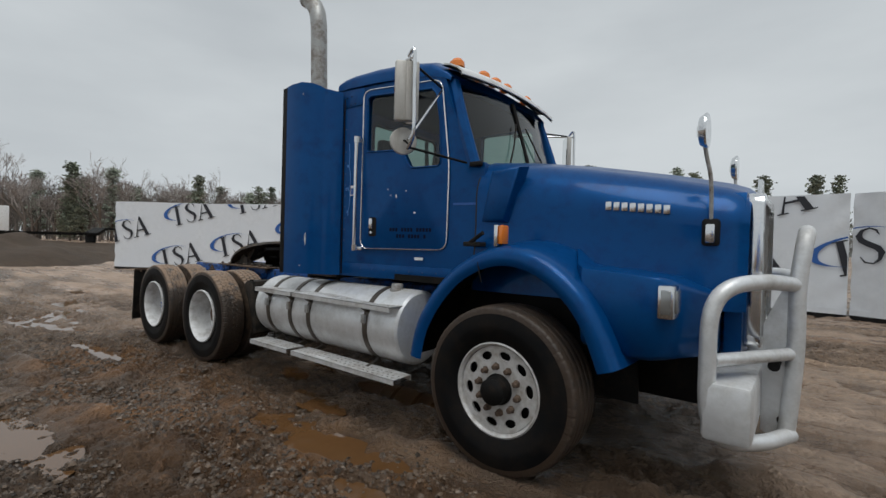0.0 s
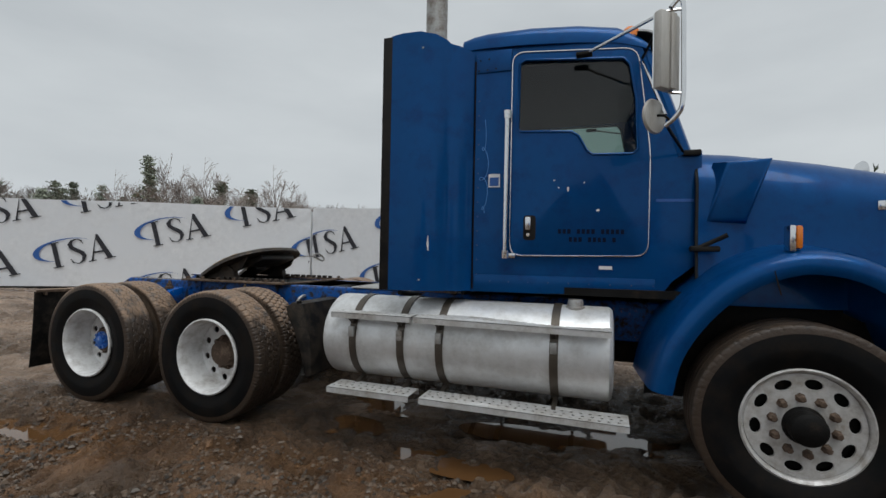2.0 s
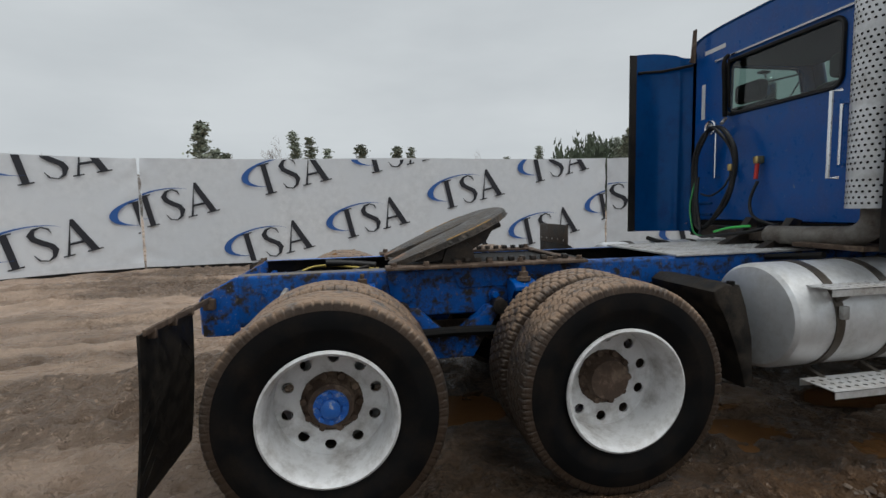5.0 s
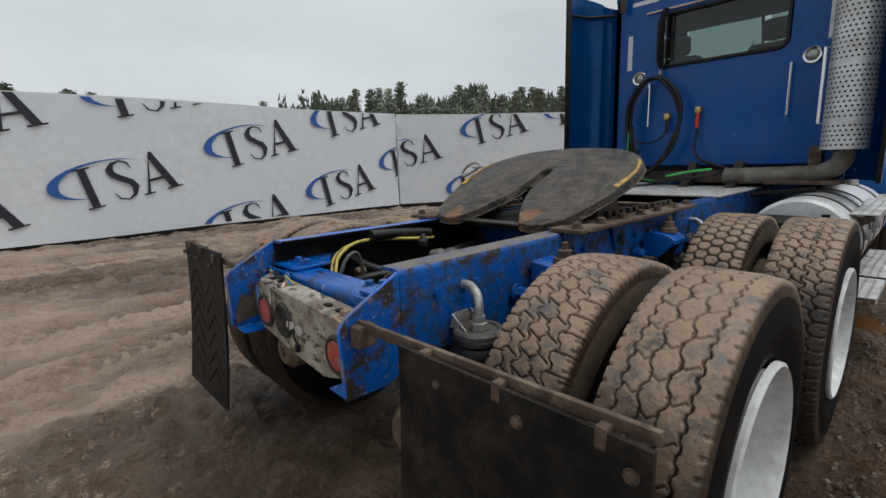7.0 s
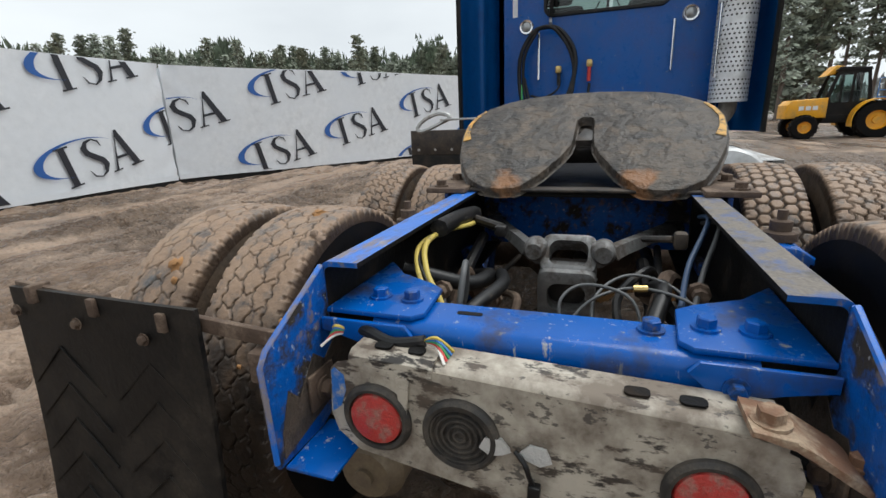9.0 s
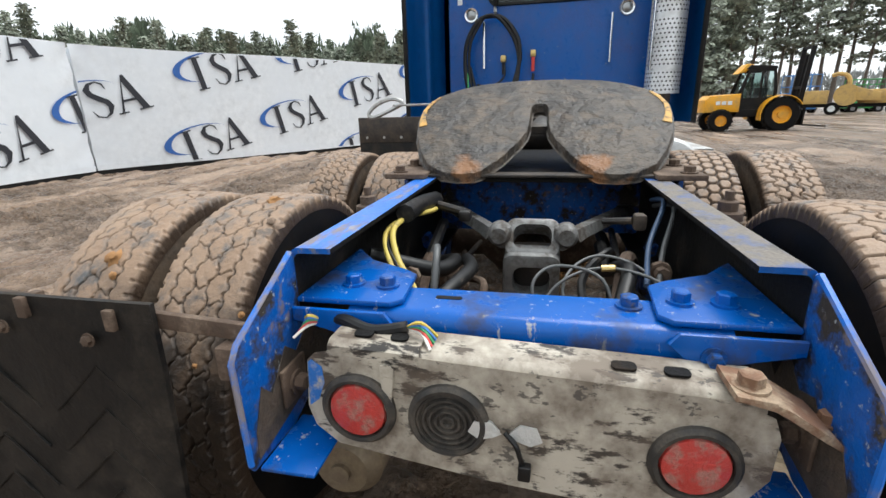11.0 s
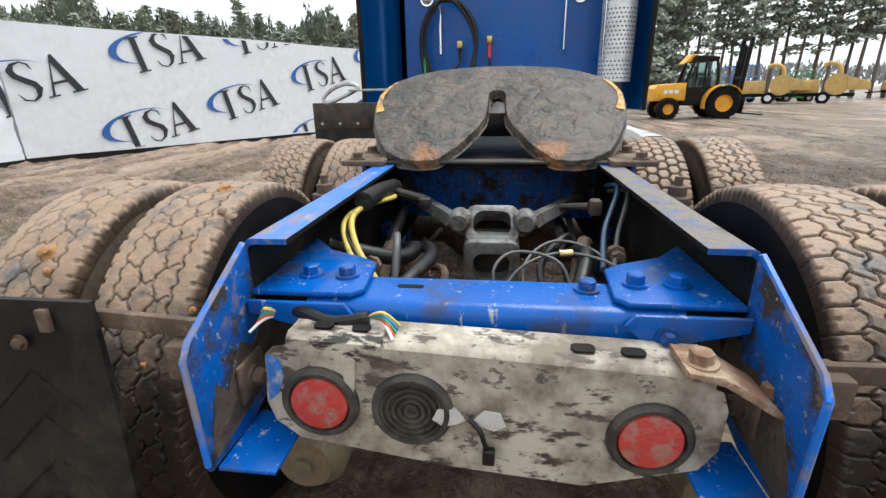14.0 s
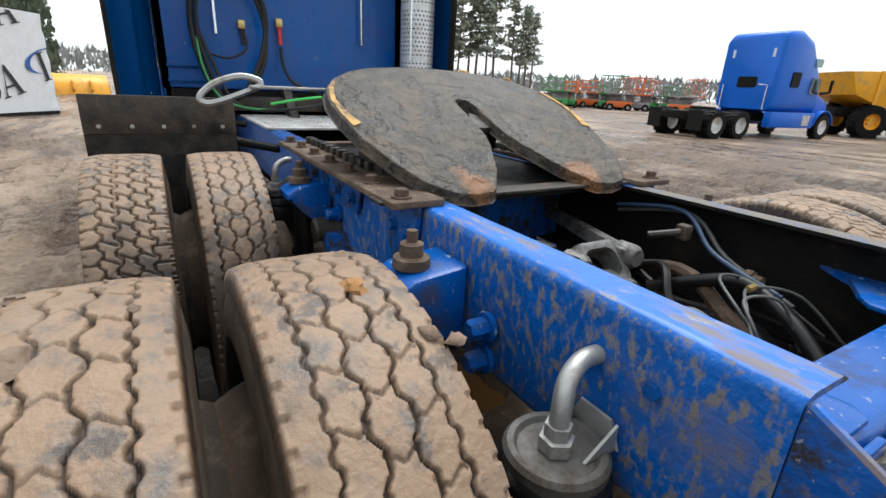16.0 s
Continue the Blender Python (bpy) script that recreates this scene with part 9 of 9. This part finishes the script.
chipper((39.5, -20.9, GROUND), radians(62), M_TAN, "faded yellow towed wood chipper with raised chute")
chipper((38.2, -24.1, GROUND), radians(58), M_TAN, "faded yellow towed wood chipper beside another")
chipper((52.0, -40.0, GROUND), radians(60), M_TAN, "faded yellow wood chipper in front of a brown trailer")


def lift(at, turn, base_mat, rail_mat, tall, label):
    """A scissor lift: base, folded arms, platform and guard rail."""
    t = thing("scissor_lift", label, "machine", "lifts parked across the yard", at=at)
    t.rotation_euler = (0, 0, turn)
    part("base", box(B(), -1.2, 1.2, -0.55, 0.55, 0.3, 0.85, 0.03), base_mat, t)
    for k in range(4):
        z = 0.85 + 0.16 * k
        part("scissor_arm", tube(B(), [(-1.1, -0.4, z), (1.1, -0.4, z + 0.14)], 0.045, 5), M_GREYPAINT, t)
        part("scissor_arm", tube(B(), [(-1.1, -0.42, z + 0.14), (1.1, -0.42, z)], 0.045, 5), M_GREYPAINT, t)
    part("platform", box(B(), -1.25, 1.25, -0.6, 0.6, 1.5, 1.62, 0.02), rail_mat, t)
    for z in (2.1, 2.1 + tall):
        part("guard_rail", tube(B(), [(-1.2, -0.58, z), (1.2, -0.58, z), (1.2, 0.58, z), (-1.2, 0.58, z)], 0.03, 5, True), rail_mat, t)
    for x in (-1.2, -0.4, 0.4, 1.2):
        for y in (-0.58, 0.58):
            part("rail_post", tube(B(), [(x, y, 1.6), (x, y, 2.1 + tall)], 0.03, 5), rail_mat, t)
    for x in (-0.85, 0.85):
        for y in (-0.55, 0.55):
            wheel_pair(t, (x, y, 0.3), 0.32, 0.12, 0.16, M_GREYPAINT)
    return t


rng = random.Random(31)
cols = [(M_GREEN, M_GREEN), (M_ORANGE, M_GREYPAINT), (M_GREEN, M_ORANGE), (M_GREYPAINT, M_ORANGE), (M_ORANGE, M_ORANGE), (M_GREEN, M_GREYPAINT), (M_GREYPAINT, M_GREYPAINT)]
names = ["green scissor lift with folded arms", "orange scissor lift with grey rail", "green scissor lift with orange rail", "grey scissor lift with orange rail", "orange scissor lift parked in a row", "green scissor lift with grey rail", "grey scissor lift parked in a row"]
for k in range(17):
    az = -43.5 - k * 0.92
    d = 52 + rng.uniform(-4, 6)
    i = k % 7
    lift((d * math.cos(radians(az)), d * math.sin(radians(az)), GROUND), rng.random() * 3, *cols[i], rng.uniform(0.3, 1.2), names[i])
lift((44, -20.6, GROUND), 0.5, mat("blue_lift_paint", (0.04, 0.16, 0.42), 0.5), mat("blue_lift_rail", (0.05, 0.2, 0.5), 0.5), 0.9, "blue scissor lift beside the chippers")
lift((43.5, -25.0, GROUND), 1.5, M_GREEN, M_GREEN, 0.4, "green machine between the chippers")


# the other truck: a bright blue sleeper tractor
def sleeper_truck(at, turn):
    t = thing("sleeper_truck", "bright blue sleeper tractor truck parked across the yard", "truck", at=at)
    t.rotation_euler = (0, 0, turn)
    part("chassis", box(B(), -1.5, 6.2, -0.42, 0.42, 0.65, 0.95, 0.02), M_DARK, t)
    sec = []
    for x, w, z0, z1, r in ((2.2, 1.15, 1.1, 3.75, 0.25), (2.35, 1.2, 1.05, 3.9, 0.3), (3.2, 1.2, 1.05, 3.98, 0.35), (3.9, 1.18, 1.05, 3.75, 0.4), (4.5, 1.10, 1.0, 3.2, 0.45), (4.9, 1.05, 1.0, 2.75, 0.4), (5.25, 1.0, 1.0, 2.1, 0.3), (5.3, 1.0, 1.0, 1.9, 0.25)):
        sec.append([(x, y, z) for y, z in rounded(-w, w, z0, z1, r, 4)])
    cab = part("sleeper_cab", rings(B(), sec), M_BLUE2, t, "tall blue sleeper cab", smooth=50)
    sec = []
    for x, w, z0, z1, r in ((5.25, 0.98, 0.9, 1.9, 0.25), (5.8, 0.92, 0.75, 1.75, 0.28), (6.4, 0.85, 0.6, 1.55, 0.28), (6.75, 0.7, 0.55, 1.3, 0.25)):
        sec.append([(x, y, z) for y, z in rounded(-w, w, z0, z1, r, 4)])
    part("hood", rings(B(), sec), M_BLUE2, t, "blue sloping hood", smooth=50)
    for s in (-1, 1):
        for (x0, x1, z0, z1) in ((2.95, 3.45, 1.95, 2.5), (4.35, 4.95, 1.75, 2.35), (4.3, 4.75, 2.75, 3.05)):
            yy = s * (1.205 if x0 < 4 else 1.12)
            bm = prism(B(), rounded(x0, x1, z0, z1, 0.06, 3), "y", yy - 0.04, yy + 0.012)
            part("window", bm, M_DARK if x0 < 4 else M_GLASS, cab, "dark side window")
        bm = box(B(), 2.3, 5.1, min(s * 0.9, s * 1.22), max(s * 0.9, s * 1.22), 0.45, 1.05, 0.05)
        part("side_skirt", bm, M_BLUE2, t, "blue side skirt")
        bm = box(B(), 4.3, 4.75, min(s * 1.215, s * 1.235), max(s * 1.215, s * 1.235), 0.55, 0.95)
        part("step_panel", bm, M_ALUDIRTY, t)
        bm = tube(B(), [(5.1, s * 1.15, 1.8), (5.15, s * 1.45, 1.85), (5.15, s * 1.45, 2.3)], 0.06, 8)
        part("mirror", bm, M_BLACK, t)
        bm = sheet(B(), [[(5.85 + 0.66 * math.cos(radians(a)), s * 1.0 + d, 0.5 + 0.66 * math.sin(radians(a))) for d in (-0.2, 0.22)] for a in range(10, 176, 15)], 0.03)
        part("fender", bm, M_BLUE2, t, "blue front fender", smooth=60)
        wheel_pair(t, (5.85, s * 1.05, 0.5), 0.5, 0.15, 0.29, M_RIM)
        for ax in (-0.66, 0.66):
            wheel_pair(t, (ax, s * 0.95, 0.5), 0.5, 0.28, 0.29, M_RIM)
        bm = box(B(), -1.45, -1.42, min(s * 0.6, s * 1.2), max(s * 0.6, s * 1.2), 0.3, 1.0)
        part("mud_flap", bm, M_BLACK, t)
        bm = tube(B(), [(2.1, s * 0.9, 1.1), (2.1, s * 0.9, 2.0), (1.6, s * 0.85, 2.0)], 0.03, 6)
        part("grab_rail", bm, M_CHROME, t)
    bm = prism(B(), rounded(-0.4, 0.4, 1.9, 2.3, 0.08, 3), "x", 2.18, 2.21)
    part("window", bm, M_DARK, cab, "dark back window")
    for y in (-0.85, 0.75):
        bm = box(B(), 2.19, 2.205, y, y + 0.1, 3.0, 3.3)
        part("reflective_strip", bm, M_WHITE, cab)
    part("fifth_wheel", lathe(B(), [(0, 0.12), (0.45, 0.1), (0.45, 0.0)], "z", (0, 0, 1.0), 20), M_DARK, t)
    return t


sleeper_truck((9.65, -17.06, GROUND), math.atan2(-0.994, -0.11))


def dumper(at, turn):
    """A yellow articulated dump truck."""
    t = thing("dump_truck", "large yellow articulated dump truck, muddy", "dump truck", at=at)
    t.rotation_euler = (0, 0, turn)
    bm = prism(B(), [(-3.4, 2.9), (-3.0, 1.9), (-1.5, 1.3), (1.6, 1.5), (2.3, 2.4), (2.3, 3.1)], "y", -1.45, 1.45, 0.05)
    part("dump_body", bm, M_YELLOW, t, "yellow dump body")
    for k in range(4):
        part("body_rib", box(B(), -2.2 + k * 1.2, -2.05 + k * 1.2, -1.52, -1.45, 1.5, 2.95), M_YELLOW, t)
    part("frame", box(B(), -3.0, 4.8, -0.5, 0.5, 0.9, 1.35, 0.03), M_DARK, t)
    part("cab", box(B(), 2.6, 4.0, -0.8, 0.8, 1.4, 3.2, 0.1), M_YELLOW, t)
    part("cab_glass", box(B(), 2.8, 3.8, -0.82, 0.82, 2.2, 3.0, 0.05), M_DARK, t)
    part("bonnet", prism(B(), [(4.0, 1.1), (5.6, 1.1), (5.6, 1.7), (4.0, 2.2)], "y", -0.8, 0.8, 0.06), M_YELLOW, t)
    for x in (-1.9, -0.1, 4.2):
        for y in (-1.15, 1.15):
            wheel_pair(t, (x, y, 0.75), 0.78, 0.3, 0.36, M_YELLOW)
    return t


dumper((7.85, -29.8, GROUND), math.atan2(-0.8, -0.55))


def bucket(at, turn):
    t = thing("loader_bucket", "large yellow loader bucket lying on the ground", "bucket", at=at)
    t.rotation_euler = (0, 0, turn)
    prof = [(0.0, 0.0), (0.15, 0.55), (0.7, 1.0), (1.4, 1.05), (1.35, 0.95), (0.8, 0.88), (0.3, 0.5), (0.2, 0.08), (1.2, 0.02), (1.2, 0.0)]
    part("shell", prism(B(), prof, "y", -2.0, 2.0, 0.02), M_YELLOW, t)
    for y in (-2.0, 1.96):
        part("side_plate", prism(B(), [(0, 0), (1.2, 0), (1.4, 1.05), (0.7, 1.0), (0.15, 0.55)], "y", y, y + 0.04), M_YELLOW, t)
    part("cutting_edge", box(B(), 1.1, 1.3, -2.0, 2.0, 0.0, 0.05), M_GREYPAINT, t)
    for y in (-1.2, -0.4, 0.4, 1.2):
        part("gusset", prism(B(), [(0.0, 0.15), (-0.2, 0.3), (-0.1, 0.7), (0.35, 0.85)], "y", y, y + 0.08), M_YELLOW, t)
    return t


bucket((31.0, 5.1, GROUND), radians(12))


def flat_trailer(at, turn, label, paint, loaded):
    t = thing("flatbed_trailer", label, "trailer", "trailers at the edge of the yard", at=at)
    t.rotation_euler = (0, 0, turn)
    part("deck", prism(B(), [(-5, 0.75), (3.4, 0.75), (4.0, 1.25), (5.5, 1.25), (5.5, 1.4), (3.9, 1.4), (3.3, 0.95), (-5, 0.95)], "y", -1.2, 1.2, 0.02), paint, t)
    for k in range(9):
        part("stake", box(B(), -4.6 + k * 0.9, -4.52 + k * 0.9, -1.24, -1.2, 0.6, 1.0), paint, t)
    for x in (-3.6, -2.5):
        for y in (-0.95, 0.95):
            wheel_pair(t, (x, y, 0.42), 0.44, 0.2, 0.24, M_GREYPAINT)
    part("landing_gear", box(B(), 3.2, 3.35, -0.8, 0.8, 0.0, 0.8), M_DARK, t)
    if loaded:
        part("ramp", prism(B(), [(-5, 0.95), (-4.2, 0.95), (-5.5, 1.7), (-5.7, 1.65)], "y", -1.1, 1.1), paint, t)
    return t


flat_trailer((-40.0, 5.2, GROUND + 0.5), radians(96), "black lowboy trailer parked beyond the dirt heap", M_DARK, True)
flat_trailer((47.0, -40.0, GROUND), radians(120), "rusty brown flatbed trailer parked across the yard", M_RUST, False)


def heap(at, rx, ry, h, seed, label):
    bm = B()
    rows = []
    n = 28
    for i in range(n + 1):
        row = []
        for j in range(n + 1):
            u, v = -1 + 2 * i / n, -1 + 2 * j / n
            d = max(0.0, 1 - (u * u + v * v))
            z = h * d ** 0.8 * (0.75 + 0.5 * noise.noise((u * 2.5, v * 2.5, seed))) + 0.12 * d * noise.noise((u * 9, v * 9, seed))
            row.append((u * rx, v * ry, z - 0.05))
        rows.append(row)
    t = part("dirt_heap", sheet(bm, rows), mat("heaped_soil", (0.062, 0.042, 0.028), 0.95, 0, 0.35, 1.5, 0.8, 6, 0.08), None, smooth=60, at=at)
    return tagged(t, label, "dirt heap", "dirt heaps by the wall")


heap((-24.5, 0.6, GROUND), 6, 4.2, 1.45, 3, "low heap of dark brown soil")
heap((-40.0, 5.0, GROUND), 8, 11, 0.95, 5, "broad heap of dark brown soil")
heap((-24.5, 6.5, GROUND), 4, 3, 0.8, 7, "low heap of dark soil by the wall")
box_t = thing("box_trailer", "white box trailer far off by the woods", "trailer", "trailers at the edge of the yard", at=(-84, 4.0, GROUND))
part("box_body", box(B(), -1.5, 1.5, -6, 6, 1.0, 5.0, 0.05), M_WHITE, box_t)
part("underframe", box(B(), -1.2, 1.2, -5.8, 5.8, 0.5, 1.0), M_DARK, box_t)
for yy in (-4.5, -3.3):
    wheel_pair(box_t, (1.1, yy, 0.5), 0.5, 0.25, 0.28, M_WHITE, radians(90))
gravel()
